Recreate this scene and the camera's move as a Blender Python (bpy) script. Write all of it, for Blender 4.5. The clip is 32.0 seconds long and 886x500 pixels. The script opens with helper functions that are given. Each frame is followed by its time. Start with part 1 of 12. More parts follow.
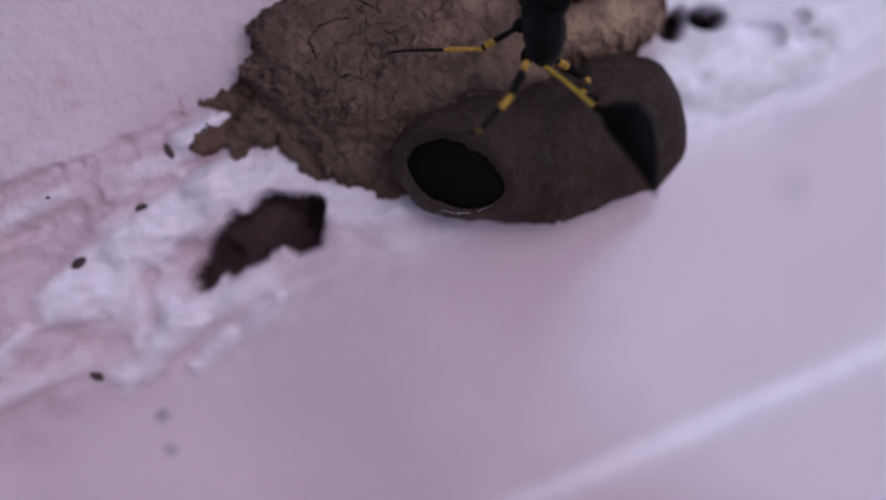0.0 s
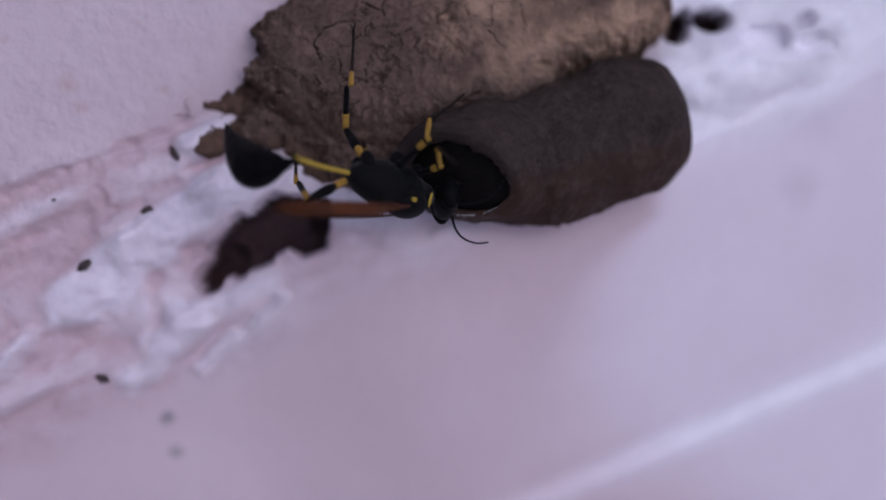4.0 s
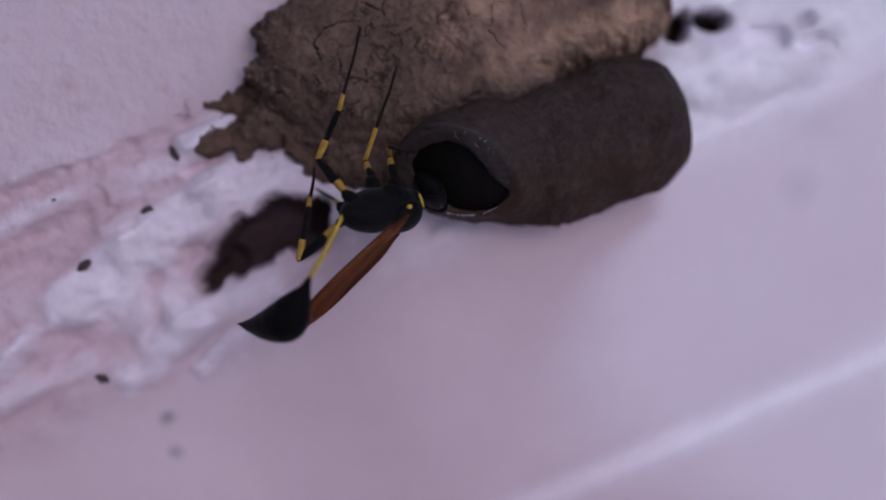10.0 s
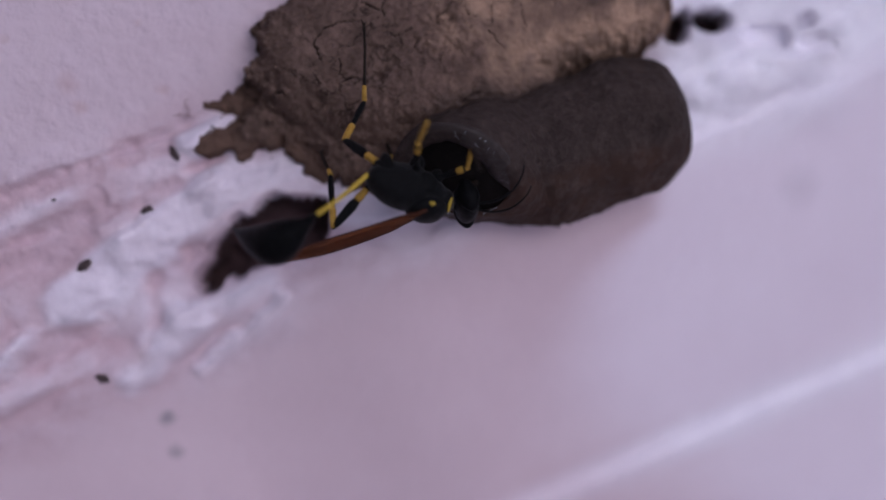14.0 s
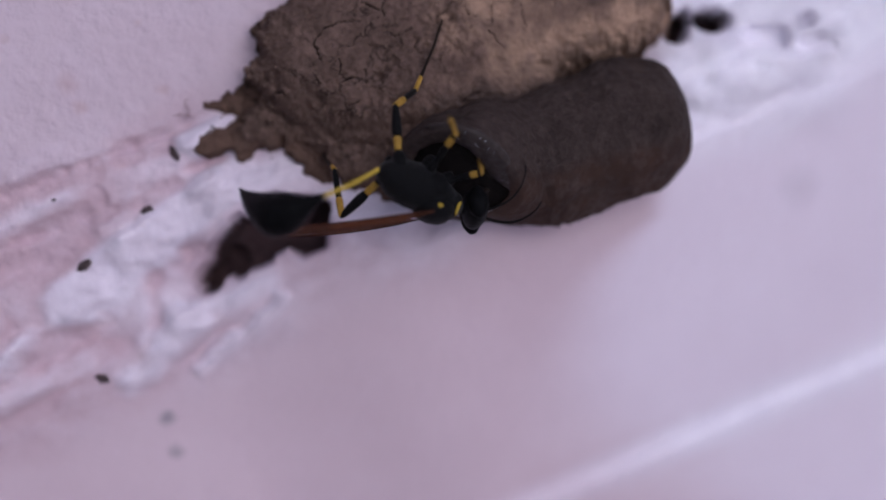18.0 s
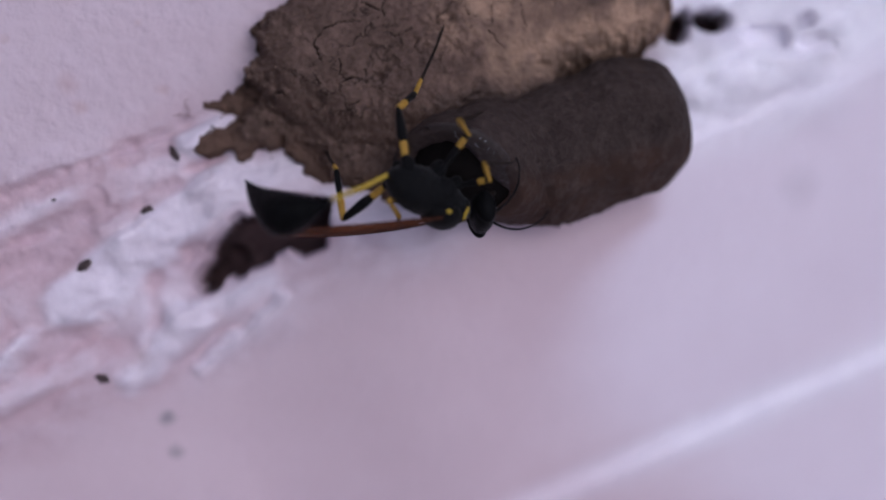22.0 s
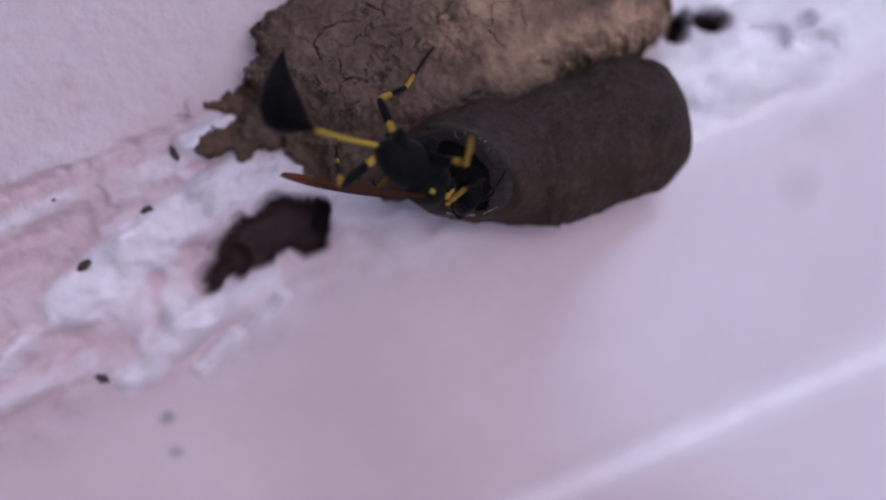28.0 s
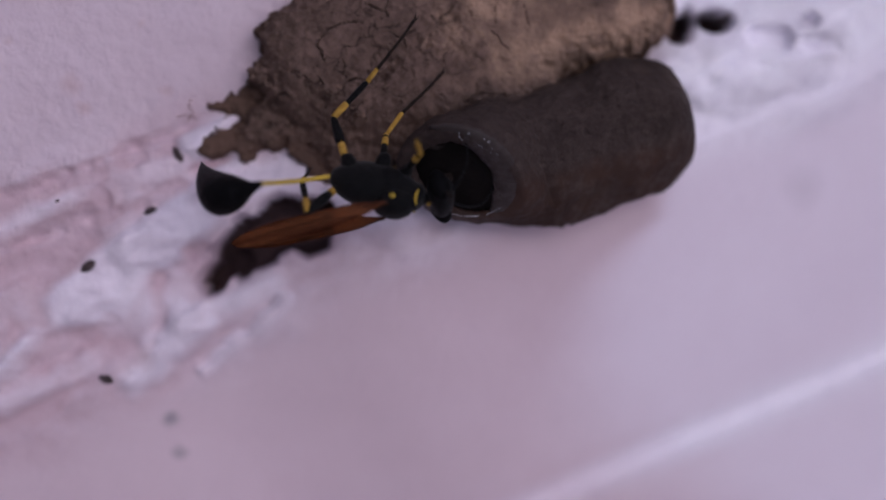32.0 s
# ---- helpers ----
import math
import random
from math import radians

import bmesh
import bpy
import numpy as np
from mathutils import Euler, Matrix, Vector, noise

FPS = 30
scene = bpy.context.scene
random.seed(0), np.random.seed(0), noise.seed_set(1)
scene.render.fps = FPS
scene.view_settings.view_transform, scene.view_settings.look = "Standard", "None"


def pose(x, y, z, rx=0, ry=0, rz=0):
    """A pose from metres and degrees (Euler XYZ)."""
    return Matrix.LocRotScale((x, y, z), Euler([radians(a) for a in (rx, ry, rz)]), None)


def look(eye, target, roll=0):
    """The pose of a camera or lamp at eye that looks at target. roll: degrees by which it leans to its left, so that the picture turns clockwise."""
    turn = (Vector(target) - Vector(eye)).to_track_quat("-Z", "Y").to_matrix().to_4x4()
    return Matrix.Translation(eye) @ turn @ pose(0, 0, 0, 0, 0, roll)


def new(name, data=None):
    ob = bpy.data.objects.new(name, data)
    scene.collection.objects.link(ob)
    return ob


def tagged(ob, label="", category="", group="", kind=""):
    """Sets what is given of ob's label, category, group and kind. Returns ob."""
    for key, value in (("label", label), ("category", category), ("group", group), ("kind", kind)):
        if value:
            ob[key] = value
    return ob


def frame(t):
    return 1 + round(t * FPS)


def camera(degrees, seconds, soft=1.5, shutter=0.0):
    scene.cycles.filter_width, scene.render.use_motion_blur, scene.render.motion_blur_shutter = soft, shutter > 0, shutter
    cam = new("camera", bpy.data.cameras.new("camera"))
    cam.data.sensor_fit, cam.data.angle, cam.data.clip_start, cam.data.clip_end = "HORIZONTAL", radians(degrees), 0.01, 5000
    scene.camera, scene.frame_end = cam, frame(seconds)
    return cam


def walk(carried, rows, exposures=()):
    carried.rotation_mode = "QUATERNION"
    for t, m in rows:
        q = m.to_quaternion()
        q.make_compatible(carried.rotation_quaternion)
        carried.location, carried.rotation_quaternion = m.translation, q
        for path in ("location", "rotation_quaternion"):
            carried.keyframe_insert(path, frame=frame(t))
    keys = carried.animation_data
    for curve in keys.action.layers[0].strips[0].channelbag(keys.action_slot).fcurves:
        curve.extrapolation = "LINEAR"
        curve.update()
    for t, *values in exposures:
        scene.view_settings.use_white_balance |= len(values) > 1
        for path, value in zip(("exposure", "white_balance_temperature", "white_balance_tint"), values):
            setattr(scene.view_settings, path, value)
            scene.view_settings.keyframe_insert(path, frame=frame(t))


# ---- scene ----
# All lengths below are in millimetres of the real place, turned into metres by MM.
MM = 0.001
PAN = 2127.0  # camera turn: degrees(1 / PAN) per unit of drift


def aim(dx, dy):
    """The camera's pose, 100 mm before the nest, after a small drift of the hand."""
    return pose(0, -0.1, 0, 90 + math.degrees(dy / PAN), 0, math.degrees(dx / PAN))


cam = camera(40.46, 32.0, soft=1.8, shutter=0.5)
cam.data.dof.use_dof = True
cam.data.dof.focus_distance = 0.0945
cam.data.dof.aperture_fstop = 8.4
walk(cam, [(0.0, aim(-9, -4)), (0.25, aim(-7, -3)), (0.5, aim(-5, -2)), (1.0, aim(-2.5, -1.2)), (1.5, aim(-1, -0.4)),
           (2.0, aim(0, 0)), (10.0, aim(0, 0)), (20.0, aim(0, 0)), (31.7, aim(0, 0)), (32.0, aim(6, 1.5))],
     exposures=[(0.0, -0.34, 5130, 23.8), (1.0, -0.42, 5110, 23.8), (2.0, -0.39, 5040, 22.2), (3.0, -0.32, 4990, 20.5), (6.0, -0.29, 4990, 20.5), (7.0, -0.29, 4990, 20.5),
                (9.0, -0.45, 5020, 22.2), (10.0, -0.45, 5110, 23.8), (13.0, -0.39, 5150, 23.8), (14.0, -0.34, 5150, 23.8), (17.0, -0.12, 5150, 21.3), (20.0, -0.29, 5170, 22.8), (21.0, -0.09, 5140, 21.0),
                (22.0, -0.15, 5110, 19.9), (25.0, -0.13, 5110, 19.1), (28.0, -0.10, 5110, 19.9), (30.0, -0.15, 5150, 19.9), (31.0, -0.25, 5180, 21.6), (32.0, -0.37, 5260, 25.8)])

# ---- light ----
SUN_ELEV, SUN_TURN = radians(9), radians(26)
world = bpy.data.worlds.new("sky")
scene.world = world
world.use_nodes = True
wn = world.node_tree
sky = wn.nodes.new("ShaderNodeTexSky")
sky.sky_type, sky.sun_disc = "NISHITA", False
sky.air_density, sky.dust_density, sky.ozone_density = 0.35, 7.0, 0.3
sky.sun_elevation, sky.sun_rotation = SUN_ELEV, math.pi - SUN_TURN
wn.nodes["Background"].inputs["Strength"].default_value = 0.076
wn.links.new(sky.outputs[0], wn.nodes["Background"].inputs["Color"])
sun = new("sun", bpy.data.lights.new("sun", "SUN"))
sun.data.energy, sun.data.angle, sun.data.color = 1.25, radians(92), (1.0, 0.97, 0.95)
sun.matrix_world = look((math.sin(SUN_TURN) * math.cos(SUN_ELEV), -math.cos(SUN_TURN) * math.cos(SUN_ELEV), math.sin(SUN_ELEV)), (0, 0, 0))


# ---- materials ----
def material(name, rough=0.7, metal=0.0):
    m = bpy.data.materials.new(name)
    m.use_nodes = True
    b = m.node_tree.nodes["Principled BSDF"]
    b.inputs["Roughness"].default_value = rough
    b.inputs["Metallic"].default_value = metal
    return m, m.node_tree, b


def node(nt, kind, **sockets):
    n = nt.nodes.new(kind)
    for k, v in sockets.items():
        n.inputs[k.replace("_", " ")].default_value = v
    return n


def coords(nt, scale, stretch=(1, 1, 1), turn=0.0):
    """Object coordinates in millimetres, scaled."""
    tc = nt.nodes.new("ShaderNodeTexCoord")
    mp = nt.nodes.new("ShaderNodeMapping")
    mp.inputs["Scale"].default_value = [scale * 1000 * k for k in stretch]
    mp.inputs["Rotation"].default_value = (0, turn, 0)
    nt.links.new(tc.outputs["Object"], mp.inputs["Vector"])
    return mp.outputs[0]


def noise_tex(nt, scale, detail=6, rough=0.6, stretch=(1, 1, 1), turn=0.0):
    n = node(nt, "ShaderNodeTexNoise", Scale=1.0, Detail=detail, Roughness=rough)
    nt.links.new(coords(nt, scale, stretch, turn), n.inputs["Vector"])
    return n.outputs["Fac"]


def ramp(nt, fac, *stops):
    r = nt.nodes.new("ShaderNodeValToRGB")
    while len(r.color_ramp.elements) < len(stops):
        r.color_ramp.elements.new(0.5)
    for e, (at, col) in zip(r.color_ramp.elements, stops):
        e.position, e.color = at, (*col, 1) if len(col) == 3 else col
    nt.links.new(fac, r.inputs[0])
    return r.outputs[0]


def mix(nt, fac, a, b, kind="MIX"):
    m = nt.nodes.new("ShaderNodeMix")
    m.data_type, m.blend_type = "RGBA", kind
    if isinstance(fac, float):
        m.inputs[0].default_value = fac
    else:
        nt.links.new(fac, m.inputs[0])
    for sock, v in ((m.inputs[6], a), (m.inputs[7], b)):
        if isinstance(v, tuple):
            sock.default_value = (*v, 1)
        else:
            nt.links.new(v, sock)
    return m.outputs[2]


def bump(nt, b, height, distance_mm, strength=1.0, after=None):
    n = node(nt, "ShaderNodeBump", Strength=strength, Distance=distance_mm * MM)
    nt.links.new(height, n.inputs["Height"])
    if after:
        nt.links.new(after, n.inputs["Normal"])
    nt.links.new(n.outputs[0], b.inputs["Normal"])
    return n.outputs[0]


def math_node(nt, op, a, b):
    m = nt.nodes.new("ShaderNodeMath")
    m.operation = op
    for sock, v in ((m.inputs[0], a), (m.inputs[1], b)):
        if isinstance(v, (int, float)):
            sock.default_value = v
        else:
            nt.links.new(v, sock)
    return m.outputs[0]


STAINS = (  # x, z, inner and outer radius, strength; dark grey ones, then brownish pink ones
    (33.0, 5.8, 0.5, 2.6, 0.16), (-24.2, -14.8, 0.35, 1.0, 0.8), (-23.7, -18.0, 0.3, 0.9, 0.65), (34.6, 18.5, 0.5, 2.6, 0.25), (32.0, 20.2, 0.3, 1.2, 0.4))
BLOTCHES = ((-30.8, 13.7, 0.1, 1.2, 0.5), (-29.9, 11.7, 0.1, 0.8, 0.45), (-23.3, 13.4, 0.1, 0.7, 0.4), (-35.4, 16.9, 0.1, 0.5, 0.35), (-25.2, 18.7, 0.1, 0.5, 0.3), (-25.6, -9.2, 0.2, 1.3, 0.35))


def plaster_material():
    """Pinkish limewash with paler worn lumps; the wear mask is high where the lumps stand proud. The nest's soft shadow
    is put into the colour.
    """
    m, nt, b = material("pink_plaster", 0.75)
    at = nt.nodes.new("ShaderNodeAttribute")
    at.attribute_name = "wear_light"
    side = nt.nodes.new("ShaderNodeAttribute")
    side.attribute_name = "side"
    upper = ramp(nt, noise_tex(nt, 0.06, 5), (0.3, (0.545, 0.44, 0.49)), (0.7, (0.605, 0.505, 0.565)))
    # shaded pinker and lit paler plaster, mixed as colour along the nest's shadow edge
    lit_tone = nt.nodes.new("ShaderNodeAttribute")
    lit_tone.attribute_name = "lit_tone"
    lower = mix(nt, lit_tone.outputs["Fac"], ramp(nt, noise_tex(nt, 0.04, 5), (0.32, (0.575, 0.45, 0.50)), (0.68, (0.645, 0.52, 0.575))),
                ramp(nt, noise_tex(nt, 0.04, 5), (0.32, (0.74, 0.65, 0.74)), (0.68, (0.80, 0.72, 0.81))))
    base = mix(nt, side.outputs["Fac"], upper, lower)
    pale = mix(nt, lit_tone.outputs["Fac"], ramp(nt, noise_tex(nt, 0.5, 6), (0.3, (0.67, 0.595, 0.675)), (0.7, (0.78, 0.71, 0.795))),
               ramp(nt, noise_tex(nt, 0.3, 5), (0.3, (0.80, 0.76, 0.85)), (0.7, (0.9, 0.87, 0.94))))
    pink = ramp(nt, noise_tex(nt, 0.35, 6), (0.3, (0.49, 0.345, 0.385)), (0.75, (0.58, 0.455, 0.515)))
    rough_zone = mix(nt, ramp(nt, at.outputs["Color"], (0.22, (0, 0, 0)), (0.85, (1, 1, 1))), pink, pale)
    zone = nt.nodes.new("ShaderNodeAttribute")
    zone.attribute_name = "zone"
    col = mix(nt, zone.outputs["Fac"], base, rough_zone)
    col = mix(nt, ramp(nt, noise_tex(nt, 1.3, 8, 0.7), (0.68, (0, 0, 0)), (0.8, (0.35, 0.35, 0.35))), col, (0.45, 0.30, 0.30))
    tc = nt.nodes.new("ShaderNodeTexCoord")
    flat = nt.nodes.new("ShaderNodeVectorMath")
    flat.operation = "MULTIPLY"
    flat.inputs[1].default_value = (1, 0, 1)
    nt.links.new(tc.outputs["Object"], flat.inputs[0])
    for x, z, r0, r1, amount, tone in [(*k, (0.27, 0.24, 0.27)) for k in STAINS] + [(*k, (0.43, 0.28, 0.28)) for k in BLOTCHES]:
        dist = nt.nodes.new("ShaderNodeVectorMath")
        dist.operation = "DISTANCE"
        dist.inputs[1].default_value = (x * MM, 0, z * MM)
        nt.links.new(flat.outputs[0], dist.inputs[0])
        far = math_node(nt, "ADD", math_node(nt, "MULTIPLY", dist.outputs["Value"], 1000), math_node(nt, "MULTIPLY", noise_tex(nt, 0.8, 4), 1.0))
        spot = node(nt, "ShaderNodeMapRange", From_Min=r0 + 0.5, From_Max=r1 + 0.5, To_Min=amount, To_Max=0.0)
        nt.links.new(far, spot.inputs["Value"])
        col = mix(nt, spot.outputs["Result"], col, tone)
    nt.links.new(col, b.inputs["Base Color"])
    h = math_node(nt, "ADD", noise_tex(nt, 0.9, 6, 0.55), math_node(nt, "MULTIPLY", noise_tex(nt, 3.0, 4, 0.6), 0.22))
    h = math_node(nt, "ADD", h, math_node(nt, "MULTIPLY", noise_tex(nt, 0.42, 3, 0.5), 0.9))
    h = math_node(nt, "MULTIPLY", h, math_node(nt, "SUBTRACT", 1.0, math_node(nt, "MULTIPLY", side.outputs["Fac"], 0.6)))
    bump(nt, b, h, 0.4, 0.65)
    return m


def mud_material(name, dark, light, tan=None, crack=0.0, rough=0.85, wet=0.0, dried=None, relief=1.0, edge=None):
    m, nt, b = material(name, rough)
    b.inputs["Specular IOR Level"].default_value = 0.22 if wet else 0.1
    grain = noise_tex(nt, 2.6, 8, 0.7)
    patch = noise_tex(nt, 0.28, 5, 0.55)
    col = mix(nt, ramp(nt, grain, (0.3, (0, 0, 0)), (0.7, (1, 1, 1))), dark, light)
    if tan:
        zone = nt.nodes.new("ShaderNodeAttribute")
        zone.attribute_name = "zone"
        f = math_node(nt, "ADD", zone.outputs["Fac"], math_node(nt, "MULTIPLY", math_node(nt, "SUBTRACT", patch, 0.5), 1.5))
        col = mix(nt, ramp(nt, f, (0.35, (0, 0, 0)), (0.95, (1, 1, 1))), col, tan)
    col = mix(nt, ramp(nt, patch, (0.35, (0.5, 0.5, 0.5)), (0.6, (0, 0, 0))), col, tuple(k * 0.7 for k in dark))
    col = mix(nt, ramp(nt, noise_tex(nt, 0.9, 5, 0.6), (0.5, (0, 0, 0)), (0.68, (0.6, 0.6, 0.6))), col, tuple(k * 0.9 + d * 0.35 for k, d in zip(light, dark)))
    fleck = ramp(nt, noise_tex(nt, 7.0, 2, 0.5), (0.72, (0, 0, 0)), (0.78, (0.5, 0.5, 0.5)))
    col = mix(nt, fleck, col, tuple(min(1, k * 1.8) for k in light))
    if edge:
        soak = nt.nodes.new("ShaderNodeAttribute")
        soak.attribute_name = "soak"
        col = mix(nt, soak.outputs["Fac"], col, (0.075, 0.053, 0.046))
        thin = nt.nodes.new("ShaderNodeAttribute")
        thin.attribute_name = "thin"
        col = mix(nt, ramp(nt, math_node(nt, "MULTIPLY", thin.outputs["Fac"], math_node(nt, "ADD", patch, 0.45)), (0.4, (0, 0, 0)), (0.95, (0.8, 0.8, 0.8))), col, edge)
    if dried:
        dry = nt.nodes.new("ShaderNodeAttribute")
        dry.attribute_name = "dry"
        col = mix(nt, dry.outputs["Fac"], col, mix(nt, ramp(nt, grain, (0.3, (0, 0, 0)), (0.7, (1, 1, 1))), tuple(k * 0.75 for k in dried), dried))
    h = math_node(nt, "ADD", grain, math_node(nt, "MULTIPLY", patch, 0.8))
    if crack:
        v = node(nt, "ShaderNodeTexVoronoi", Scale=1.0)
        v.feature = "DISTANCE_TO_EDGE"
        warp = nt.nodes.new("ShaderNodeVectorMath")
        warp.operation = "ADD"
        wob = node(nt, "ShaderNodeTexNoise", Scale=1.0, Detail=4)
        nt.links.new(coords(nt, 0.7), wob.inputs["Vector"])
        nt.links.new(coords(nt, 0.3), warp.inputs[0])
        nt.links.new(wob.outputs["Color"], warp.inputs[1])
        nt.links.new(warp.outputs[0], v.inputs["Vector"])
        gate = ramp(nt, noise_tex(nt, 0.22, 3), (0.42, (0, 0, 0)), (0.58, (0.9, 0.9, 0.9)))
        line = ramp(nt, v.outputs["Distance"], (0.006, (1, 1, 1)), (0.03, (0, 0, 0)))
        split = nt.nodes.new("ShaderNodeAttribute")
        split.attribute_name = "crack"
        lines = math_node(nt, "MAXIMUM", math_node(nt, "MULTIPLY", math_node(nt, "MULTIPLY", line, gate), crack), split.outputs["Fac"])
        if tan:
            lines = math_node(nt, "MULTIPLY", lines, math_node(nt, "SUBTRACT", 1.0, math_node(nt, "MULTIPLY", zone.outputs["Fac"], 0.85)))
        # the shade down in the cracks is painted dark, besides the bump
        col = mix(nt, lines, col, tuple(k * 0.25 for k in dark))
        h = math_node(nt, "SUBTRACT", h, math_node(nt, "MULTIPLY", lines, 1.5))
    nt.links.new(col, b.inputs["Base Color"])
    h = math_node(nt, "ADD", h, math_node(nt, "MULTIPLY", noise_tex(nt, 0.9, 6, 0.65), 0.9))
    if tan:
        h = math_node(nt, "MULTIPLY", h, math_node(nt, "SUBTRACT", 1.0, math_node(nt, "MULTIPLY", zone.outputs["Fac"], 0.8)))
    bump(nt, b, h, 0.45 * relief, 0.9)
    if dried:
        damp = nt.nodes.new("ShaderNodeAttribute")
        damp.attribute_name = "damp"
        nt.links.new(math_node(nt, "SUBTRACT", rough, math_node(nt, "MULTIPLY", damp.outputs["Fac"], 0.4)), b.inputs["Roughness"])
        nt.links.new(math_node(nt, "MULTIPLY", damp.outputs["Fac"], 0.1), b.inputs["Coat Weight"])
    if wet:
        nt.links.new(ramp(nt, noise_tex(nt, 1.2, 4), (0.35, (0.28,) * 3), (0.65, (0.6,) * 3)), b.inputs["Roughness"])
        b.inputs["Coat Weight"].default_value = wet
        b.inputs["Coat Roughness"].default_value = 0.08
    return m


def chitin(name, dark, light, rough=0.35, scale=3.0, coat=0.0, spec=0.13, down=0.0):
    m, nt, b = material(name, rough)
    n = noise_tex(nt, scale, 6, 0.65)
    nt.links.new(mix(nt, ramp(nt, n, (0.3, (0, 0, 0)), (0.7, (1, 1, 1))), dark, light), b.inputs["Base Color"])
    bump(nt, b, noise_tex(nt, scale * 3, 5, 0.65), 0.1, 0.8)
    b.inputs["Coat Weight"].default_value = coat
    b.inputs["Sheen Weight"].default_value = down
    b.inputs["Sheen Roughness"].default_value = 0.4
    b.inputs["Specular IOR Level"].default_value = spec
    return m


def wing_material():
    m, nt, b = material("amber_membrane", 0.45)
    b.inputs["Specular IOR Level"].default_value = 0.2
    col = ramp(nt, noise_tex(nt, 1.1, 5, 0.6, (0.1, 2.6, 1.0)), (0.36, (0.055, 0.018, 0.007)), (0.64, (0.25, 0.098, 0.036)))
    nt.links.new(col, b.inputs["Base Color"])
    tr = nt.nodes.new("ShaderNodeBsdfTransparent")
    tr.inputs[0].default_value = (0.72, 0.42, 0.22, 1)
    mx = nt.nodes.new("ShaderNodeMixShader")
    mx.inputs[0].default_value = 0.55
    out = nt.nodes["Material Output"]
    nt.links.new(b.outputs[0], mx.inputs[1])
    nt.links.new(tr.outputs[0], mx.inputs[2])
    nt.links.new(mx.outputs[0], out.inputs["Surface"])
    bump(nt, b, noise_tex(nt, 2.0, 3), 0.05, 0.5)
    return m


PLASTER = plaster_material()
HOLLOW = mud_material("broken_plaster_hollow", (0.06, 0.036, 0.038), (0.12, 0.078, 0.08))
OLD_MUD = mud_material("old_dry_mud", (0.095, 0.0625, 0.049), (0.156, 0.1035, 0.083), tan=(0.37, 0.248, 0.172), crack=0.7, relief=0.4, edge=(0.105, 0.064, 0.047))
FRESH_MUD = mud_material("fresh_damp_mud", (0.04, 0.029, 0.026), (0.078, 0.057, 0.051), tan=(0.05, 0.029, 0.022), rough=0.7, dried=(0.135, 0.095, 0.078))
WET_MUD = mud_material("wet_mud", (0.03, 0.023, 0.021), (0.056, 0.042, 0.04), rough=0.5, wet=0.09, relief=0.6)
# near-black colour paints the shade inside the open cell
SHADED_LINING = mud_material("mud_inside_shaded", (0.004, 0.003, 0.003), (0.009, 0.007, 0.006))
BLACK = chitin("black_chitin", (0.003, 0.003, 0.003), (0.008, 0.008, 0.009), 0.45, 3.0, spec=0.05, down=0.03)
DOWNY = chitin("downy_black_chitin", (0.003, 0.003, 0.003), (0.008, 0.008, 0.009), 0.5, 3.0, spec=0.05, down=0.1)
GLOSS = chitin("glossy_black_chitin", (0.003, 0.003, 0.003), (0.007, 0.007, 0.008), 0.3, 2.0, spec=0.022)
YELLOW = chitin("yellow_chitin", (0.36, 0.25, 0.025), (0.50, 0.36, 0.045), 0.45, 2.0)
AMBER = chitin("amber_chitin", (0.24, 0.135, 0.022), (0.43, 0.265, 0.04), 0.45, 2.0)
DUSK = chitin("brown_black_chitin", (0.008, 0.006, 0.005), (0.022, 0.014, 0.01), 0.55, 4.0)
MEMBRANE = wing_material()
VEIN = chitin("dark_vein", (0.03, 0.009, 0.004), (0.07, 0.022, 0.008), 0.4)
SPECK_TONE = mud_material("dark_speck_tone", (0.07, 0.052, 0.054), (0.14, 0.105, 0.105))
# pale surface of the unseen floor added to bounce light
BOUNCE_FLOOR = mud_material("pale_bounce", (0.68, 0.65, 0.63), (0.8, 0.77, 0.74))
# near-white base colour paints the glints on the water
WATER_GLINT, _, WATER_GLINT_B = material("water", 0.02)
WATER_GLINT_B.inputs["Base Color"].default_value = (0.85, 0.85, 0.88, 1)
WATER_GLINT_B.inputs["Transmission Weight"].default_value = 0.3
WATER_GLINT_B.inputs["IOR"].default_value = 1.33
HUSK = chitin("dry_brown_fibre", (0.12, 0.06, 0.04), (0.25, 0.15, 0.1), 0.7)


# ---- mesh helpers ----
def mesh_of(name, verts, faces, mats, smooth=True, index=None):
    me = bpy.data.meshes.new(name)
    me.from_pydata(verts, [], faces)
    for mt in (mats if isinstance(mats, (list, tuple)) else [mats]):
        me.materials.append(mt)
    if smooth:
        me.polygons.foreach_set("use_smooth", [True] * len(me.polygons))
    if index is not None:
        me.polygons.foreach_set("material_index", index)
    me.update()
    return me


def part(name, me, parent, label="", at=None):
    ob = new(name, me)
    ob.parent = parent
    if at is not None:
        ob.matrix_basis = at
    if label:
        ob["label"] = label
    return ob


def lathe(name, rings, mat, seg=20, power=2.0):
    """A closed body along x. rings: (x, half width y, half height z, centre z), in millimetres."""
    vs, fs = [], []
    for x, ry, rz, cz in rings:
        for k in range(seg):
            a = 2 * math.pi * k / seg
            c, s = math.cos(a), math.sin(a)
            c, s = math.copysign(abs(c) ** (2 / power), c), math.copysign(abs(s) ** (2 / power), s)
            vs.append((x * MM, ry * c * MM, (cz + rz * s) * MM))
    n = len(rings)
    for i in range(n - 1):
        for k in range(seg):
            a, b = i * seg + k, i * seg + (k + 1) % seg
            fs.append((a, b, b + seg, a + seg))
    fs.append(tuple(range(seg))[::-1])
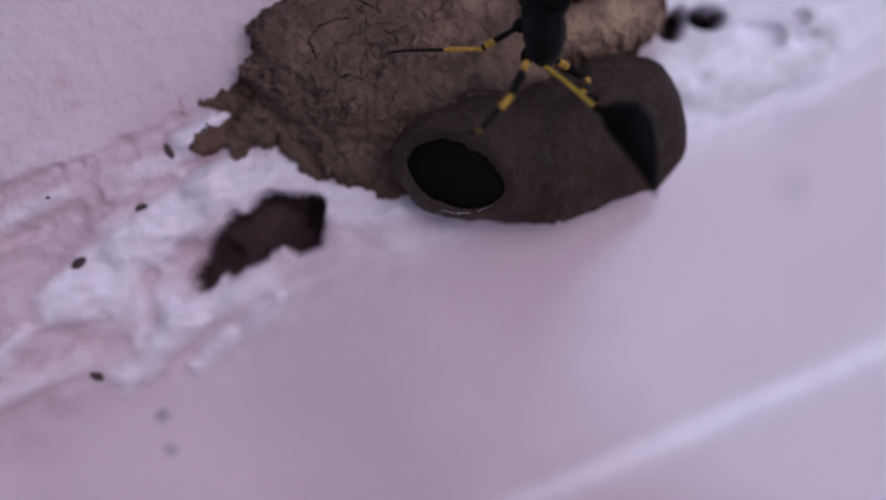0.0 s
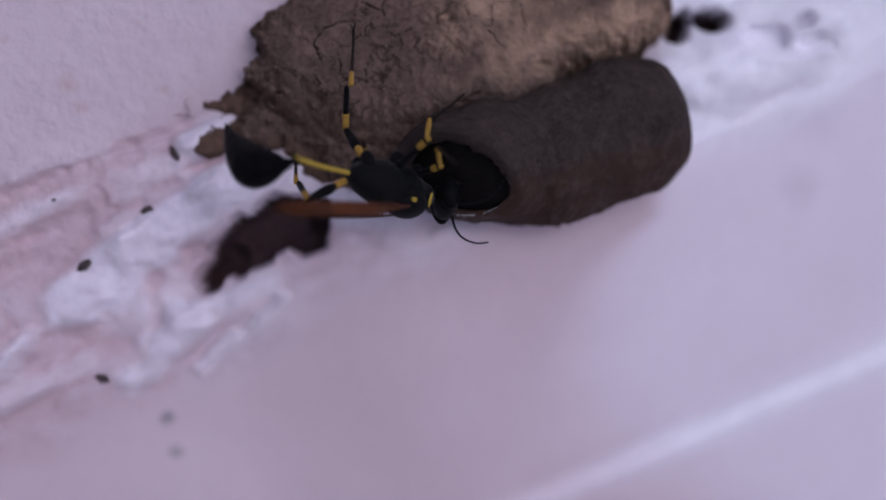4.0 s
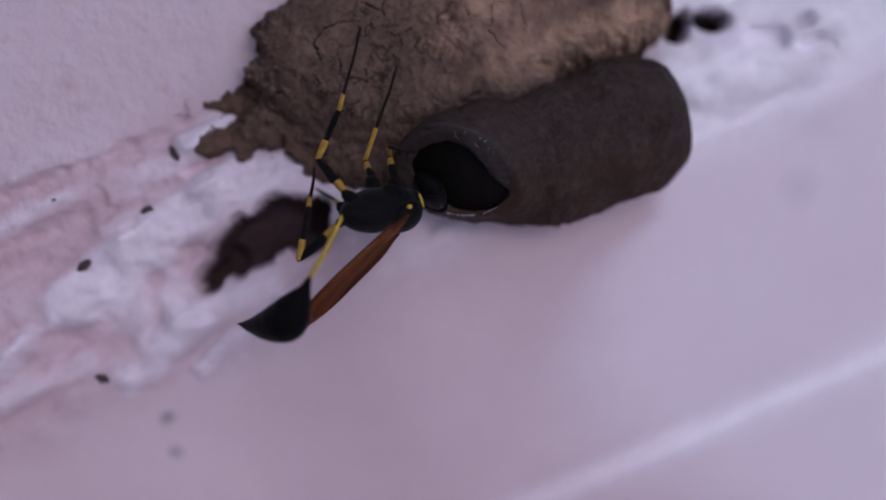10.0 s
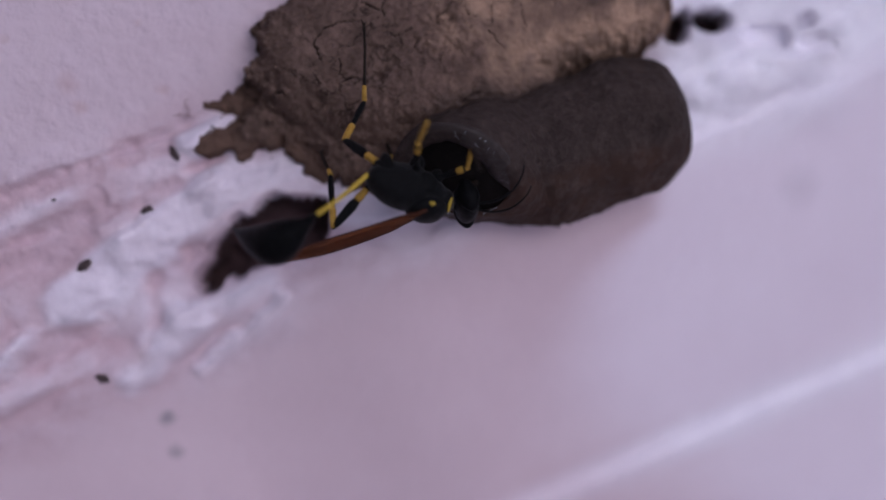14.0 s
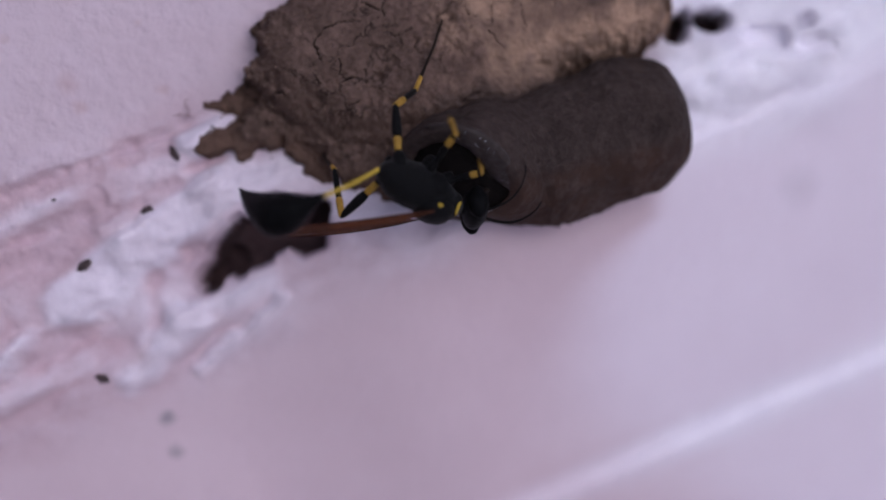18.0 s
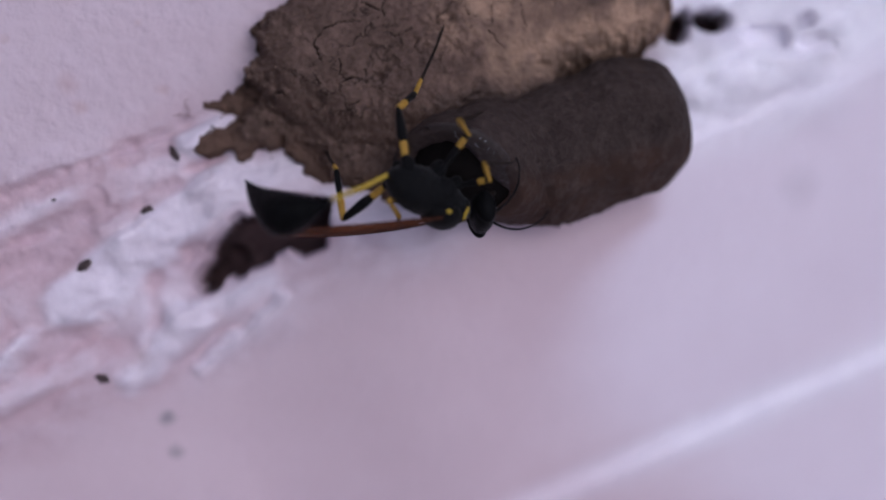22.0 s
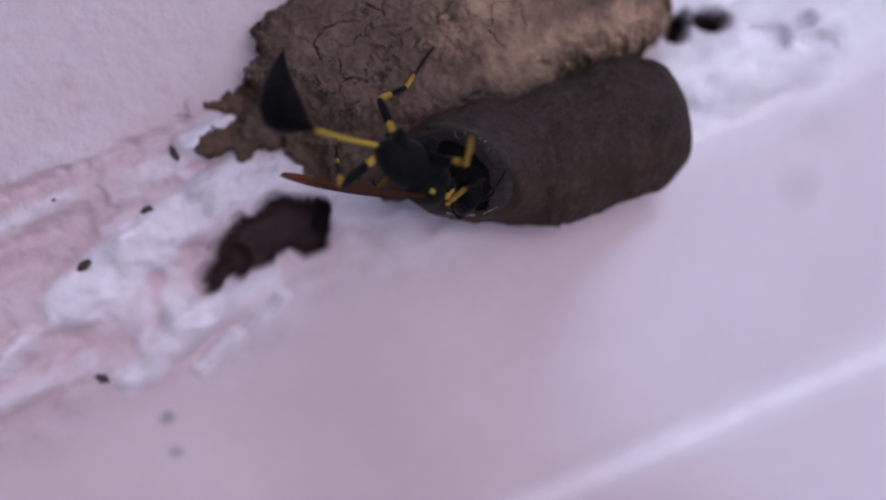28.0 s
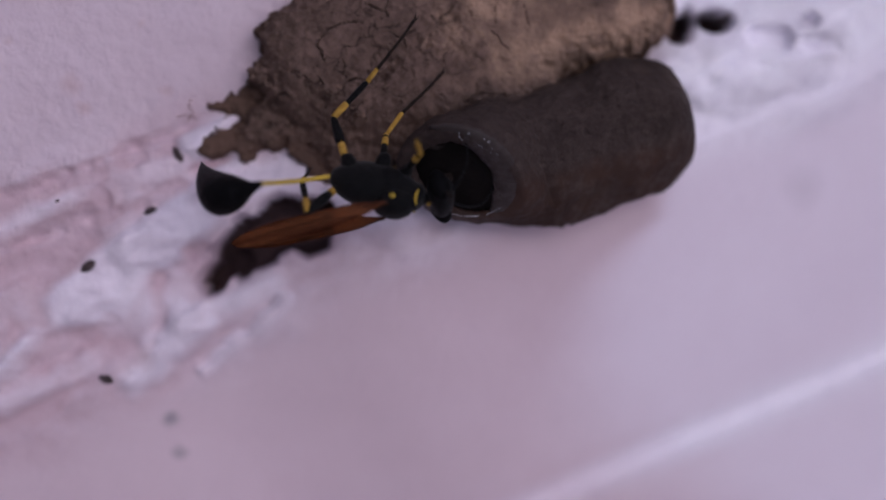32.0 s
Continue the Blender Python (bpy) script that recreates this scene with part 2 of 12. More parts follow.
    fs.append(tuple(range((n - 1) * seg, n * seg)))
    return mesh_of(name, vs, fs, mat)


def smooth_rings(keys, count):
    """Rings between the key rings by a cosine-free cubic glide."""
    k = np.array(keys, float)
    t = np.linspace(0, len(k) - 1, count)
    out = []
    for u in t:
        i = min(int(u), len(k) - 2)
        f = u - i
        p0, p1, p2, p3 = k[max(i - 1, 0)], k[i], k[i + 1], k[min(i + 2, len(k) - 1)]
        out.append(0.5 * ((2 * p1) + (p2 - p0) * f + (2 * p0 - 5 * p1 + 4 * p2 - p3) * f * f + (3 * p1 - p0 - 3 * p2 + p3) * f ** 3))
    return out


def tube(name, pts, radii, mat, seg=8):
    """A round tapered tube along points in millimetres."""
    p = [Vector(q) for q in pts]
    vs, fs = [], []
    side = Vector((0.12, 1, 0.31)).normalized()
    for i, q in enumerate(p):
        d = (p[min(i + 1, len(p) - 1)] - p[max(i - 1, 0)]).normalized()
        u = (side - d * side.dot(d)).normalized()
        v = d.cross(u)
        for k in range(seg):
            a = 2 * math.pi * k / seg
            vs.append((q + (u * math.cos(a) + v * math.sin(a)) * radii[i]) * MM)
    for i in range(len(p) - 1):
        for k in range(seg):
            a, b = i * seg + k, i * seg + (k + 1) % seg
            fs.append((a, b, b + seg, a + seg))
    fs.append(tuple(range(seg))[::-1])
    fs.append(tuple(range((len(p) - 1) * seg, len(p) * seg)))
    return mesh_of(name, [tuple(v) for v in vs], fs, mat)


# Smooth value noise on arrays, for large surfaces.
RNG = np.random.RandomState(7)
LATTICE = RNG.rand(64, 64)


def vnoise(x, y):
    xi, yi = np.floor(x).astype(int), np.floor(y).astype(int)
    fx, fy = x - xi, y - yi
    fx, fy = fx * fx * (3 - 2 * fx), fy * fy * (3 - 2 * fy)
    g = lambda i, j: LATTICE[i % 64, j % 64]
    return (g(xi, yi) * (1 - fx) + g(xi + 1, yi) * fx) * (1 - fy) + (g(xi, yi + 1) * (1 - fx) + g(xi + 1, yi + 1) * fx) * fy


def fbm(x, y, octaves=4, gain=0.5):
    out, amp, tot = 0.0, 1.0, 0.0
    for k in range(octaves):
        out, tot = out + amp * vnoise(x * 2 ** k + 17.3 * k, y * 2 ** k + 9.1 * k), tot + amp
        amp *= gain
    return out / tot


def step(a, b, x):
    t = np.clip((x - a) / (b - a), 0, 1)
    return t * t * (3 - 2 * t)


def rod_distance(x, z, ax, az, bx, bz):
    """Distance from points to the segment a-b, and the fraction along it."""
    dx, dz = bx - ax, bz - az
    t = np.clip(((x - ax) * dx + (z - az) * dz) / (dx * dx + dz * dz + 1e-9), 0, 1)
    return np.hypot(x - ax - t * dx, z - az - t * dz), t


# ---- the wall ----
FOLD = np.array((0.935, 0.355))   # the fold's direction in x, z
DOWN = np.array((0.355, -0.935))  # across it
YAW = 0.16                        # the fold runs away from the camera


RIDGE = 25.8


def profile(s):
    """Depth of the plain wall across the fold."""
    y = 4.0 + 3.0 * step(-17, 2, s) + np.where(s > -1, 0.48 * (s + 1), 0) - np.where(s < -15, 0.2 * (-s - 15), 0)
    return y - 1.1 * step(RIDGE - 0.9, RIDGE + 0.9, s)


HOLES = (  # ax, az, bx, bz, radius, depth
    (-17.2, 0.0, -13.6, 2.2, 2.0, 5.0), (-13.6, 2.2, -11.6, 2.0, 2.05, 5.0), (-10.45, 3.7, -10.65, 2.3, 0.9, 7.0), (-20.2, -2.65, -18.2, -0.6, 1.0, 7.0),
    (21.0, 19.5, 21.9, 20.9, 0.95, 6.0), (23.9, 20.7, 24.8, 20.9, 0.95, 6.0), (27.6, 19.2, 29.7, 18.9, 0.95, 1.5), (31.9, 18.4, 34.7, 18.3, 0.7, 0.8),
    (32.2, 20.5, 32.5, 20.8, 0.55, 1.8))


PALE_STREAKS = (  # ax, az, bx, bz, half width, strength
    (-36.4, 1.7, -31.1, 4.6, 1.14, 0.45), (-34.6, -5.4, -30.9, -3.4, 1.7, 0.6), (-30.9, -4.1, -25.4, 0.6, 2.3, 0.85), (-25.4, 0.6, -18.4, 5.2, 1.87, 0.8), (-18.4, 5.2, -11.8, 7.4, 1.77, 0.6),
    (-21.1, 8.9, -19.0, 10.7, 1.35, 0.8), (-20.3, 5.4, -17.4, 7.5, 1.04, 0.45), (-9.6, 4.0, -3.2, 3.3, 1.77, 0.6),
    (-28.4, -4.9, -23.4, -4.7, 2.34, 0.45), (-26.9, -11.3, -21.5, -5.8, 1.5, 0.75), (-37.9, -10.7, -34.9, -7.6, 1.2, 0.8), (-20.9, -10.5, -13.7, -4.6, 0.94, 0.85), (-37.0, -12.9, -30.3, -9.5, 1.14, 0.45),
    (-22.0, -5.7, -14.8, -2.8, 1.35, 0.4), (24.7, 16.7, 33.4, 20.1, 3.12, 0.5), (22.5, 13.6, 34.0, 16.9, 1.7, 0.9))
PINK_STREAKS = (
    (-36.3, 4.6, -31.4, 6.6, 0.68, -0.5), (-31.4, 6.6, -25.9, 8.7, 0.47, -0.6), (-25.9, 8.7, -18.8, 11.7, 0.36, -0.5), (-32.9, 4.6, -23.4, 8.6, 1.04, -0.3),
    (-33.8, 1.3, -28.5, 4.4, 0.83, -0.4), (-28.9, 2.4, -22.5, 6.0, 0.88, -0.45), (-22.5, 6.6, -18.4, 7.7, 0.47, -0.35), (-36.6, -2.3, -29.9, 1.5, 1.35, -0.45),
    (-36.9, -7.9, -31.2, -2.3, 1.46, -0.4), (-23.2, -0.5, -19.2, 0.2, 0.73, -0.35), (-24.6, -2.3, -24.3, -6.2, 0.73, -0.3), (-32.0, -8.4, -28.8, -5.6, 0.62, -0.3),
    (-36.4, 0.1, -33.8, 1.1, 0.52, -0.3))


def wall_depth(x, z):
    """Depth y of the wall at x, z, with its lumps and hollows; also the wear with the ridge's painted light, the rough
    zone and the hollows' mask.
    """
    l, s = x * FOLD[0] + z * FOLD[1], x * DOWN[0] + z * DOWN[1]
    y = profile(s) + YAW * l
    zone = step(-20.5, -16.5, s + 3.0 * (fbm(l * 0.09, s * 0.2 + 40, 3) - 0.5)) * (1 - step(-5.5, 3.0, s - 4.5 * (1 - step(-24, -8, l)) + 5.5 * (fbm(l * 0.11 + 9, s * 0.16, 3) - 0.5)))
    u, v = l * 0.95 - s * 0.3, s * 0.95 + l * 0.3
    lump = fbm(u * 0.12 + 3, v * 0.26 + 11, 4, 0.42)
    fine = fbm(l * 0.6, s * 0.9, 3)
    wear_light = (lump - 0.5) * 0.95 + 0.46 + (fine - 0.5) * 0.3 + 0.5 * step(10, 24, l) - 0.32 * (1 - step(-36, -13, l))
    swell = np.zeros_like(x)
    for ax, az, bx, bz, r, amount in PALE_STREAKS + PINK_STREAKS:
        d, _ = rod_distance(x, z, ax, az, bx, bz)
        d = d + (lump - 0.5) * (r * 1.2 + 1.2) + (fine - 0.5) * (r * 0.6 + 0.8)
        m = 1 - step(r * 0.1, r * 1.4, d)
        wear_light, swell = wear_light + amount * m, swell + amount * m
    wear_light = np.clip(np.maximum(wear_light, 0.75 * step(14, 22, l) * step(-16, -9, s)), 0, 1)
    y = y - zone * swell * 1.15
    y = y - zone * ((lump - 0.5) * 3.0 + (fine - 0.5) * 0.2)
    y = y - (0.42 - 0.32 * step(-8, 4, s)) * (fbm(l * 0.4 + 60, s * 0.6, 5, 0.6) - 0.5)
    # the ridge's light-catching flank is painted pale, besides its step in depth
    edge = np.exp(-((s - RIDGE) / 2.2) ** 2) * (0.42 + 0.3 * fbm(l * 0.05, s * 0.1 + 7, 2) + 0.25 * step(-4, 26, l))
    zone, wear_light = np.maximum(zone, edge), np.maximum(wear_light, np.clip(edge * 2, 0, 1))
    y = y - 4.5 * step(-13, -6, s) * (1 - 0.4 * step(5, 45, s)) * step(-24, -2, l)
    hollow, dig = np.zeros_like(x), np.zeros_like(x)
    for ax, az, bx, bz, r, deep in HOLES:
        d, _ = rod_distance(x, z, ax, az, bx, bz)
        d = d + (fbm(x * 0.45 + ax, z * 0.45, 3) - 0.5) * r * 1.1
        m = 1 - step(r * 0.7, r * 1.2, d)
        dig, hollow = np.maximum(dig, deep * m), np.maximum(hollow, m * min(1, deep / 4))
    return y + dig, wear_light, zone, hollow


def wall():
    fine_l, fine_s = np.arange(-46, 58, 0.26), np.arange(-34, 48, 0.26)
    ls = np.concatenate((np.array([-900, -300, -140, -70]), fine_l, np.array([80, 150, 300, 900])))
    ss = np.concatenate((np.array([-900, -300, -140, -60]), fine_s, np.array([60, 90, 140, 240, 241, 242])))
    L, S = np.meshgrid(ls, ss)
    X, Z = L * FOLD[0] + S * DOWN[0], L * FOLD[1] + S * DOWN[1]
    Y, wear_light, zone, hollow = wall_depth(X, Z)
    # below the worn part the wall drops straight to the floor
    for row, f in ((-2, 0.5), (-1, 1.0)):
        X[row], Y[row], Z[row] = X[-3], Y[-3], Z[-3] * (1 - f) - 1500 * f
    n, k = L.shape
    verts = np.stack((X, Y, Z), -1).reshape(-1, 3) * MM
    i = np.arange(n * k).reshape(n, k)
    faces = np.stack((i[:-1, :-1], i[1:, :-1], i[1:, 1:], i[:-1, 1:]), -1).reshape(-1, 4)
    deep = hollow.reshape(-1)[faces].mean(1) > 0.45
    # the back of the wall, 40 mm behind, and its edges
    bl, bs = ls[[0, -1]], ss[::12]
    BL, BS = np.meshgrid(bl, np.append(bs, ss[-1]))
    bx, bz = BL * FOLD[0] + BS * DOWN[0], BL * FOLD[1] + BS * DOWN[1]
    bz[-1] = -1500
    back = np.stack((bx, profile(BS) + YAW * BL + 40, bz), -1).reshape(-1, 3) * MM
    j = np.arange(len(back)).reshape(BL.shape) + n * k
    rear = np.stack((j[:-1, 0], j[:-1, 1], j[1:, 1], j[1:, 0]), -1)
    verts, faces = np.concatenate((verts, back)), np.concatenate((faces, rear))
    deep = np.concatenate((deep, np.zeros(len(rear), bool)))
    wear_light, zone = (np.concatenate((a.reshape(-1), np.zeros(len(back)))) for a in (wear_light, zone))
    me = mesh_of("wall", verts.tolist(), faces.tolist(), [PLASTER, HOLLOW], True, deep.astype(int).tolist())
    side = np.concatenate((step(-14, 0, S).reshape(-1), np.ones(len(back))))
    # painted light: paler where lit, pinker in the nest's shadow, with a soft uneven edge
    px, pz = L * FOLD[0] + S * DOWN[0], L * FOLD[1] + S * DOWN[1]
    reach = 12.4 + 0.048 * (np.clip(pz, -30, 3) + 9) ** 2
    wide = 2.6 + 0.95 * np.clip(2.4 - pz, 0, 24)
    lit_tone = step(-0.5, 0.5, (px - reach + 5 * (fbm(L * 0.06, S * 0.06 + 5, 3) - 0.5)) / wide)
    lit_tone = np.concatenate((lit_tone.reshape(-1), np.ones(len(back))))
    for name, arr in (("wear_light", wear_light), ("zone", zone), ("side", side), ("lit_tone", lit_tone)):
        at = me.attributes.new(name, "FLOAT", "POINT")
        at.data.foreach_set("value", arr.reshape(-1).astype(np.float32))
    ob = new("wall_north", me)
    return tagged(ob, "pinkish lilac plaster wall with a rough crumbling fold", "wall", kind="structure")


wall()

# ---- the mud nest ----
NEST = tagged(new("mud_nest"), "cracked brown mud nest with one open cell stuck on the wall", "insect nest")

LUMPS = (  # ax, az, bx, bz, radius at a and b, depth of the axis, bulge
    (-10.2, 15.9, 5.5, 25.0, 6.0, 6.6, 3.4, 0.8),
    (-9.0, 10.45, -5.2, 8.25, 3.8, 3.75, 4.2, 0.8),
    (-11.5, 11.4, -14.5, 10.7, 2.4, 1.9, 3.6, 0.5),
    (-14.0, 10.7, -19.9, 8.9, 1.6, 0.95, 3.9, 0.28),
    (-13.0, 12.6, -19.8, 12.1, 2.3, 0.35, 3.9, 0.28),
    (-16.4, 9.4, -16.9, 8.2, 1.0, 0.6, 4.0, 0.28),
    (3.0, 17.4, 14.9, 21.3, 5.0, 5.0, 2.4, 1.0),
    (-2.0, 13.5, 6.0, 15.5, 4.5, 4.5, 1.6, 0.9),
    (-6.5, 12.5, -2.0, 11.0, 4.6, 4.4, 2.9, 0.9), (-12.6, 8.9, -9.9, 6.3, 0.8, 1.1, 3.2, 0.5),
    (-8.5, 7.5, -2.5, 6.3, 1.6, 2.4, 1.6, 0.4),
    (7.5, 9.1, 16.2, 11.5, 4.9, 4.6, 1.4, 0.95))


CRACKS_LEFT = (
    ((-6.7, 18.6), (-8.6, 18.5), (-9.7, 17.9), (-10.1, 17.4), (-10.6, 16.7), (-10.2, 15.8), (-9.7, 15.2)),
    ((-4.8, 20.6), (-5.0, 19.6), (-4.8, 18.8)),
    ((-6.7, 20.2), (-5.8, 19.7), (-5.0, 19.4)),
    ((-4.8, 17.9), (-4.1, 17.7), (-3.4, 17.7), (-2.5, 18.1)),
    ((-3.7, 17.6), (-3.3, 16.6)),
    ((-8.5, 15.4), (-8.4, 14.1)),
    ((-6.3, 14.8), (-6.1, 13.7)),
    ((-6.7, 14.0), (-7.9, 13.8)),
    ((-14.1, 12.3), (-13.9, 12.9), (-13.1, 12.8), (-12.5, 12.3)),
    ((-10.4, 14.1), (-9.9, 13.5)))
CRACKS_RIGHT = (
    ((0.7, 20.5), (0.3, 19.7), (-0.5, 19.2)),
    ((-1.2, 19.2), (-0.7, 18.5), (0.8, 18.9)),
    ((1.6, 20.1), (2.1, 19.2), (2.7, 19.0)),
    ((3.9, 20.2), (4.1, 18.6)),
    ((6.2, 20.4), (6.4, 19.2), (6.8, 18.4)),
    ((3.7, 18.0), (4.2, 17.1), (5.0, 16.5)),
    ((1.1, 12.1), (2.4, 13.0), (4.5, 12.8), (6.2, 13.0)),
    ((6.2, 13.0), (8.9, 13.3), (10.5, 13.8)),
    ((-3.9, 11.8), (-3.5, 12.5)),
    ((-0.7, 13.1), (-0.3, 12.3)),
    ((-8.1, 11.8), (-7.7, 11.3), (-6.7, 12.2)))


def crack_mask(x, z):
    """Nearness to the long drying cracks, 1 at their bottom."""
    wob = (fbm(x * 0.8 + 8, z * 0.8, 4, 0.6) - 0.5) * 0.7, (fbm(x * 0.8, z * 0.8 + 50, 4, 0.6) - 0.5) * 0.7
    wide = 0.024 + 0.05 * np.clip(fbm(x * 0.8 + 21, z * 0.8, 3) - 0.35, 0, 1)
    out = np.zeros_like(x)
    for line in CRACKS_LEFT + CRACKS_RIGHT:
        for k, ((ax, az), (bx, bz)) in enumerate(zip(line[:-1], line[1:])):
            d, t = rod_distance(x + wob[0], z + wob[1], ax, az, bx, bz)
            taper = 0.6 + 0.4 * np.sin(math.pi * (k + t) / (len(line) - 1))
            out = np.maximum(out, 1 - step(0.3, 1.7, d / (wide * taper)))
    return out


def nest_depth(x, z):
    out = np.full_like(x, 60.0)
    for ax, az, bx, bz, ra, rb, yc, k in LUMPS:
        d, t = rod_distance(x, z, ax, az, bx, bz)
        r = ra + (rb - ra) * t
        d = d + (fbm(x * 0.42 + 5, z * 0.42, 5, 0.65) - 0.5) * np.minimum(2.6, r * 1.1) + (fbm(x * 1.7 + 2, z * 1.7, 3) - 0.5) * 0.8
        body = yc + YAW * x - k * np.sqrt(np.clip(r * r - d * d, 0, None)) + np.where(d > r, 4.5 * (d - r), 0)
        h = np.clip(0.5 + 0.5 * (out - body) / 1.6, 0, 1)
        out = out * (1 - h) + body * h - 1.6 * h * (1 - h)
    rough = (fbm(x * 0.4 + 30, z * 0.4 + 3, 4, 0.55) - 0.5) * 1.0 + (fbm(x * 1.9, z * 1.9 + 31, 4, 0.6) - 0.5) * 0.28
    near, _ = rod_distance(x, z, 6.0, 15.4, 18.8, 18.9)
    rough = rough * (0.22 + 0.78 * step(1.5, 6.5, near))
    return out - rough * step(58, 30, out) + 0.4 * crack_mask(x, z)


def mud_mass():
    xs, zs = np.arange(-22.5, 20.5, 0.09), np.arange(2.5, 26, 0.09)
    X, Z = np.meshgrid(xs, zs)
    Y = nest_depth(X, Z)
    W = wall_depth(X, Z)[0]
    keep = Y < W + 1.2
    Y = np.minimum(Y, W + 1.5)
    n, k = X.shape
    i = np.arange(n * k).reshape(n, k)
    faces = np.stack((i[:-1, :-1], i[:-1, 1:], i[1:, 1:], i[1:, :-1]), -1).reshape(-1, 4)
    faces = faces[keep.reshape(-1)[faces].any(1)]
    verts = np.stack((X, Y, Z), -1).reshape(-1, 3) * MM
    used = np.unique(faces)
    remap = np.full(n * k, -1)
    remap[used] = np.arange(len(used))
    me = mesh_of("mud_mass", verts[used].tolist(), remap[faces].tolist(), OLD_MUD)
    d, t = rod_distance(X, Z, 6.0, 15.4, 18.8, 18.9)
    tan = np.maximum(1 - step(0.6, 6.0, d), 0.55 * step(-7, 4, X) * step(9, 14, Z)).reshape(-1)[used]
    at = me.attributes.new("zone", "FLOAT", "POINT")
    at.data.foreach_set("value", tan.astype(np.float32))
    # damp drawn out of the fresh cell
    d, t = rod_distance(X, Z, 4.4, 7.4, 18.6, 11.1)
    soak = 0.9 * (1 - step(-0.5, 3.0, d - 5.2 + 2.2 * (fbm(X * 0.6, Z * 0.6 + 2, 4, 0.6) - 0.5)))
    damp = me.attributes.new("soak", "FLOAT", "POINT")
    damp.data.foreach_set("value", soak.reshape(-1)[used].astype(np.float32))
    thin = me.attributes.new("thin", "FLOAT", "POINT")
    thin.data.foreach_set("value", (1 - step(0.6, 3.4, W - Y)).reshape(-1)[used].astype(np.float32))
    # mask for the cracks' painted shade
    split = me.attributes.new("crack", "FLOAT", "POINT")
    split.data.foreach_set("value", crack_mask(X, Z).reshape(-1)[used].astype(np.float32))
    return part("mud_mass", me, NEST, "cracked dry grey-brown mud of older cells")


mud_mass()


SEAMS = ((6.3, 0.3), (8.4, 0.2), (11.0, 0.34), (13.1, 0.16), (15.6, 0.22), (18.2, 0.26), (21.3, 0.2))  # where one load of mud meets the next


CORNER = Vector((0.92, 0.12, -0.37)).normalized()  # where the mouth runs out into a point


def fresh_cell():
    """A damp cell lofted from its closed end to the tilted mouth, then back inside."""
    # centre x, y, z; ring normal x, y, z; radius across; radius along the tilt
    keys = [
        (20.9, 3.4, 10.6, 1, 0.10, 0.10, 0.3, 0.3),
        (20.75, 3.4, 10.5, 1, 0.10, 0.10, 1.9, 1.9),
        (20.1, 3.3, 10.75, 1, 0.10, 0.12, 3.6, 3.6),
        (18.4, 3.0, 10.95, 1, 0.08, 0.16, 5.3, 5.15),
        (15.0, 2.5, 10.3, 1, 0.05, 0.2, 6.05, 5.8),
        (11.6, 2.0, 8.9, 1, 0.05, 0.22, 5.95, 5.75),
        (8.6, 1.3, 7.85, 0.92, 0.2, 0.33, 5.95, 5.85),
        (5.6, 0.1, 7.15, 0.74, 0.42, 0.46, 5.9, 5.85),
        (3.2, -1.7, 6.75, 0.5, 0.58, 0.6, 5.7, 5.75),
        (1.8, -3.5, 6.35, 0.33, 0.65, 0.66, 5.4, 5.5),
        (1.2, -4.8, 5.9, 0.26, 0.68, 0.69, 5.05, 5.1),
        (1.05, -5.25, 5.78, 0.25, 0.68, 0.69, 4.65, 4.6),
    ]
    inner = [
        (1.05, -5.4, 5.88, 0.25, 0.68, 0.69, 4.15, 4.0),
        (1.25, -5.0, 5.85, 0.25, 0.68, 0.69, 3.6, 3.45),
        (1.9, -3.4, 6.3, 0.3, 0.66, 0.67, 3.85, 3.75),
        (3.4, -1.2, 7.2, 0.6, 0.5, 0.5, 4.6, 4.5),
        (6.4, 1.0, 7.6, 0.95, 0.2, 0.2, 4.7, 4.7),
        (11.0, 2.0, 8.6, 1, 0.05, 0.2, 4.6, 4.6),
        (14.5, 2.6, 9.4, 1, 0.05, 0.2, 3.6, 3.6),
        (16.0, 2.9, 9.8, 1, 0.05, 0.2, 0.4, 0.4),
    ]
    seg = 120

    def loft(name, rings, mat, ridge, rim_side=False):
        vs, fs = [], []
        for j, (cx, cy, cz, nx, ny, nz, ra, rb) in enumerate(rings):
            nrm = Vector((nx, ny, nz)).normalized()
            u = Vector((0.94, 0, -0.34))
            u = (u - nrm * u.dot(nrm))
            w = Vector((0, -1, 0)) - nrm * Vector((0, -1, 0)).dot(nrm)
            w.normalize()
            u = w.cross(nrm)
            for k in range(seg):
                a = 2 * math.pi * k / seg
                q = Vector((cx, cy, cz)) + u * math.cos(a) * ra + w * math.sin(a) * rb
                n1 = noise.noise(q * 0.35) * 0.35 + noise.noise(q * 1.4) * 0.2 + noise.noise(q * 3.4) * 0.1
                band = math.sin((q.x + 0.35 * q.z + 0.3 * noise.noise(q * 0.5)) * 2.2) * 0.02 * ridge
                lane = q.x + 0.45 * q.z + 0.9 * noise.noise(q * 0.3)
                for c, deep in SEAMS:
                    band -= ridge * 0.45 * deep * math.exp(-((lane - c) / 0.24) ** 2) * max(0.0, min(1.0, 0.5 + 2.2 * noise.noise(q * 0.45 + Vector((c, 0, 7)))))
                if rim_side:
                    away = (q - Vector((cx, cy, cz))).normalized()
                    q = q + away * ra * 0.17 * max(0.0, away.dot(CORNER)) ** 6 * max(0.0, min(1.0, (-1.6 - cy) / 2.0))
                out = (q - Vector((cx, cy, cz))).normalized() * (n1 * min(1.0, ra / 3) * ridge + band)
                vs.append(tuple((q + out) * MM))
        n = len(rings)
        for i in range(n - 1):
            for k in range(seg):
                a, b = i * seg + k, i * seg + (k + 1) % seg
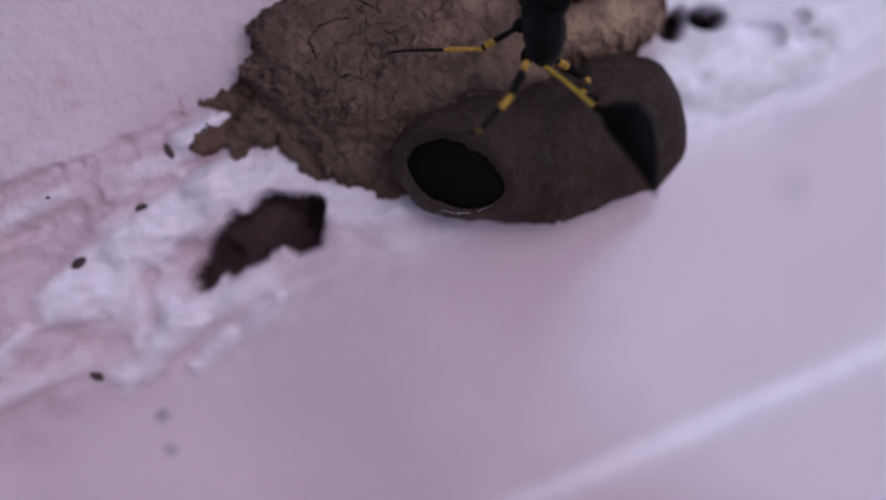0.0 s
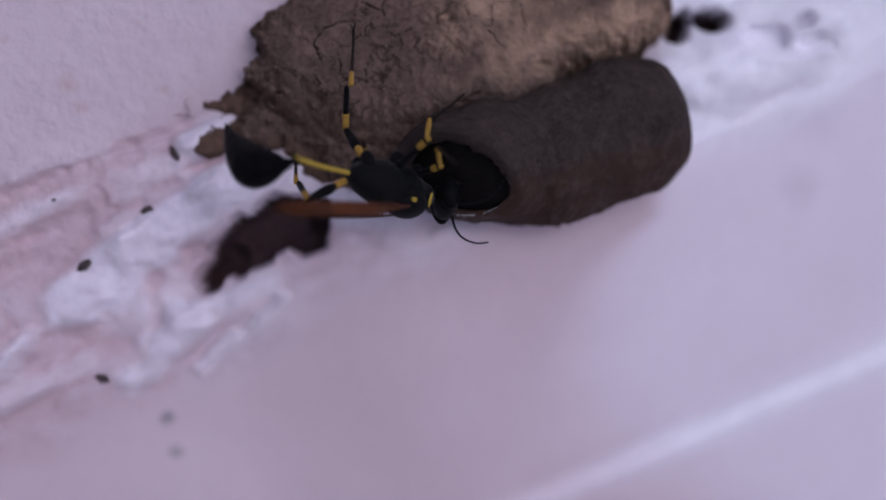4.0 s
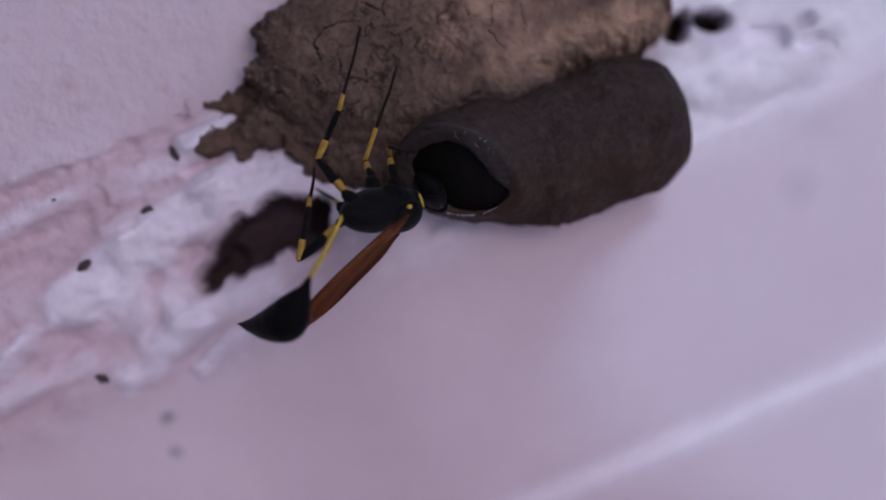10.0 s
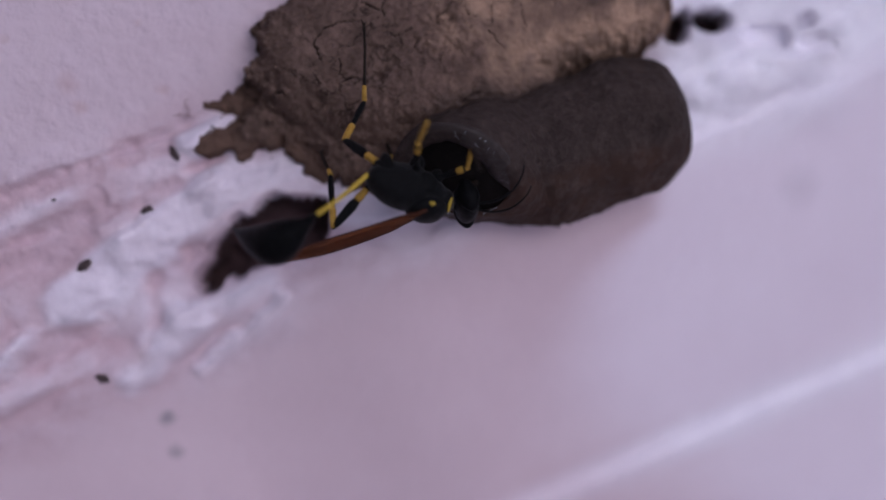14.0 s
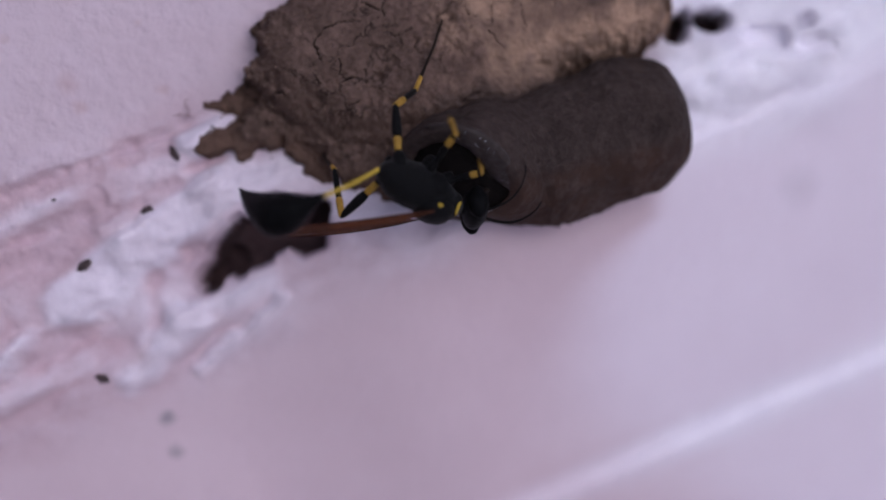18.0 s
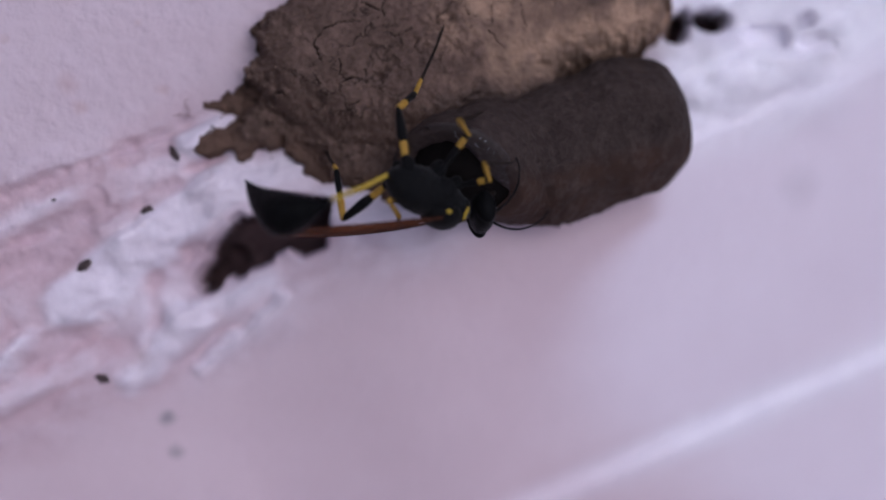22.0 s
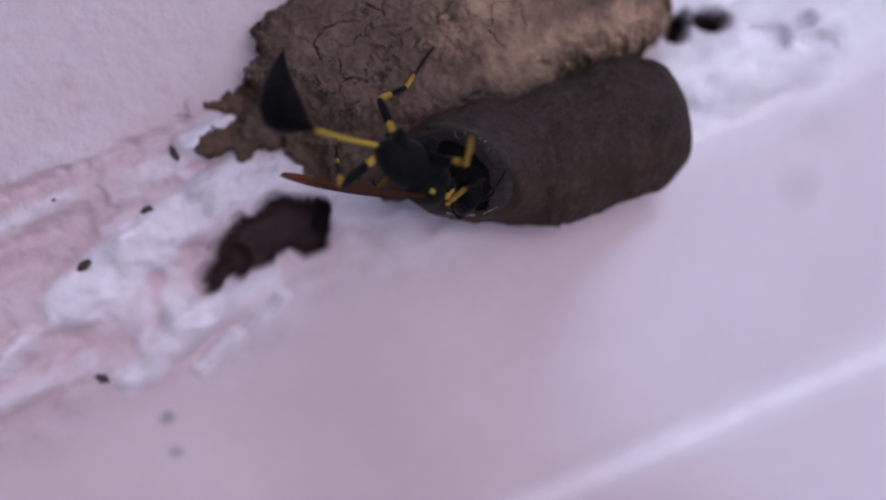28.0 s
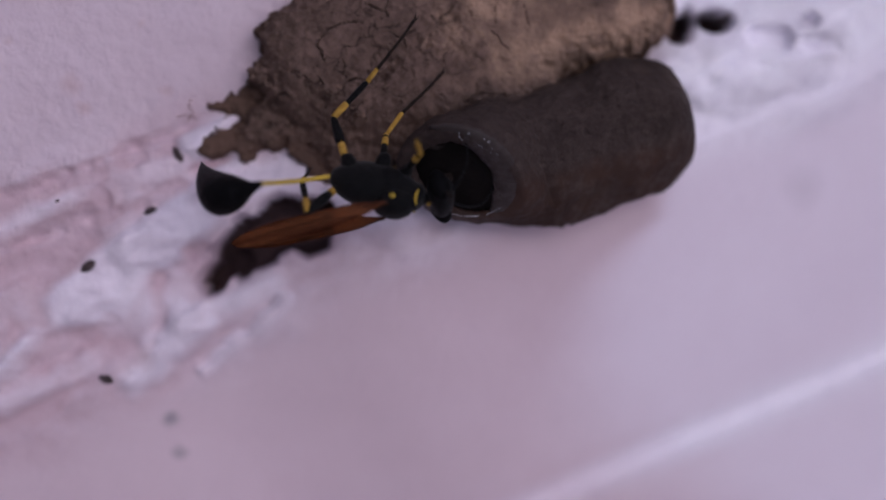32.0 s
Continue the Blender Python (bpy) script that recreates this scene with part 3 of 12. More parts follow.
                fs.append((a, a + seg, b + seg, b))
        fs.append(tuple(range(seg)))
        me = mesh_of(name, vs, fs, mat)
        v = np.array(vs) / MM
        # redder and darker mud below the cell's axis
        low = step(-0.5, -3.6, v[:, 2] - 6.4 - 0.28 * (v[:, 0] - 1))
        at = me.attributes.new("zone", "FLOAT", "POINT")
        at.data.foreach_set("value", low.astype(np.float32))
        # the mud dries first where it thins out over the old cells
        proud = nest_depth(v[:, 0], v[:, 2]) - v[:, 1] + 1.2 * (fbm(v[:, 0] * 0.8, v[:, 2] * 0.8 + 4, 4, 0.6) - 0.5)
        dry = 0.8 * (1 - step(0.0, 1.6, proud)) * step(6.0, 11.0, v[:, 2] + 0.15 * v[:, 0])
        side = v - np.array((1.0, -5.2, 6.0))
        damp = step(0.3, 2.6, -side[:, 2] - 0.25 * side[:, 0]) * (1 - step(4.4, 5.6, np.linalg.norm(side, axis=1)))
        at = me.attributes.new("damp", "FLOAT", "POINT")
        at.data.foreach_set("value", damp.astype(np.float32))
        at = me.attributes.new("dry", "FLOAT", "POINT")
        at.data.foreach_set("value", dry.astype(np.float32))
        return me

    body = smooth_rings(keys, 150)
    cell = part("fresh_cell", loft("fresh_cell", body, FRESH_MUD, 1.0, True), NEST, "damp dark brown mud cell with an open mouth")
    rim = smooth_rings([keys[-2], keys[-1], inner[0], inner[1], inner[2]], 26)
    part("mouth_rim", loft("mouth_rim", rim, FRESH_MUD, 1.0, True), cell, "shiny wet rim of mud")
    n1 = Vector((0.25, 0.68, 0.69)).normalized()
    w1 = (Vector((0, -1, 0)) + n1 * n1.y).normalized()
    u1 = w1.cross(n1)
    for k, a in enumerate((222, 236, 246, 252, 263, 205)):
        q = Vector((0.92, -5.35, 6.05)) + (u1 * math.cos(radians(a)) * 4.45 + w1 * math.sin(radians(a)) * 4.3) - n1 * 0.22
        r = (0.045, 0.06, 0.065, 0.06, 0.05, 0.045)[k]
        bead = lathe("water_bead", [(r * math.cos(radians(d)), r * math.sin(radians(d)) + 0.001, r * math.sin(radians(d)) + 0.001, 0) for d in range(180, -1, -20)], WATER_GLINT, 12)
        part("water_bead", bead, cell, "tiny water bead painted white for its glint", pose(q.x * MM, q.y * MM, q.z * MM))
    # thin pale tubes painted in as the gleam along the lower lip
    for a0, a1, r in ((206, 224, 0.018), (231, 250, 0.024), (252, 266, 0.016)):
        arc = [Vector((0.92, -5.35, 6.05)) + (u1 * math.cos(radians(a)) * 4.4 + w1 * math.sin(radians(a)) * 4.25) - n1 * 0.2 for a in np.linspace(a0, a1, 12)]
        part("lip_glint", tube("lip_glint", arc, [r * (0.15 + math.sin(math.pi * k / 11)) for k in range(12)], WATER_GLINT, 8), cell, "thin pale strip painted as a wet gleam")
    part("cell_lining", loft("cell_lining", smooth_rings(inner[1:], 50), SHADED_LINING, 0.6, True), cell, "hollow inside, painted dark as its shade")
    # fresh mud that the wasp draws up over the lip: a band along the upper edge, then a fill in the pointed corner
    n0 = Vector((0.25, 0.68, 0.69)).normalized()
    w0 = (Vector((0, -1, 0)) + n0 * n0.y).normalized()
    u0 = w0.cross(n0)
    middle = Vector((0.95, -5.25, 5.98))

    def spot(a, r, h):
        return middle + (u0 * math.cos(radians(a)) + w0 * math.sin(radians(a))) * r - n0 * h

    def lip_band(angles, edge):
        """A flat rounded band of mud from the lip inwards to the given edge radius at each angle."""
        vs, fs, count, ring = [], [], 64, 14
        for k in range(count):
            a = angles[0] + (angles[-1] - angles[0]) * k / (count - 1)
            inner = float(np.interp(a, angles, edge)) + 0.07 * noise.noise(Vector((a * 0.09, 1, 4)))
            outer = 4.95
            thick = 0.42 * math.sin(math.pi * k / (count - 1)) ** 0.5 + 0.02
            for j in range(ring):
                b = 2 * math.pi * j / ring
                r = 0.5 * (inner + outer) + 0.5 * (outer - inner) * math.copysign(abs(math.cos(b)) ** 0.7, math.cos(b))
                h = thick * math.copysign(abs(math.sin(b)) ** 0.9, math.sin(b)) - 0.18 - 0.25 * max(0.0, (4.2 - r)) * 0.5
                q = spot(a, r, h)
                q += -n0 * 0.1 * noise.noise(q * 1.3) + Vector((noise.noise(q * 2.1), 0, noise.noise(q * 2.1 + Vector((5, 0, 0))))) * 0.06
                vs.append(tuple(q * MM))
        for i in range(count - 1):
            for j in range(ring):
                p, q = i * ring + j, i * ring + (j + 1) % ring
                fs.append((p, p + ring, q + ring, q))
        fs += [tuple(range(ring)), tuple(range((count - 1) * ring, count * ring))[::-1]]
        return mesh_of("mud_strip", vs, fs, WET_MUD)

    bands = (((46, 60, 80, 100, 120, 140, 158, 170, 178), (4.5, 3.45, 3.1, 2.75, 2.45, 2.4, 2.6, 3.4, 4.5)),
             ((128, 145, 160, 180, 200, 214, 224), (4.4, 3.0, 2.55, 2.8, 3.25, 3.95, 4.5)))
    strips = [part("mud_strip", lip_band(*band), NEST, "new wet mud being added to the lip") for band in bands]
    rnd = random.Random(3)
    for k in range(11):
        q = spot(rnd.uniform(62, 124), rnd.uniform(3.9, 4.9), rnd.uniform(0.2, 0.3))
        r = rnd.uniform(0.025, 0.055)
        bead = lathe("water_bead", [(r * math.cos(radians(d)), r * math.sin(radians(d)) + 0.001, r * math.sin(radians(d)) + 0.001, 0) for d in range(180, -1, -20)], WATER_GLINT, 10)
        part("water_bead", bead, strips[0], "tiny water bead painted white for its glint", pose(q.x * MM, q.y * MM, q.z * MM))
    hidden = [Vector((2.7, 3.3, 0.5)), Vector((2.9, 3.0, 0.2))]
    return strips, hidden


STRIPS, STORES = fresh_cell()

# ---- small dark specks and fibres on the wall ----
SPECKS = (  # x, z, length, width, turn
    (-22.5, 8.1, 1.5, 0.7, -60), (-24.8, 3.3, 1.2, 0.8, 20), (-29.9, -1.3, 1.5, 0.8, 35), (-29.0, -10.8, 1.7, 0.7, -25), (-32.0, 4.1, 0.4, 0.25, 10), (-19.6, 9.8, 0.8, 0.25, 40), (-19.2, 10.2, 0.6, 0.25, -50))


def specks():
    for i, (x, z, long, wide, turn) in enumerate(SPECKS):
        rg = [list(r) for r in smooth_rings([(-0.5 * long, 0.03, 0.03, 0), (-0.25 * long, 0.4 * wide, 0.3 * wide, 0), (0.1 * long, 0.5 * wide, 0.36 * wide, 0),
                                             (0.38 * long, 0.3 * wide, 0.25 * wide, 0), (0.5 * long, 0.03, 0.03, 0)], 11)]
        rnd = random.Random(i)
        for r in rg:
            r[1] *= rnd.uniform(0.8, 1.2)
            r[3] += rnd.uniform(-0.06, 0.06)
        depth = float(wall_depth(np.array([x]), np.array([z]))[0][0])
        ob = new("dark_speck", lathe("dark_speck", rg, SPECK_TONE, 9))
        ob.matrix_basis = pose(x * MM, (depth - 0.05 * wide) * MM, z * MM, 90, -turn, 0)
        tagged(ob, "small dark speck on the plaster", "dirt", "dirt specks on the wall")
    for pts, wide in (([(-21.3, 12.7), (-21.6, 12.2), (-21.3, 11.6), (-21.7, 11.0)], 0.032), ([(-22.6, 11.2), (-21.8, 11.4), (-21.0, 11.1)], 0.032),
                      ([(-18.9, 12.3), (-18.3, 12.0), (-18.2, 11.4), (-18.6, 11.0)], 0.05)):
        p3 = [(x, float(wall_depth(np.array([x]), np.array([z]))[0][0]) - 0.25 - 0.2 * (k % 2), z) for k, (x, z) in enumerate(pts)]
        ob = new("fibre", tube("fibre", smooth_rings(p3, 12), [wide] * 12, HUSK, 6))
        tagged(ob, "thin dry brown fibre caught on the plaster", "fibre", "fibres on the wall")


specks()


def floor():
    """An unseen pale floor added below to throw light back up; beyond its edge the air is open, for more light."""
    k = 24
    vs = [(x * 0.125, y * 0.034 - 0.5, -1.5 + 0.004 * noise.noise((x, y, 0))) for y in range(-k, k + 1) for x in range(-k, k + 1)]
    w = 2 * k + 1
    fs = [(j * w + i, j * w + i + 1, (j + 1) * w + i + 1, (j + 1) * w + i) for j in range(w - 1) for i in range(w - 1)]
    tagged(new("floor", mesh_of("floor", vs, fs, BOUNCE_FLOOR)), "unseen pale floor added below the wall to bounce light", "floor", kind="structure")


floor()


# ---- the wasp ----
WASP = tagged(new("wasp"), "black and yellow thread-waisted mud wasp clinging to its nest", "wasp")


def build_wasp():
    p = {}
    # thorax: origin at its middle, head towards +x, back towards +z
    rings = smooth_rings([(-3.5, 0.25, 0.25, -0.35), (-3.3, 0.66, 0.66, -0.34), (-2.6, 1.1, 1.3, -0.28), (-1.7, 1.4, 1.68, -0.26), (-0.8, 1.55, 1.86, -0.26), (0.1, 1.56, 1.86, -0.3),
                          (0.8, 1.5, 1.72, -0.32), (1.5, 1.42, 1.5, -0.3), (2.1, 1.28, 1.3, -0.2), (2.5, 1.1, 1.15, -0.1), (2.7, 1.06, 1.1, 0.0), (3.0, 1.08, 1.06, 0.02), (3.3, 0.8, 0.76, -0.02),
                          (3.55, 0.42, 0.44, 0.0), (3.9, 0.3, 0.3, 0.0)], 60)
    rings = [(x * 1.11 if x > 0 else x, y, z, c) for x, y, z, c in rings]
    p["thorax"] = part("thorax", lathe("thorax", rings, DOWNY, 30), WASP, "dull black downy thorax")
    # the scutum bulges over the wing roots, parted from the hind lobe by a furrow
    rings = smooth_rings([(0.05, 0.1, 0.1, 1.25), (0.2, 0.75, 0.5, 1.2), (0.7, 1.25, 0.88, 1.12), (1.4, 1.42, 1.04, 1.06), (2.1, 1.3, 0.98, 0.98), (2.6, 0.95, 0.76, 0.85), (2.85, 0.5, 0.42, 0.75), (2.95, 0.08, 0.08, 0.72)], 30)
    rings = [(x * 1.11, y, z, c) for x, y, z, c in rings]
    part("scutum", lathe("scutum", rings, BLACK, 26), p["thorax"], "smooth black shoulder lobe")
    for s in (1, -1):
        band = [(3.28 - 0.1 * math.sin(k * 0.5), s * 1.1 * math.cos(radians(k * 9)), 0.05 + 1.1 * math.sin(radians(k * 9))) for k in range(8)]
        part("collar_mark", tube("collar_mark", band, [0.06, 0.1, 0.12, 0.12, 0.12, 0.11, 0.09, 0.05], YELLOW, 7), p["thorax"], "thin yellow collar mark")
        part("tegula", lathe("tegula", smooth_rings([(-0.25, 0.04, 0.04, 0), (-0.12, 0.2, 0.18, 0), (0.12, 0.2, 0.18, 0), (0.25, 0.04, 0.04, 0)], 9), YELLOW, 10),
             p["thorax"], "small yellow shoulder plate", pose(1.45 * MM, 1.36 * s * MM, 1.2 * MM))
        part("side_plate", lathe("side_plate", smooth_rings([(-0.9, 0.05, 0.1, 0), (-0.5, 0.3, 0.75, 0), (0.2, 0.36, 0.95, 0), (0.8, 0.25, 0.6, 0), (1.0, 0.05, 0.1, 0)], 14), BLACK, 14),
             p["thorax"], "", pose(0.9 * MM, 1.25 * s * MM, -0.5 * MM))
    for cx, cy, cz, r, lean in ((1.9, 0.62, -1.35, 0.6, 25), (0.2, 0.8, -1.85, 0.68, 8), (-2.2, 0.7, -1.25, 0.6, -20)):
        rings = smooth_rings([(-0.7, 0.1, 0.1, 0), (-0.4, r * 0.85, r * 0.8, 0), (0.2, r, r * 0.9, 0), (0.75, r * 0.7, r * 0.65, 0), (1.05, 0.1, 0.1, 0)], 14)
        for s in (1, -1):
            part("coxa", lathe("coxa", rings, BLACK, 14), p["thorax"], "", pose(cx * MM, cy * s * MM, cz * MM, 0, 90 - lean, 0))
    # head: origin at the neck
    rings = smooth_rings([(0.0, 0.35, 0.35, 0), (0.12, 1.1, 0.95, 0), (0.5, 1.6, 1.3, 0), (0.95, 1.6, 1.32, -0.05), (1.4, 1.15, 1.1, -0.2), (1.75, 0.55, 0.6, -0.5), (1.9, 0.1, 0.1, -0.6)], 26)
    rings = [(x * 1.12, y * 1.1, z * 1.14, c) for x, y, z, c in rings]
    p["head"] = part("head", lathe("head", rings, BLACK, 28), WASP)
    for s in (1, -1):
        eye = lathe("eye", smooth_rings([(-0.85, 0.08, 0.15, 0), (-0.6, 0.45, 0.9, 0), (-0.05, 0.7, 1.38, 0), (0.5, 0.55, 1.1, 0), (0.85, 0.08, 0.2, 0)], 18), GLOSS, 20)
        part("eye", eye, p["head"], "glossy dark compound eye", pose(0.86 * MM, 1.5 * s * MM, 0.05 * MM, 0, 0, 16 * s))
        jaw = tube("mandible", [(0, 0, 0), (0.5, -0.1 * s, -0.25), (0.9, -0.4 * s, -0.5), (1.05, -0.65 * s, -0.6)], [0.24, 0.22, 0.15, 0.05], DUSK)
        part("mandible", jaw, p["head"], "", pose(1.25 * MM, 0.66 * s * MM, -1.05 * MM))
    # antennae: origin at the socket, running along +x and curling
    for s, key in ((1, "antenna_l"), (-1, "antenna_r")):
        pts = [(0, 0, 0), (0.5, 0, 0.1), (1.1, 0, 0.18), (2.0, 0, 0.16), (2.9, 0, -0.12), (3.6, 0, -0.65), (4.15, 0, -1.35), (4.4, 0, -2.1)]
        p[key] = part("antenna", tube("antenna", smooth_rings(pts, 22), list(np.interp(np.linspace(0, 1, 22), [0, 0.1, 0.14, 0.2, 1], [0.11, 0.14, 0.09, 0.11, 0.06])), BLACK), WASP, "thin dark feeler")
    # waist: origin at the thorax end, running to -x
    p["petiole"] = part("petiole", tube("petiole", smooth_rings([(0.1, 0, 0), (-1.5, 0, 0.06), (-3, 0, 0.1), (-4.5, 0, 0.06), (-6.0, 0, 0)], 16),
                                        list(np.linspace(0.185, 0.165, 16)), YELLOW, 12), WASP, "long thin yellow waist")
    # abdomen: origin at the waist's end, tip towards -x
    rings = smooth_rings([(-8.6, 0.03, 0.03, -0.35), (-8.25, 0.18, 0.18, -0.12), (-7.5, 0.58, 0.58, 0.4), (-6.4, 1.06, 1.1, 1.0), (-5.2, 1.46, 1.54, 1.45), (-4.1, 1.68, 1.8, 1.68), (-3.1, 1.68, 1.82, 1.66),
                          (-2.2, 1.42, 1.54, 1.44), (-1.5, 1.0, 1.12, 1.1), (-1.0, 0.66, 0.74, 0.75), (-0.55, 0.43, 0.46, 0.4), (-0.2, 0.29, 0.31, 0.12), (0.05, 0.23, 0.24, 0)], 64)
    rings = [[x, y * 0.9, z * 0.9, c] for x, y, z, c in rings]
    for r in rings:
        for edge in (-7.3, -6.3, -5.1, -3.7):
            if 0 < r[0] - edge < 0.25:
                r[1] *= 0.975
                r[2] *= 0.975
    p["gaster"] = part("gaster", lathe("gaster", rings, GLOSS, 28), WASP, "glossy black teardrop abdomen")
    # wings: origin at the shoulder, running to -x, leading edge outwards
    for s, key in ((1, "wing_l"), (-1, "wing_r")):
        us = np.linspace(0, 1, 40)
        root = 0.25 + 0.75 * step(0, 0.2, us)
        lead = (0.38 + 0.34 * np.sin(us * math.pi * 0.6)) * root
        trail = -(0.40 + 0.56 * np.sin(us * math.pi * 0.62)) * root
        end = np.sqrt(np.clip(1 - (np.clip(us - 0.58, 0, 1) / 0.42) ** 2.2, 0, 1))
        lead, trail = lead * end - 0.25 * (1 - end), trail * end - 0.25 * (1 - end)
        vs, fs = [], []
        for z0 in (0.02, -0.02):
            for i, u in enumerate(us):
                for k in range(7):
                    f = k / 6
                    y = trail[i] + (lead[i] - trail[i]) * f
                    vs.append((-12.5 * u * MM, s * y * MM, (z0 + 0.28 * math.sin(f * 6) * 0.12 + 0.25 * math.sin(u * 3)) * MM))
        nv = 40 * 7
        for i in range(39):
            for k in range(6):
                a = i * 7 + k
                fs += [(a, a + 1, a + 8, a + 7), (nv + a, nv + a + 7, nv + a + 8, nv + a + 1)]
        for i in range(39):
            for k in (0, 6):
                a = i * 7 + k
                fs.append((a, a + 7, nv + a + 7, nv + a))
        p[key] = part("wing", mesh_of("wing", vs, fs, MEMBRANE), WASP, "folded amber brown wing")
        for f0, f1, w in ((0.97, 0.97, 0.085), (0.8, 0.62, 0.04), (0.55, 0.3, 0.035), (0.3, 0.08, 0.035)):
            pts = []
            for i in range(0, 38 if f0 > 0.9 else 33, 2):
                f = f0 + (f1 - f0) * us[i]
                pts.append((-12.5 * us[i], s * (trail[i] + (lead[i] - trail[i]) * f), 0.28 * math.sin(f * 6) * 0.12 + 0.25 * math.sin(us[i] * 3)))
            part("vein", tube("vein", pts, [w * (1 - 0.5 * k / len(pts)) for k in range(len(pts))], VEIN, 6), p[key])
    # legs: each piece starts at its upper joint and runs along +x
    sizes = {"front": (2.9, 2.2, 3.0), "mid": (4.0, 2.8, 4.8), "hind": (5.1, 4.2, 6.3)}
    for pair, (fe, ti, ta) in sizes.items():
        hind = pair == "hind"
        for s, side in ((1, "l"), (-1, "r")):
            key = pair + "_" + side
            fat = 0.40 if hind else 0.27
            rg = smooth_rings([(-0.15, 0.15, 0.15, 0), (0.1, 0.4, 0.4, 0), (fe * 0.18, 0.35, 0.35, 0), (fe * 0.26, 0.22, 0.22, 0), (fe * 0.42, 0.24, 0.24, 0), (fe * 0.56, fat, fat, 0),
                               (fe * 0.78, fat * 0.85, fat * 0.9, 0), (fe * 0.95, 0.26, 0.26, 0), (fe + 0.1, 0.14, 0.14, 0)], 26)
            fem = part("femur", lathe("femur", rg, BLACK, 12), WASP)
            if hind:
                part("trochanter", lathe("trochanter", smooth_rings([(fe * 0.22, 0.2, 0.2, 0), (fe * 0.26, 0.29, 0.29, 0), (fe * 0.34, 0.3, 0.3, 0), (fe * 0.43, 0.33, 0.33, 0), (fe * 0.48, 0.25, 0.25, 0)], 12), AMBER, 12), fem, "yellow leg joint")
            else:
                part("knee_band", lathe("knee_band", smooth_rings([(fe * 0.68, 0.2, 0.2, 0), (fe * 0.72, 0.28, 0.28, 0), (fe * 0.85, 0.27, 0.27, 0), (fe, 0.23, 0.23, 0), (fe + 0.16, 0.16, 0.16, 0)], 12), AMBER, 12), fem, "yellow knee")
            thin = 0.8 if hind else 0.66
            rg = smooth_rings([(-0.1, 0.12, 0.12, 0), (0.1, 0.24, 0.24, 0), (ti * 0.5, 0.31, 0.29, 0), (ti * 0.9, 0.3, 0.3, 0), (ti + 0.06, 0.14, 0.14, 0)], 16)
            rg = [(x, y * thin, z * thin, c) for x, y, z, c in rg]
            tib = part("tibia", lathe("tibia", rg, BLACK if hind else AMBER, 12), WASP, "" if hind else "yellow shin")
            if hind:
                part("shin_band", lathe("shin_band", smooth_rings([(-0.05, 0.15, 0.15, 0), (0.06, 0.25, 0.25, 0), (ti * 0.2, 0.28, 0.28, 0), (ti * 0.36, 0.285, 0.285, 0), (ti * 0.39, 0.2, 0.2, 0)], 10), AMBER, 12), tib, "yellow band")
            tar = part("tarsus", tube("tarsus", smooth_rings([(0, 0, 0), (ta * 0.4, 0, 0.03), (ta * 0.7, 0, 0.06), (ta, 0, -0.05)], 14),
                                      [0.14, 0.155, 0.16, 0.155, 0.12, 0.15, 0.11, 0.14, 0.11, 0.13, 0.1, 0.13, 0.14, 0.1], DUSK), WASP)
            if hind:
                part("foot_band", lathe("foot_band", [(-0.05, 0.14, 0.14, 0), (0.04, 0.2, 0.2, 0), (ta * 0.19, 0.185, 0.185, 0), (ta * 0.22, 0.14, 0.14, 0)], AMBER, 12), tar, "yellow band")
            for c in (1, -1):
                part("claw", tube("claw", [(0, 0, 0), (0.3, 0.18 * c, -0.05), (0.55, 0.24 * c, -0.2)], [0.08, 0.06, 0.02], DUSK, 5), tar, "", pose((ta - 0.05) * MM, 0, 0))
            p[key + "_femur"], p[key + "_tibia"], p[key + "_tarsus"] = fem, tib, tar
    return p


P = build_wasp()
def mm(x, y, z, rx, ry, rz):
    return pose(x * MM, y * MM, z * MM, rx, ry, rz)


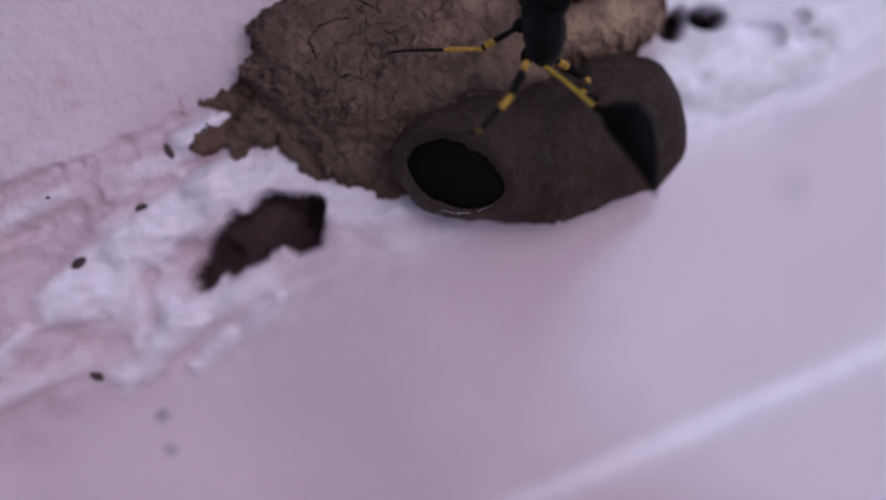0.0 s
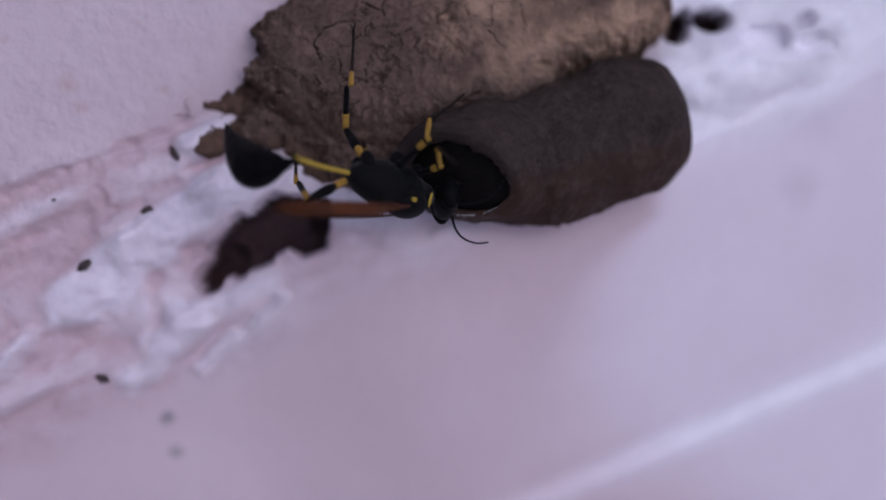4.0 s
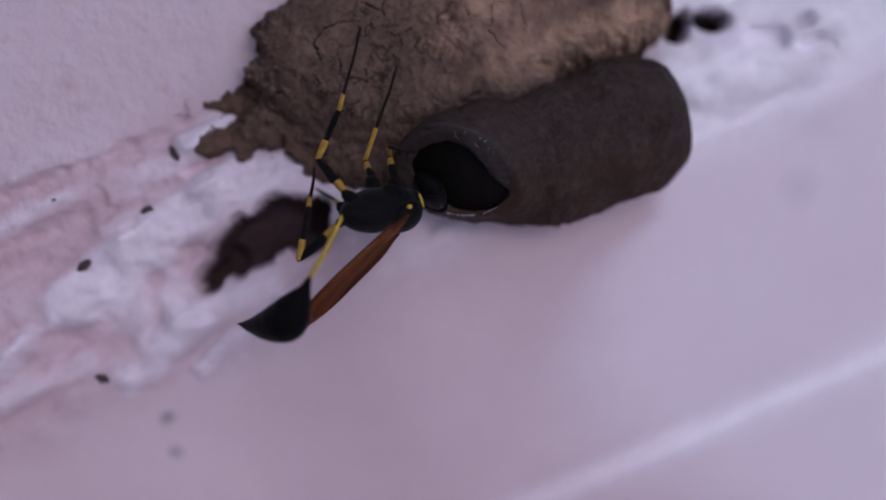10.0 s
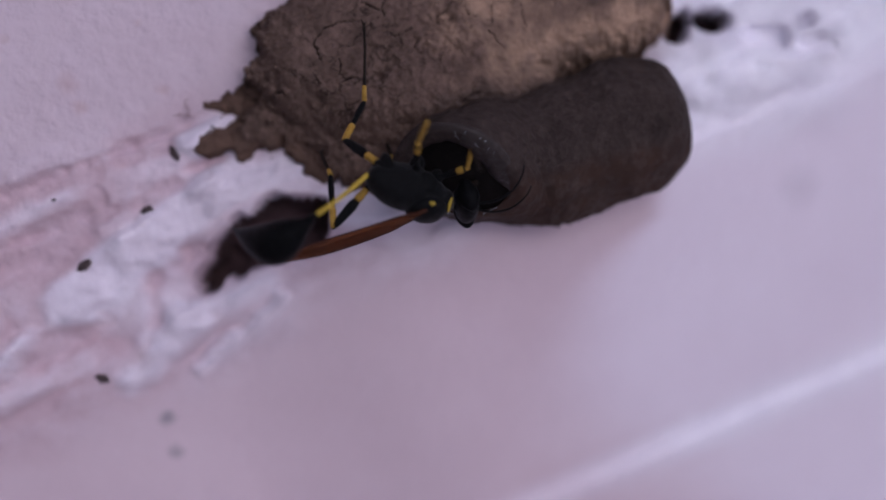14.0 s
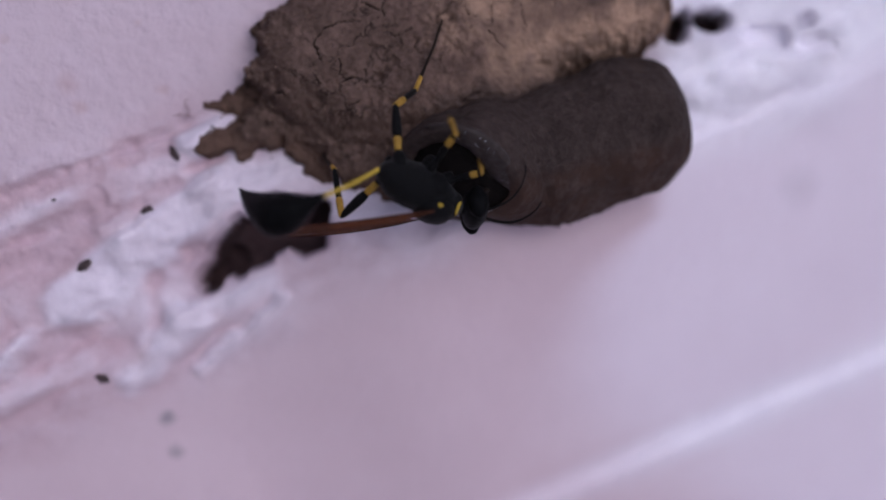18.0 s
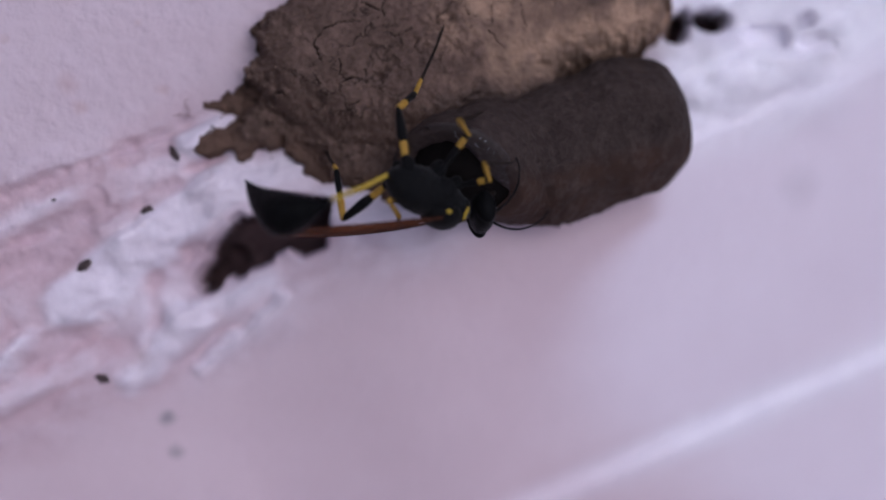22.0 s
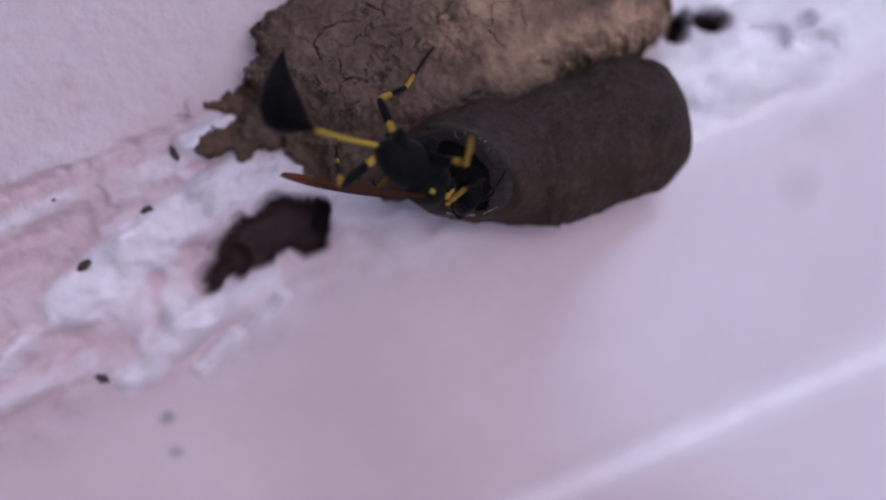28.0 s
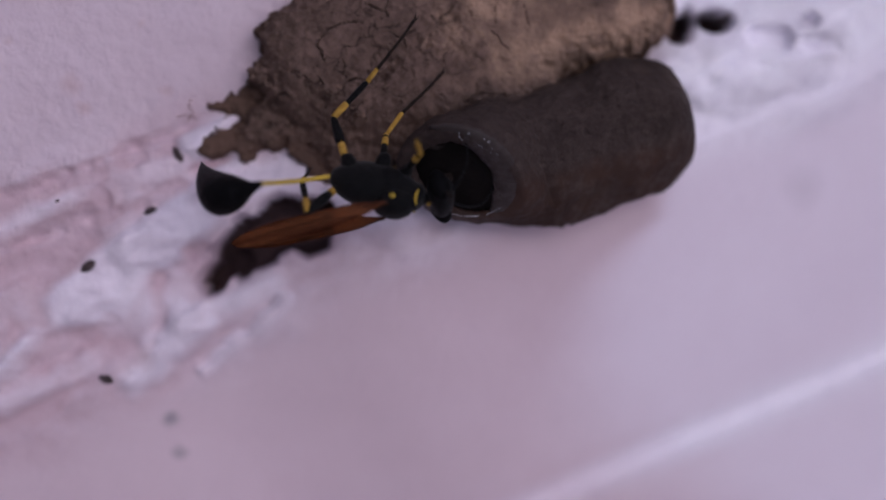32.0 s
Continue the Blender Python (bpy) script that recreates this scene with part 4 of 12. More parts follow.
def motions():
    walk(WASP, [(0, mm(8.19, -9.12, 17.13, 25.4, -78.8, 97)), (0.1, mm(7.49, -8.65, 17.74, -7.9, -68.2, 122.5)),
        (0.2, mm(6.74, -8.5, 18.24, -33.5, -58.9, 138)), (0.3, mm(4.65, -7.41, 18.37, -47.3, -32.5, 131.5)),
        (0.4, mm(2.57, -7.32, 18.12, -75.3, -8.9, 139.4)), (0.6, mm(1.42, -7.18, 16.58, -105.9, 1.5, 139.4)),
        (0.8, mm(-0.7, -7.01, 16.41, -114.8, 1, 138.2)), (0.9, mm(-1.5, -7.14, 15.65, -128.8, 16.5, 140.1)),
        (1, mm(-2.23, -7.87, 14.9, -133.1, 34.7, 150.4)), (1.1, mm(-2.64, -7.56, 14.14, -138.2, 41.6, 138.5)),
        (1.2, mm(-3.02, -7.57, 13.36, -142.3, 50.5, 128.9)), (1.4, mm(-6.12, -7.06, 11.62, -146.6, 44.7, 117.3)),
        (1.6, mm(-8.35, -6.9, 11.24, -146.6, 43.6, 111.2)), (1.7, mm(-8.82, -6.74, 10.4, -155.4, 44.6, 93.2)),
        (1.8, mm(-9.28, -6.87, 9.54, -163.1, 46.1, 74.1)), (1.9, mm(-8.72, -6.78, 7.95, -167.2, 40.4, 63.3)),
        (2, mm(-8.15, -6.84, 6.36, -167.5, 35.3, 52.5)), (2.1, mm(-7.84, -6.97, 6.51, 179, 29, 44.7)),
        (2.2, mm(-7.53, -7.28, 6.66, 166.1, 23.3, 35.4)), (2.25, mm(-7.38, -7.54, 6.73, 160.3, 20.7, 29.8)),
        (2.4, mm(-6.87, -7.57, 7.05, 157.8, 13.5, 27.7)), (2.5, mm(-6.52, -7.68, 7.25, 156.1, 8.9, 25.2)),
        (2.7, mm(-6.31, -7.42, 6.86, 161, 15.8, 30.8)), (2.8, mm(-6.21, -7.36, 6.67, 163.4, 19.5, 32.7)),
        (3, mm(-6.01, -7.02, 6.36, 178.3, 24.8, 41)), (3.5, mm(-5.14, -7.1, 5.38, 166.7, 13.4, 36.2)),
        (5.5, mm(-2.11, -8.68, 4.38, 155.8, 9.5, 25.2)), (6, mm(-1.87, -8.51, 4.55, 158.8, 10.7, 28.3)),
        (6.5, mm(-2.77, -8.14, 4.63, 159.1, 7.8, 25.5)), (7, mm(-3.6, -8, 4.72, 154.2, 3.3, 19.2)), (7.5, mm(-4.61, -7.5, 4.22, 149.5, -5.5, 23.7)),
        (8, mm(-5.4, -7, 3.93, 144.1, -10.8, 28.8)), (9, mm(-5.08, -7.26, 3.03, 145, -11.7, 24.1)), (9.5, mm(-5.01, -6.96, 2.99, 141.3, -13, 29.9)),
        (10, mm(-4.81, -6.57, 3.02, 138.9, -13.3, 37.5)), (10.5, mm(-4.5, -7.16, 3.73, 147, -9.2, 25.6)),
        (11, mm(-4.73, -7.11, 3.04, 144.4, -13.9, 27)), (11.25, mm(-4.59, -7.27, 3.61, 148.5, -9.5, 23.5)),
        (11.5, mm(-4.45, -7.54, 4.19, 152.5, -4.9, 18.5)), (11.75, mm(-3.88, -7.39, 4.41, 153.1, 2, 21.2)),
        (12, mm(-3.31, -7.4, 4.62, 154.4, 9.1, 21.4)), (12.25, mm(-4.23, -7.54, 4.49, 154.1, 4.1, 18.5)),
        (12.5, mm(-5.16, -7.84, 4.35, 154.2, -0.7, 13.3)), (12.75, mm(-4.81, -7.79, 4.04, 150.6, -4.9, 14.4)),
        (13, mm(-4.47, -7.82, 3.72, 147.3, -9.1, 14.3)), (13.25, mm(-4.06, -7.89, 3.96, 150, -2.8, 17)),
        (13.5, mm(-3.65, -8.13, 4.2, 153.7, 3.5, 17.1)), (13.75, mm(-3.16, -8.04, 4.34, 156.2, 8.6, 23.1)),
        (14, mm(-2.69, -8.11, 4.48, 159.2, 13.9, 26.9)), (14.25, mm(-1.94, -8.61, 4.65, 161, 18, 22.7)),
        (14.5, mm(-1.22, -9.21, 4.82, 162.5, 22.2, 16.6)), (16, mm(-3.32, -8.1, 4.98, 156.7, 13.7, 22.6)),
        (16.5, mm(-4.03, -7.78, 5.04, 154.6, 10.9, 23.6)), (17, mm(-4.44, -8, 5.31, 154, 11.3, 19.9)),
        (17.5, mm(-3.25, -8.22, 4.52, 154.6, 4.8, 24.1)), (17.75, mm(-2.59, -8.35, 4.53, 158.3, 12.1, 26.8)),
        (18, mm(-1.95, -8.63, 4.53, 161.9, 19.8, 27.4)), (18.5, mm(-0.83, -8.87, 4.58, 168.9, 27.4, 34.9)),
        (18.75, mm(-0.39, -8.89, 4.8, 177.7, 30.9, 41.4)), (19, mm(0.03, -9, 5.03, -172.8, 34.6, 47.3)),
        (19.5, mm(0.12, -9.02, 5.01, -168.8, 38.8, 50.6)), (20, mm(-0.63, -9.24, 5.81, -175.2, 35.7, 41.3)),
        (20.5, mm(-1.43, -9.13, 5.65, 173, 29.6, 29.4)), (20.75, mm(-2.15, -9.19, 5.7, 165.8, 27.1, 22.5)),
        (21, mm(-2.88, -9.49, 5.74, 159, 24.8, 12)), (21.25, mm(-2.83, -9.31, 5.35, 159.3, 20, 19.5)),
        (21.5, mm(-2.78, -9.31, 4.96, 158.8, 15.5, 23.4)), (22, mm(-1.33, -9.47, 4.09, 164.7, 18.8, 30.1)),
        (22.25, mm(-1.05, -9.27, 4.33, 169.3, 24, 35.6)), (22.5, mm(-0.79, -9.18, 4.57, 174.4, 29.4, 40)),
        (22.75, mm(-0.65, -8.89, 4.68, -174.9, 33.5, 49.9)), (23, mm(-0.53, -8.75, 4.8, -162.8, 37.9, 59.2)),
        (23.5, mm(-0.32, -9.03, 5.2, -164.9, 42.2, 54.1)), (24, mm(-0.56, -8.99, 5.16, -168.2, 39.1, 51.9)),
        (24.25, mm(-1.04, -8.97, 5.29, -177.3, 37.6, 43.7)), (24.5, mm(-1.52, -9.05, 5.41, 174.4, 36.3, 34.3)),
        (24.75, mm(-2.1, -9.16, 5.49, 168, 34.2, 25.3)), (25, mm(-2.71, -9.62, 5.56, 161.5, 32.5, 10.2)),
        (25.25, mm(-2.44, -9.33, 5.12, 162.6, 28.4, 17.4)), (25.5, mm(-2.19, -9.2, 4.68, 162.9, 24.6, 21.1)),
        (26, mm(-2.14, -8.89, 5.03, 169, 26.3, 31.7)), (26.75, mm(-2.1, -8.71, 5.55, -180, 29, 43.6)),
        (27.5, mm(-2.09, -8.71, 6.08, -167.7, 31.9, 53.6)), (27.75, mm(-2.18, -8.96, 6.04, -176.2, 28.1, 43.8)),
        (28, mm(-2.28, -9.39, 5.99, 176.4, 24.6, 32.4)), (28.3, mm(-2.46, -8.98, 6.37, 175.5, 27.1, 29.2)),
        (28.6, mm(-3.13, -8.42, 5.7, 169.6, 21.6, 27.3)), (29, mm(-4.81, -7.53, 4.65, 155.6, 19.2, 29.9)),
        (29.5, mm(-5.47, -7.49, 4.44, 157.2, 22.9, 29.8)), (30, mm(-6.64, -7.18, 4.4, 156.6, 25.4, 35.9)),
        (30.4, mm(-7.05, -7.23, 4.03, 157.5, 26.8, 33.6)), (30.75, mm(-6.46, -7.29, 3.96, 156.7, 27.9, 31.5)),
        (31, mm(-6.19, -7.21, 3.87, 157, 27.7, 32.1)), (31.4, mm(-6.12, -7.47, 3.98, 152.5, 24, 24.6)),
        (31.7, mm(-5.61, -7.68, 4.34, 151.1, 16.2, 18.3)), (31.75, mm(-5.57, -7.76, 4.41, 150.6, 15.3, 16.7)),
        (32, mm(-5.44, -8.6, 4.72, 148.8, 10.9, 1.5))])
    walk(P["head"], [(0, mm(4.2, -0, 0, -0, -0.2, 5.9)), (0.2, mm(4.2, -0, -0, 0, -0.4, 23.9)), (0.3, mm(4.2, 0, 0, 0, -13, 31.1)),
        (0.4, mm(4.2, 0, 0, 0, -17.7, 27.3)), (0.5, mm(4.2, 0, 0, 0, -25.2, 7.7)), (0.6, mm(4.2, 0, -0, -0, -22.9, -12.8)), (0.8, mm(4.2, 0, -0, 0, -23.8, -9.7)),
        (0.9, mm(4.2, 0, 0, 0, -16.7, -16.9)), (1, mm(4.2, 0, 0, 0, -4.4, -16.5)), (1.1, mm(4.2, 0, 0, -0, -12.8, -13.5)), (1.4, mm(4.2, 0, -0, -0, -25, -2.7)),
        (1.6, mm(4.2, 0, 0, 0, -25.8, 13.5)), (1.7, mm(4.2, -0, -0, 0, -17, 30.2)), (1.8, mm(4.2, 0, -0, -0, -0.9, 36.7)), (1.9, mm(4.2, 0, -0, 0, 3.6, 35.1)),
        (2, mm(4.2, -0, 0, 0, 11.5, 30.8)), (2.1, mm(4.2, -0, 0, -0, 5.7, 26.1)), (2.2, mm(4.2, -0, -0, 0, 3.4, 18.8)), (2.25, mm(4.2, -0, -0, -0, 4.4, 14.3)),
        (2.3, mm(4.2, 0, -0, 0, 10.7, 18.5)), (2.4, mm(4.2, -0, 0, 0, 18.6, 23.4)), (2.5, mm(4.2, 0, 0, -0, 22.3, 25)), (2.7, mm(4.2, 0, 0, -0, 8, 21)),
        (2.8, mm(4.2, 0, 0, -0, -1.3, 17.8)), (3, mm(4.2, -0, -0, 0, 0.3, 23.1)), (5.5, mm(4.2, 0, -0, -0, 3.7, 14.9)), (6, mm(4.2, 0, -0, 0, 5.2, 18.2)),
        (6.5, mm(4.2, 0, 0, -0, 18.8, 21.8)), (7, mm(4.2, -0, 0, -0, 25.6, 22.1)), (8, mm(4.2, 0, -0, 0, 16.8, 26.8)), (9, mm(4.2, -0, -0, 0, 15, 22.7)),
        (9.5, mm(4.2, 0, 0, -0, 17.3, 29)), (10, mm(4.2, 0, -0, 0, 15.2, 33.1)), (10.5, mm(4.2, 0, 0, -0, 20.2, 25.5)), (11, mm(4.2, -0, -0, -0, 16.7, 24.8)),
        (11.5, mm(4.2, 0, 0, 0, 20.3, 18.5)), (12, mm(4.2, 0, -0, -0, 25.7, 25.9)), (12.5, mm(4.2, -0, 0, 0, 12.9, 10.4)), (13, mm(4.2, -0, -0, -0, 21.3, 18.3)),
        (13.5, mm(4.2, 0, -0, 0, 21.4, 18.7)), (14, mm(4.2, 0, 0, -0, 17, 24.4)), (14.5, mm(4.2, -0, -0, -0, 13.9, 11.4)), (16.5, mm(4.2, -0, 0, 0, 10.7, 19)),
        (17, mm(4.2, 0, 0, 0, 17.9, 19.7)), (17.5, mm(4.2, 0, 0, 0, 8.2, 18)), (18, mm(4.2, 0, 0, 0, 15.4, 21.9)), (18.5, mm(4.2, -0, -0, 0, 12.9, 25.1)),
        (19, mm(4.2, 0, 0, -0, 5, 26.8)), (19.5, mm(4.2, 0, -0, -0, 7, 27.6)), (20, mm(4.2, 0, -0, 0, 13.2, 23.9)), (20.75, mm(4.2, 0, 0, -0, 16.9, 17.4)),
        (21, mm(4.2, 0, 0, 0, 19.9, 12.3)), (21.25, mm(4.2, 0, 0, -0, 17.4, 17.6)), (21.75, mm(4.2, -0, 0, -0, 16.6, 22.5)), (22, mm(4.2, 0, -0, -0, 17.2, 23.8)),
        (22.5, mm(4.2, 0, 0, 0, 7.4, 24.6)), (23, mm(4.2, 0, 0, -0, 6.3, 31.8)), (23.5, mm(4.2, 0, 0, -0, 7.7, 27.6)), (24, mm(4.2, -0, 0, 0, 3.3, 25.8)),
        (24.5, mm(4.2, 0, 0, 0, 18.7, 24)), (24.75, mm(4.2, 0, 0, -0, 20, 19.8)), (25, mm(4.2, -0, -0, -0, 23.8, 10.9)), (25.25, mm(4.2, -0, -0, 0, 20.2, 15.2)),
        (25.75, mm(4.2, 0, 0, 0, 13.6, 19)), (27, mm(4.2, 0, 0, 0, -4.5, 24.4)), (27.5, mm(4.2, 0, -0, -0, -9.4, 26.5)), (28, mm(4.2, 0, 0, -0, 13.1, 20.9)),
        (28.3, mm(4.2, 0, 0, -0, 10, 17.4)), (28.6, mm(4.2, -0, -0, 0, 7.9, 17.1)), (29, mm(4.2, -0, -0, -0, 12.4, 26.1)), (29.5, mm(4.2, 0, 0, 0, 0.3, 17.7)),
        (30, mm(4.2, -0, -0, 0, 1.1, 24.3)), (30.4, mm(4.2, -0, 0, 0, -12.1, 13.2)), (30.75, mm(4.2, 0, -0, 0, -9, 13.2)), (31, mm(4.2, 0, -0, 0, -10.4, 12.2)),
        (31.4, mm(4.2, 0, -0, -0, -4.1, 11.5)), (31.75, mm(4.2, -0, 0, 0, 8, 13)), (32, mm(4.2, -0, -0, 0, 24.1, 9.3))])
    walk(P["antenna_l"], [(0, mm(5.6, 0.55, 0.36, -0.6, -3.6, 33.5)), (0.1, mm(5.49, 0.76, 0.38, -1, -19.4, 35.7)), (0.2, mm(5.36, 0.95, 0.36, -0.8, -35.8, 43.3)),
        (0.267, mm(5.25, 0.99, 0.51, 0.6, -49.6, -16.6)), (0.3, mm(5.14, 1.03, 0.67, 22, -53.9, -92.3)), (0.4, mm(5.15, 0.94, 0.77, 9.1, -4.3, -125.3)),
        (0.5, mm(5.3, 0.55, 0.93, 15.1, -2.1, -139.4)), (0.6, mm(5.46, 0.12, 0.89, 17.6, -31.2, -164.2)), (0.633, mm(5.45, 0.14, 0.89, -8.9, -28.9, 153.8)),
        (0.7, mm(5.45, 0.16, 0.89, -31.8, -42.8, 111.9)), (0.8, mm(5.44, 0.19, 0.91, -32.1, -40.9, 95.2)), (0.9, mm(5.55, 0.01, 0.75, -24.7, -57.2, 53.1)),
        (1, mm(5.67, -0.02, 0.46, -3.2, -43.4, 9.5)), (1.1, mm(5.59, 0.08, 0.66, -13.6, -45.5, 40.8)), (1.2, mm(5.55, 0.17, 0.73, -16.2, -34.5, 53.3)),
        (1.4, mm(5.38, 0.34, 0.93, -23.5, -41.4, 54)), (1.6, mm(5.23, 0.66, 0.95, -6.5, -52.2, 25.6)), (1.7, mm(5.11, 0.99, 0.76, -7.2, -37.9, 51.7)),
        (1.8, mm(5.12, 1.18, 0.37, -0.8, -18.1, 53.8)), (1.9, mm(5.17, 1.17, 0.26, 0.6, -19, 53.3)), (2, mm(5.28, 1.11, 0.05, 4.2, -16, 52.8)),
        (2.1, mm(5.35, 1.01, 0.2, 2.4, -19.2, 54.5)), (2.2, mm(5.46, 0.85, 0.26, 1.8, -14.4, 57.8)), (2.25, mm(5.53, 0.75, 0.24, 2.8, -7.5, 60.2)),
        (2.3, mm(5.49, 0.85, 0.08, 7.7, 8.1, 67.9)), (2.4, mm(5.4, 0.96, -0.13, 15.2, 31.5, 76.2)), (2.5, mm(5.37, 0.98, -0.23, 19.2, 42.3, 77.3)),
        (2.6, mm(5.41, 0.96, -0.07, 14.4, 37.7, 78.3)), (2.7, mm(5.44, 0.91, 0.14, 6.9, 29.5, 76.3)), (2.8, mm(5.45, 0.82, 0.38, -1.5, 15.9, 70.2)),
        (3, mm(5.38, 0.94, 0.34, -9.8, -3.1, 4.8)), (3.5, mm(5.4, 0.92, 0.33, 0.1, -25.2, 55.7)), (4.25, mm(5.44, 0.86, 0.31, 0.5, 6.8, 61)),
        (4.75, mm(5.47, 0.83, 0.3, 1.2, 21.2, 63.2)), (5.5, mm(5.52, 0.76, 0.26, -43.8, 37.7, -16.4)), (6, mm(5.48, 0.84, 0.22, -37.8, 43.4, -7.2)),
        (6.5, mm(5.43, 0.92, -0.14, -38, 35.9, -7.6)), (7, mm(5.4, 0.92, -0.31, -44.5, 26.8, -19.9)), (7.75, mm(5.36, 1.01, -0.13, -45.5, 15.2, -22.8)),
        (8, mm(5.35, 1.03, -0.08, -43.8, 14.8, -16)), (9, mm(5.42, 0.94, -0.04, -41.2, 25.5, -8.5)), (9.5, mm(5.31, 1.07, -0.1, -42.8, 20.4, -12.8)),
        (10, mm(5.23, 1.15, -0.04, -43, 5.1, -13.5)), (10.5, mm(5.37, 1, -0.17, -43.5, 9.6, -17.2)), (11, mm(5.38, 0.99, -0.08, -42.4, 15.8, -12.6)),
        (11.25, mm(5.42, 0.94, -0.13, -42.7, 27.4, -13.3)), (11.5, mm(5.48, 0.85, -0.17, -45.5, 37.2, -18.5)), (11.75, mm(5.4, 0.94, -0.23, -43.3, 41.8, -15)),
        (12, mm(5.34, 1, -0.31, -42.7, 43, -14.1)), (12.5, mm(5.59, 0.66, 0.02, -48.7, 23.6, -25)), (12.75, mm(5.54, 0.77, -0.1, -49, 17, -25.9)),
        (13, mm(5.48, 0.84, -0.2, -50, 15.3, -29.1)), (13.25, mm(5.46, 0.87, -0.19, -49.2, 21.3, -26.7)), (13.5, mm(5.47, 0.85, -0.2, -49.2, 31.2, -26.6)),
        (13.75, mm(5.43, 0.92, -0.15, -14.6, 28.2, 18.3)), (14, mm(5.39, 0.98, -0.09, 7.5, 6.6, 52.5)), (14.25, mm(5.48, 0.86, -0.06, 12.3, 28.4, 68.9)),
        (14.5, mm(5.58, 0.69, -0.01, 19, 45.7, 99.1)), (15, mm(5.55, 0.74, 0.02, -42, 59.8, 26.5)), (15.5, mm(5.52, 0.8, 0.04, -81.8, 32.3, -25.5)),
        (16.5, mm(5.48, 0.86, 0.07, -71.9, 36.5, -8.2)), (17, mm(5.47, 0.88, -0.11, 20.4, 49.5, 83.4)), (17.25, mm(5.48, 0.86, 0.02, 12.2, 43.5, 72.4)),
        (17.5, mm(5.49, 0.84, 0.14, 5.9, 33.4, 62)), (17.75, mm(5.45, 0.91, 0.05, 7.5, 28.7, 61.7)), (18, mm(5.43, 0.93, -0.05, 8.7, 23, 58.1)),
        (18.5, mm(5.38, 1, 0.02, 7.4, 18.4, 62.4)), (19, mm(5.34, 1.02, 0.22, 2.5, 17.8, 62.8)), (19.5, mm(5.33, 1.04, 0.17, 3.6, 11.2, 63)),
        (20, mm(5.4, 0.97, 0.01, 4.6, -1.8, 46.4)), (20.25, mm(5.43, 0.93, -0.02, 6.1, 10.7, 50.1)), (20.5, mm(5.47, 0.88, -0.05, 8.5, 26.4, 54.6)),
        (20.75, mm(5.5, 0.83, -0.09, 11.2, 36.2, 57.6)), (21, mm(5.56, 0.71, -0.16, 15.3, 43.7, 57.3)), (21.25, mm(5.5, 0.83, -0.1, 11, 35.7, 56)),
        (21.5, mm(5.45, 0.9, -0.07, 8.6, 28.7, 53.7)), (22, mm(5.4, 0.97, -0.1, 13.3, 40.5, 69.2)), (22.25, mm(5.39, 0.99, 0.03, 9.6, 36, 71)),
        (22.5, mm(5.38, 0.98, 0.16, 5.2, 29.1, 69.7)), (22.75, mm(5.3, 1.06, 0.2, 3.5, 21.8, 68.4)), (23, mm(5.25, 1.12, 0.19, 3.2, 17.5, 67)),
        (23.5, mm(5.33, 1.04, 0.15, 4.1, 17.2, 63.7)), (24, mm(5.35, 1, 0.27, 1.6, 21.2, 63.8)), (24.5, mm(5.39, 0.97, -0.13, 9.9, 19, 58.1)),
        (24.75, mm(5.46, 0.88, -0.17, 11.4, 23.8, 56.6)), (25, mm(5.57, 0.67, -0.26, 15.3, 33, 51.6)), (25.25, mm(5.53, 0.77, -0.17, 12.3, 24.9, 54.6)),
        (25.75, mm(5.48, 0.86, -0, 7.5, 12, 55.3)), (26.25, mm(5.43, 0.92, 0.2, 2.6, 3.7, 54.8)), (27, mm(5.33, 0.95, 0.46, -2.8, -1, 55.7)),
        (27.5, mm(5.25, 0.97, 0.58, -5.3, -0.8, 56.9)), (27.75, mm(5.36, 0.97, 0.31, 0.4, 16.5, 62.4)), (28, mm(5.45, 0.91, 0.01, -11, 57, 44.6)),
        (29, mm(5.36, 1.01, 0.03, -30.1, 5.7, 12.1)), (29.5, mm(5.46, 0.82, 0.34, -31.5, 10.9, 2.3)), (30, mm(5.36, 0.96, 0.32, -33.9, 2.4, -18.3)),
        (30.2, mm(5.39, 0.83, 0.48, -18.1, -33.3, -22.4)), (30.4, mm(5.42, 0.7, 0.65, 20, -64.2, -52.1)), (30.7, mm(5.43, 0.69, 0.63, -52.2, -65.3, -33.7)),
        (31, mm(5.45, 0.68, 0.61, -115.2, -58.4, -25.3)), (31.167, mm(5.47, 0.69, 0.53, -74.2, -43.3, -15.9)), (31.333, mm(5.5, 0.69, 0.46, -37.5, -35.2, 2.4)),
        (31.5, mm(5.52, 0.7, 0.38, -1, -37.2, 22.4)), (31.7, mm(5.55, 0.72, 0.22, 0.8, -19.3, 26.8)), (31.75, mm(5.56, 0.72, 0.15, 2.4, -6.9, 33.8)),
        (32, mm(5.58, 0.63, -0.27, 12.6, 53, 56.2))])
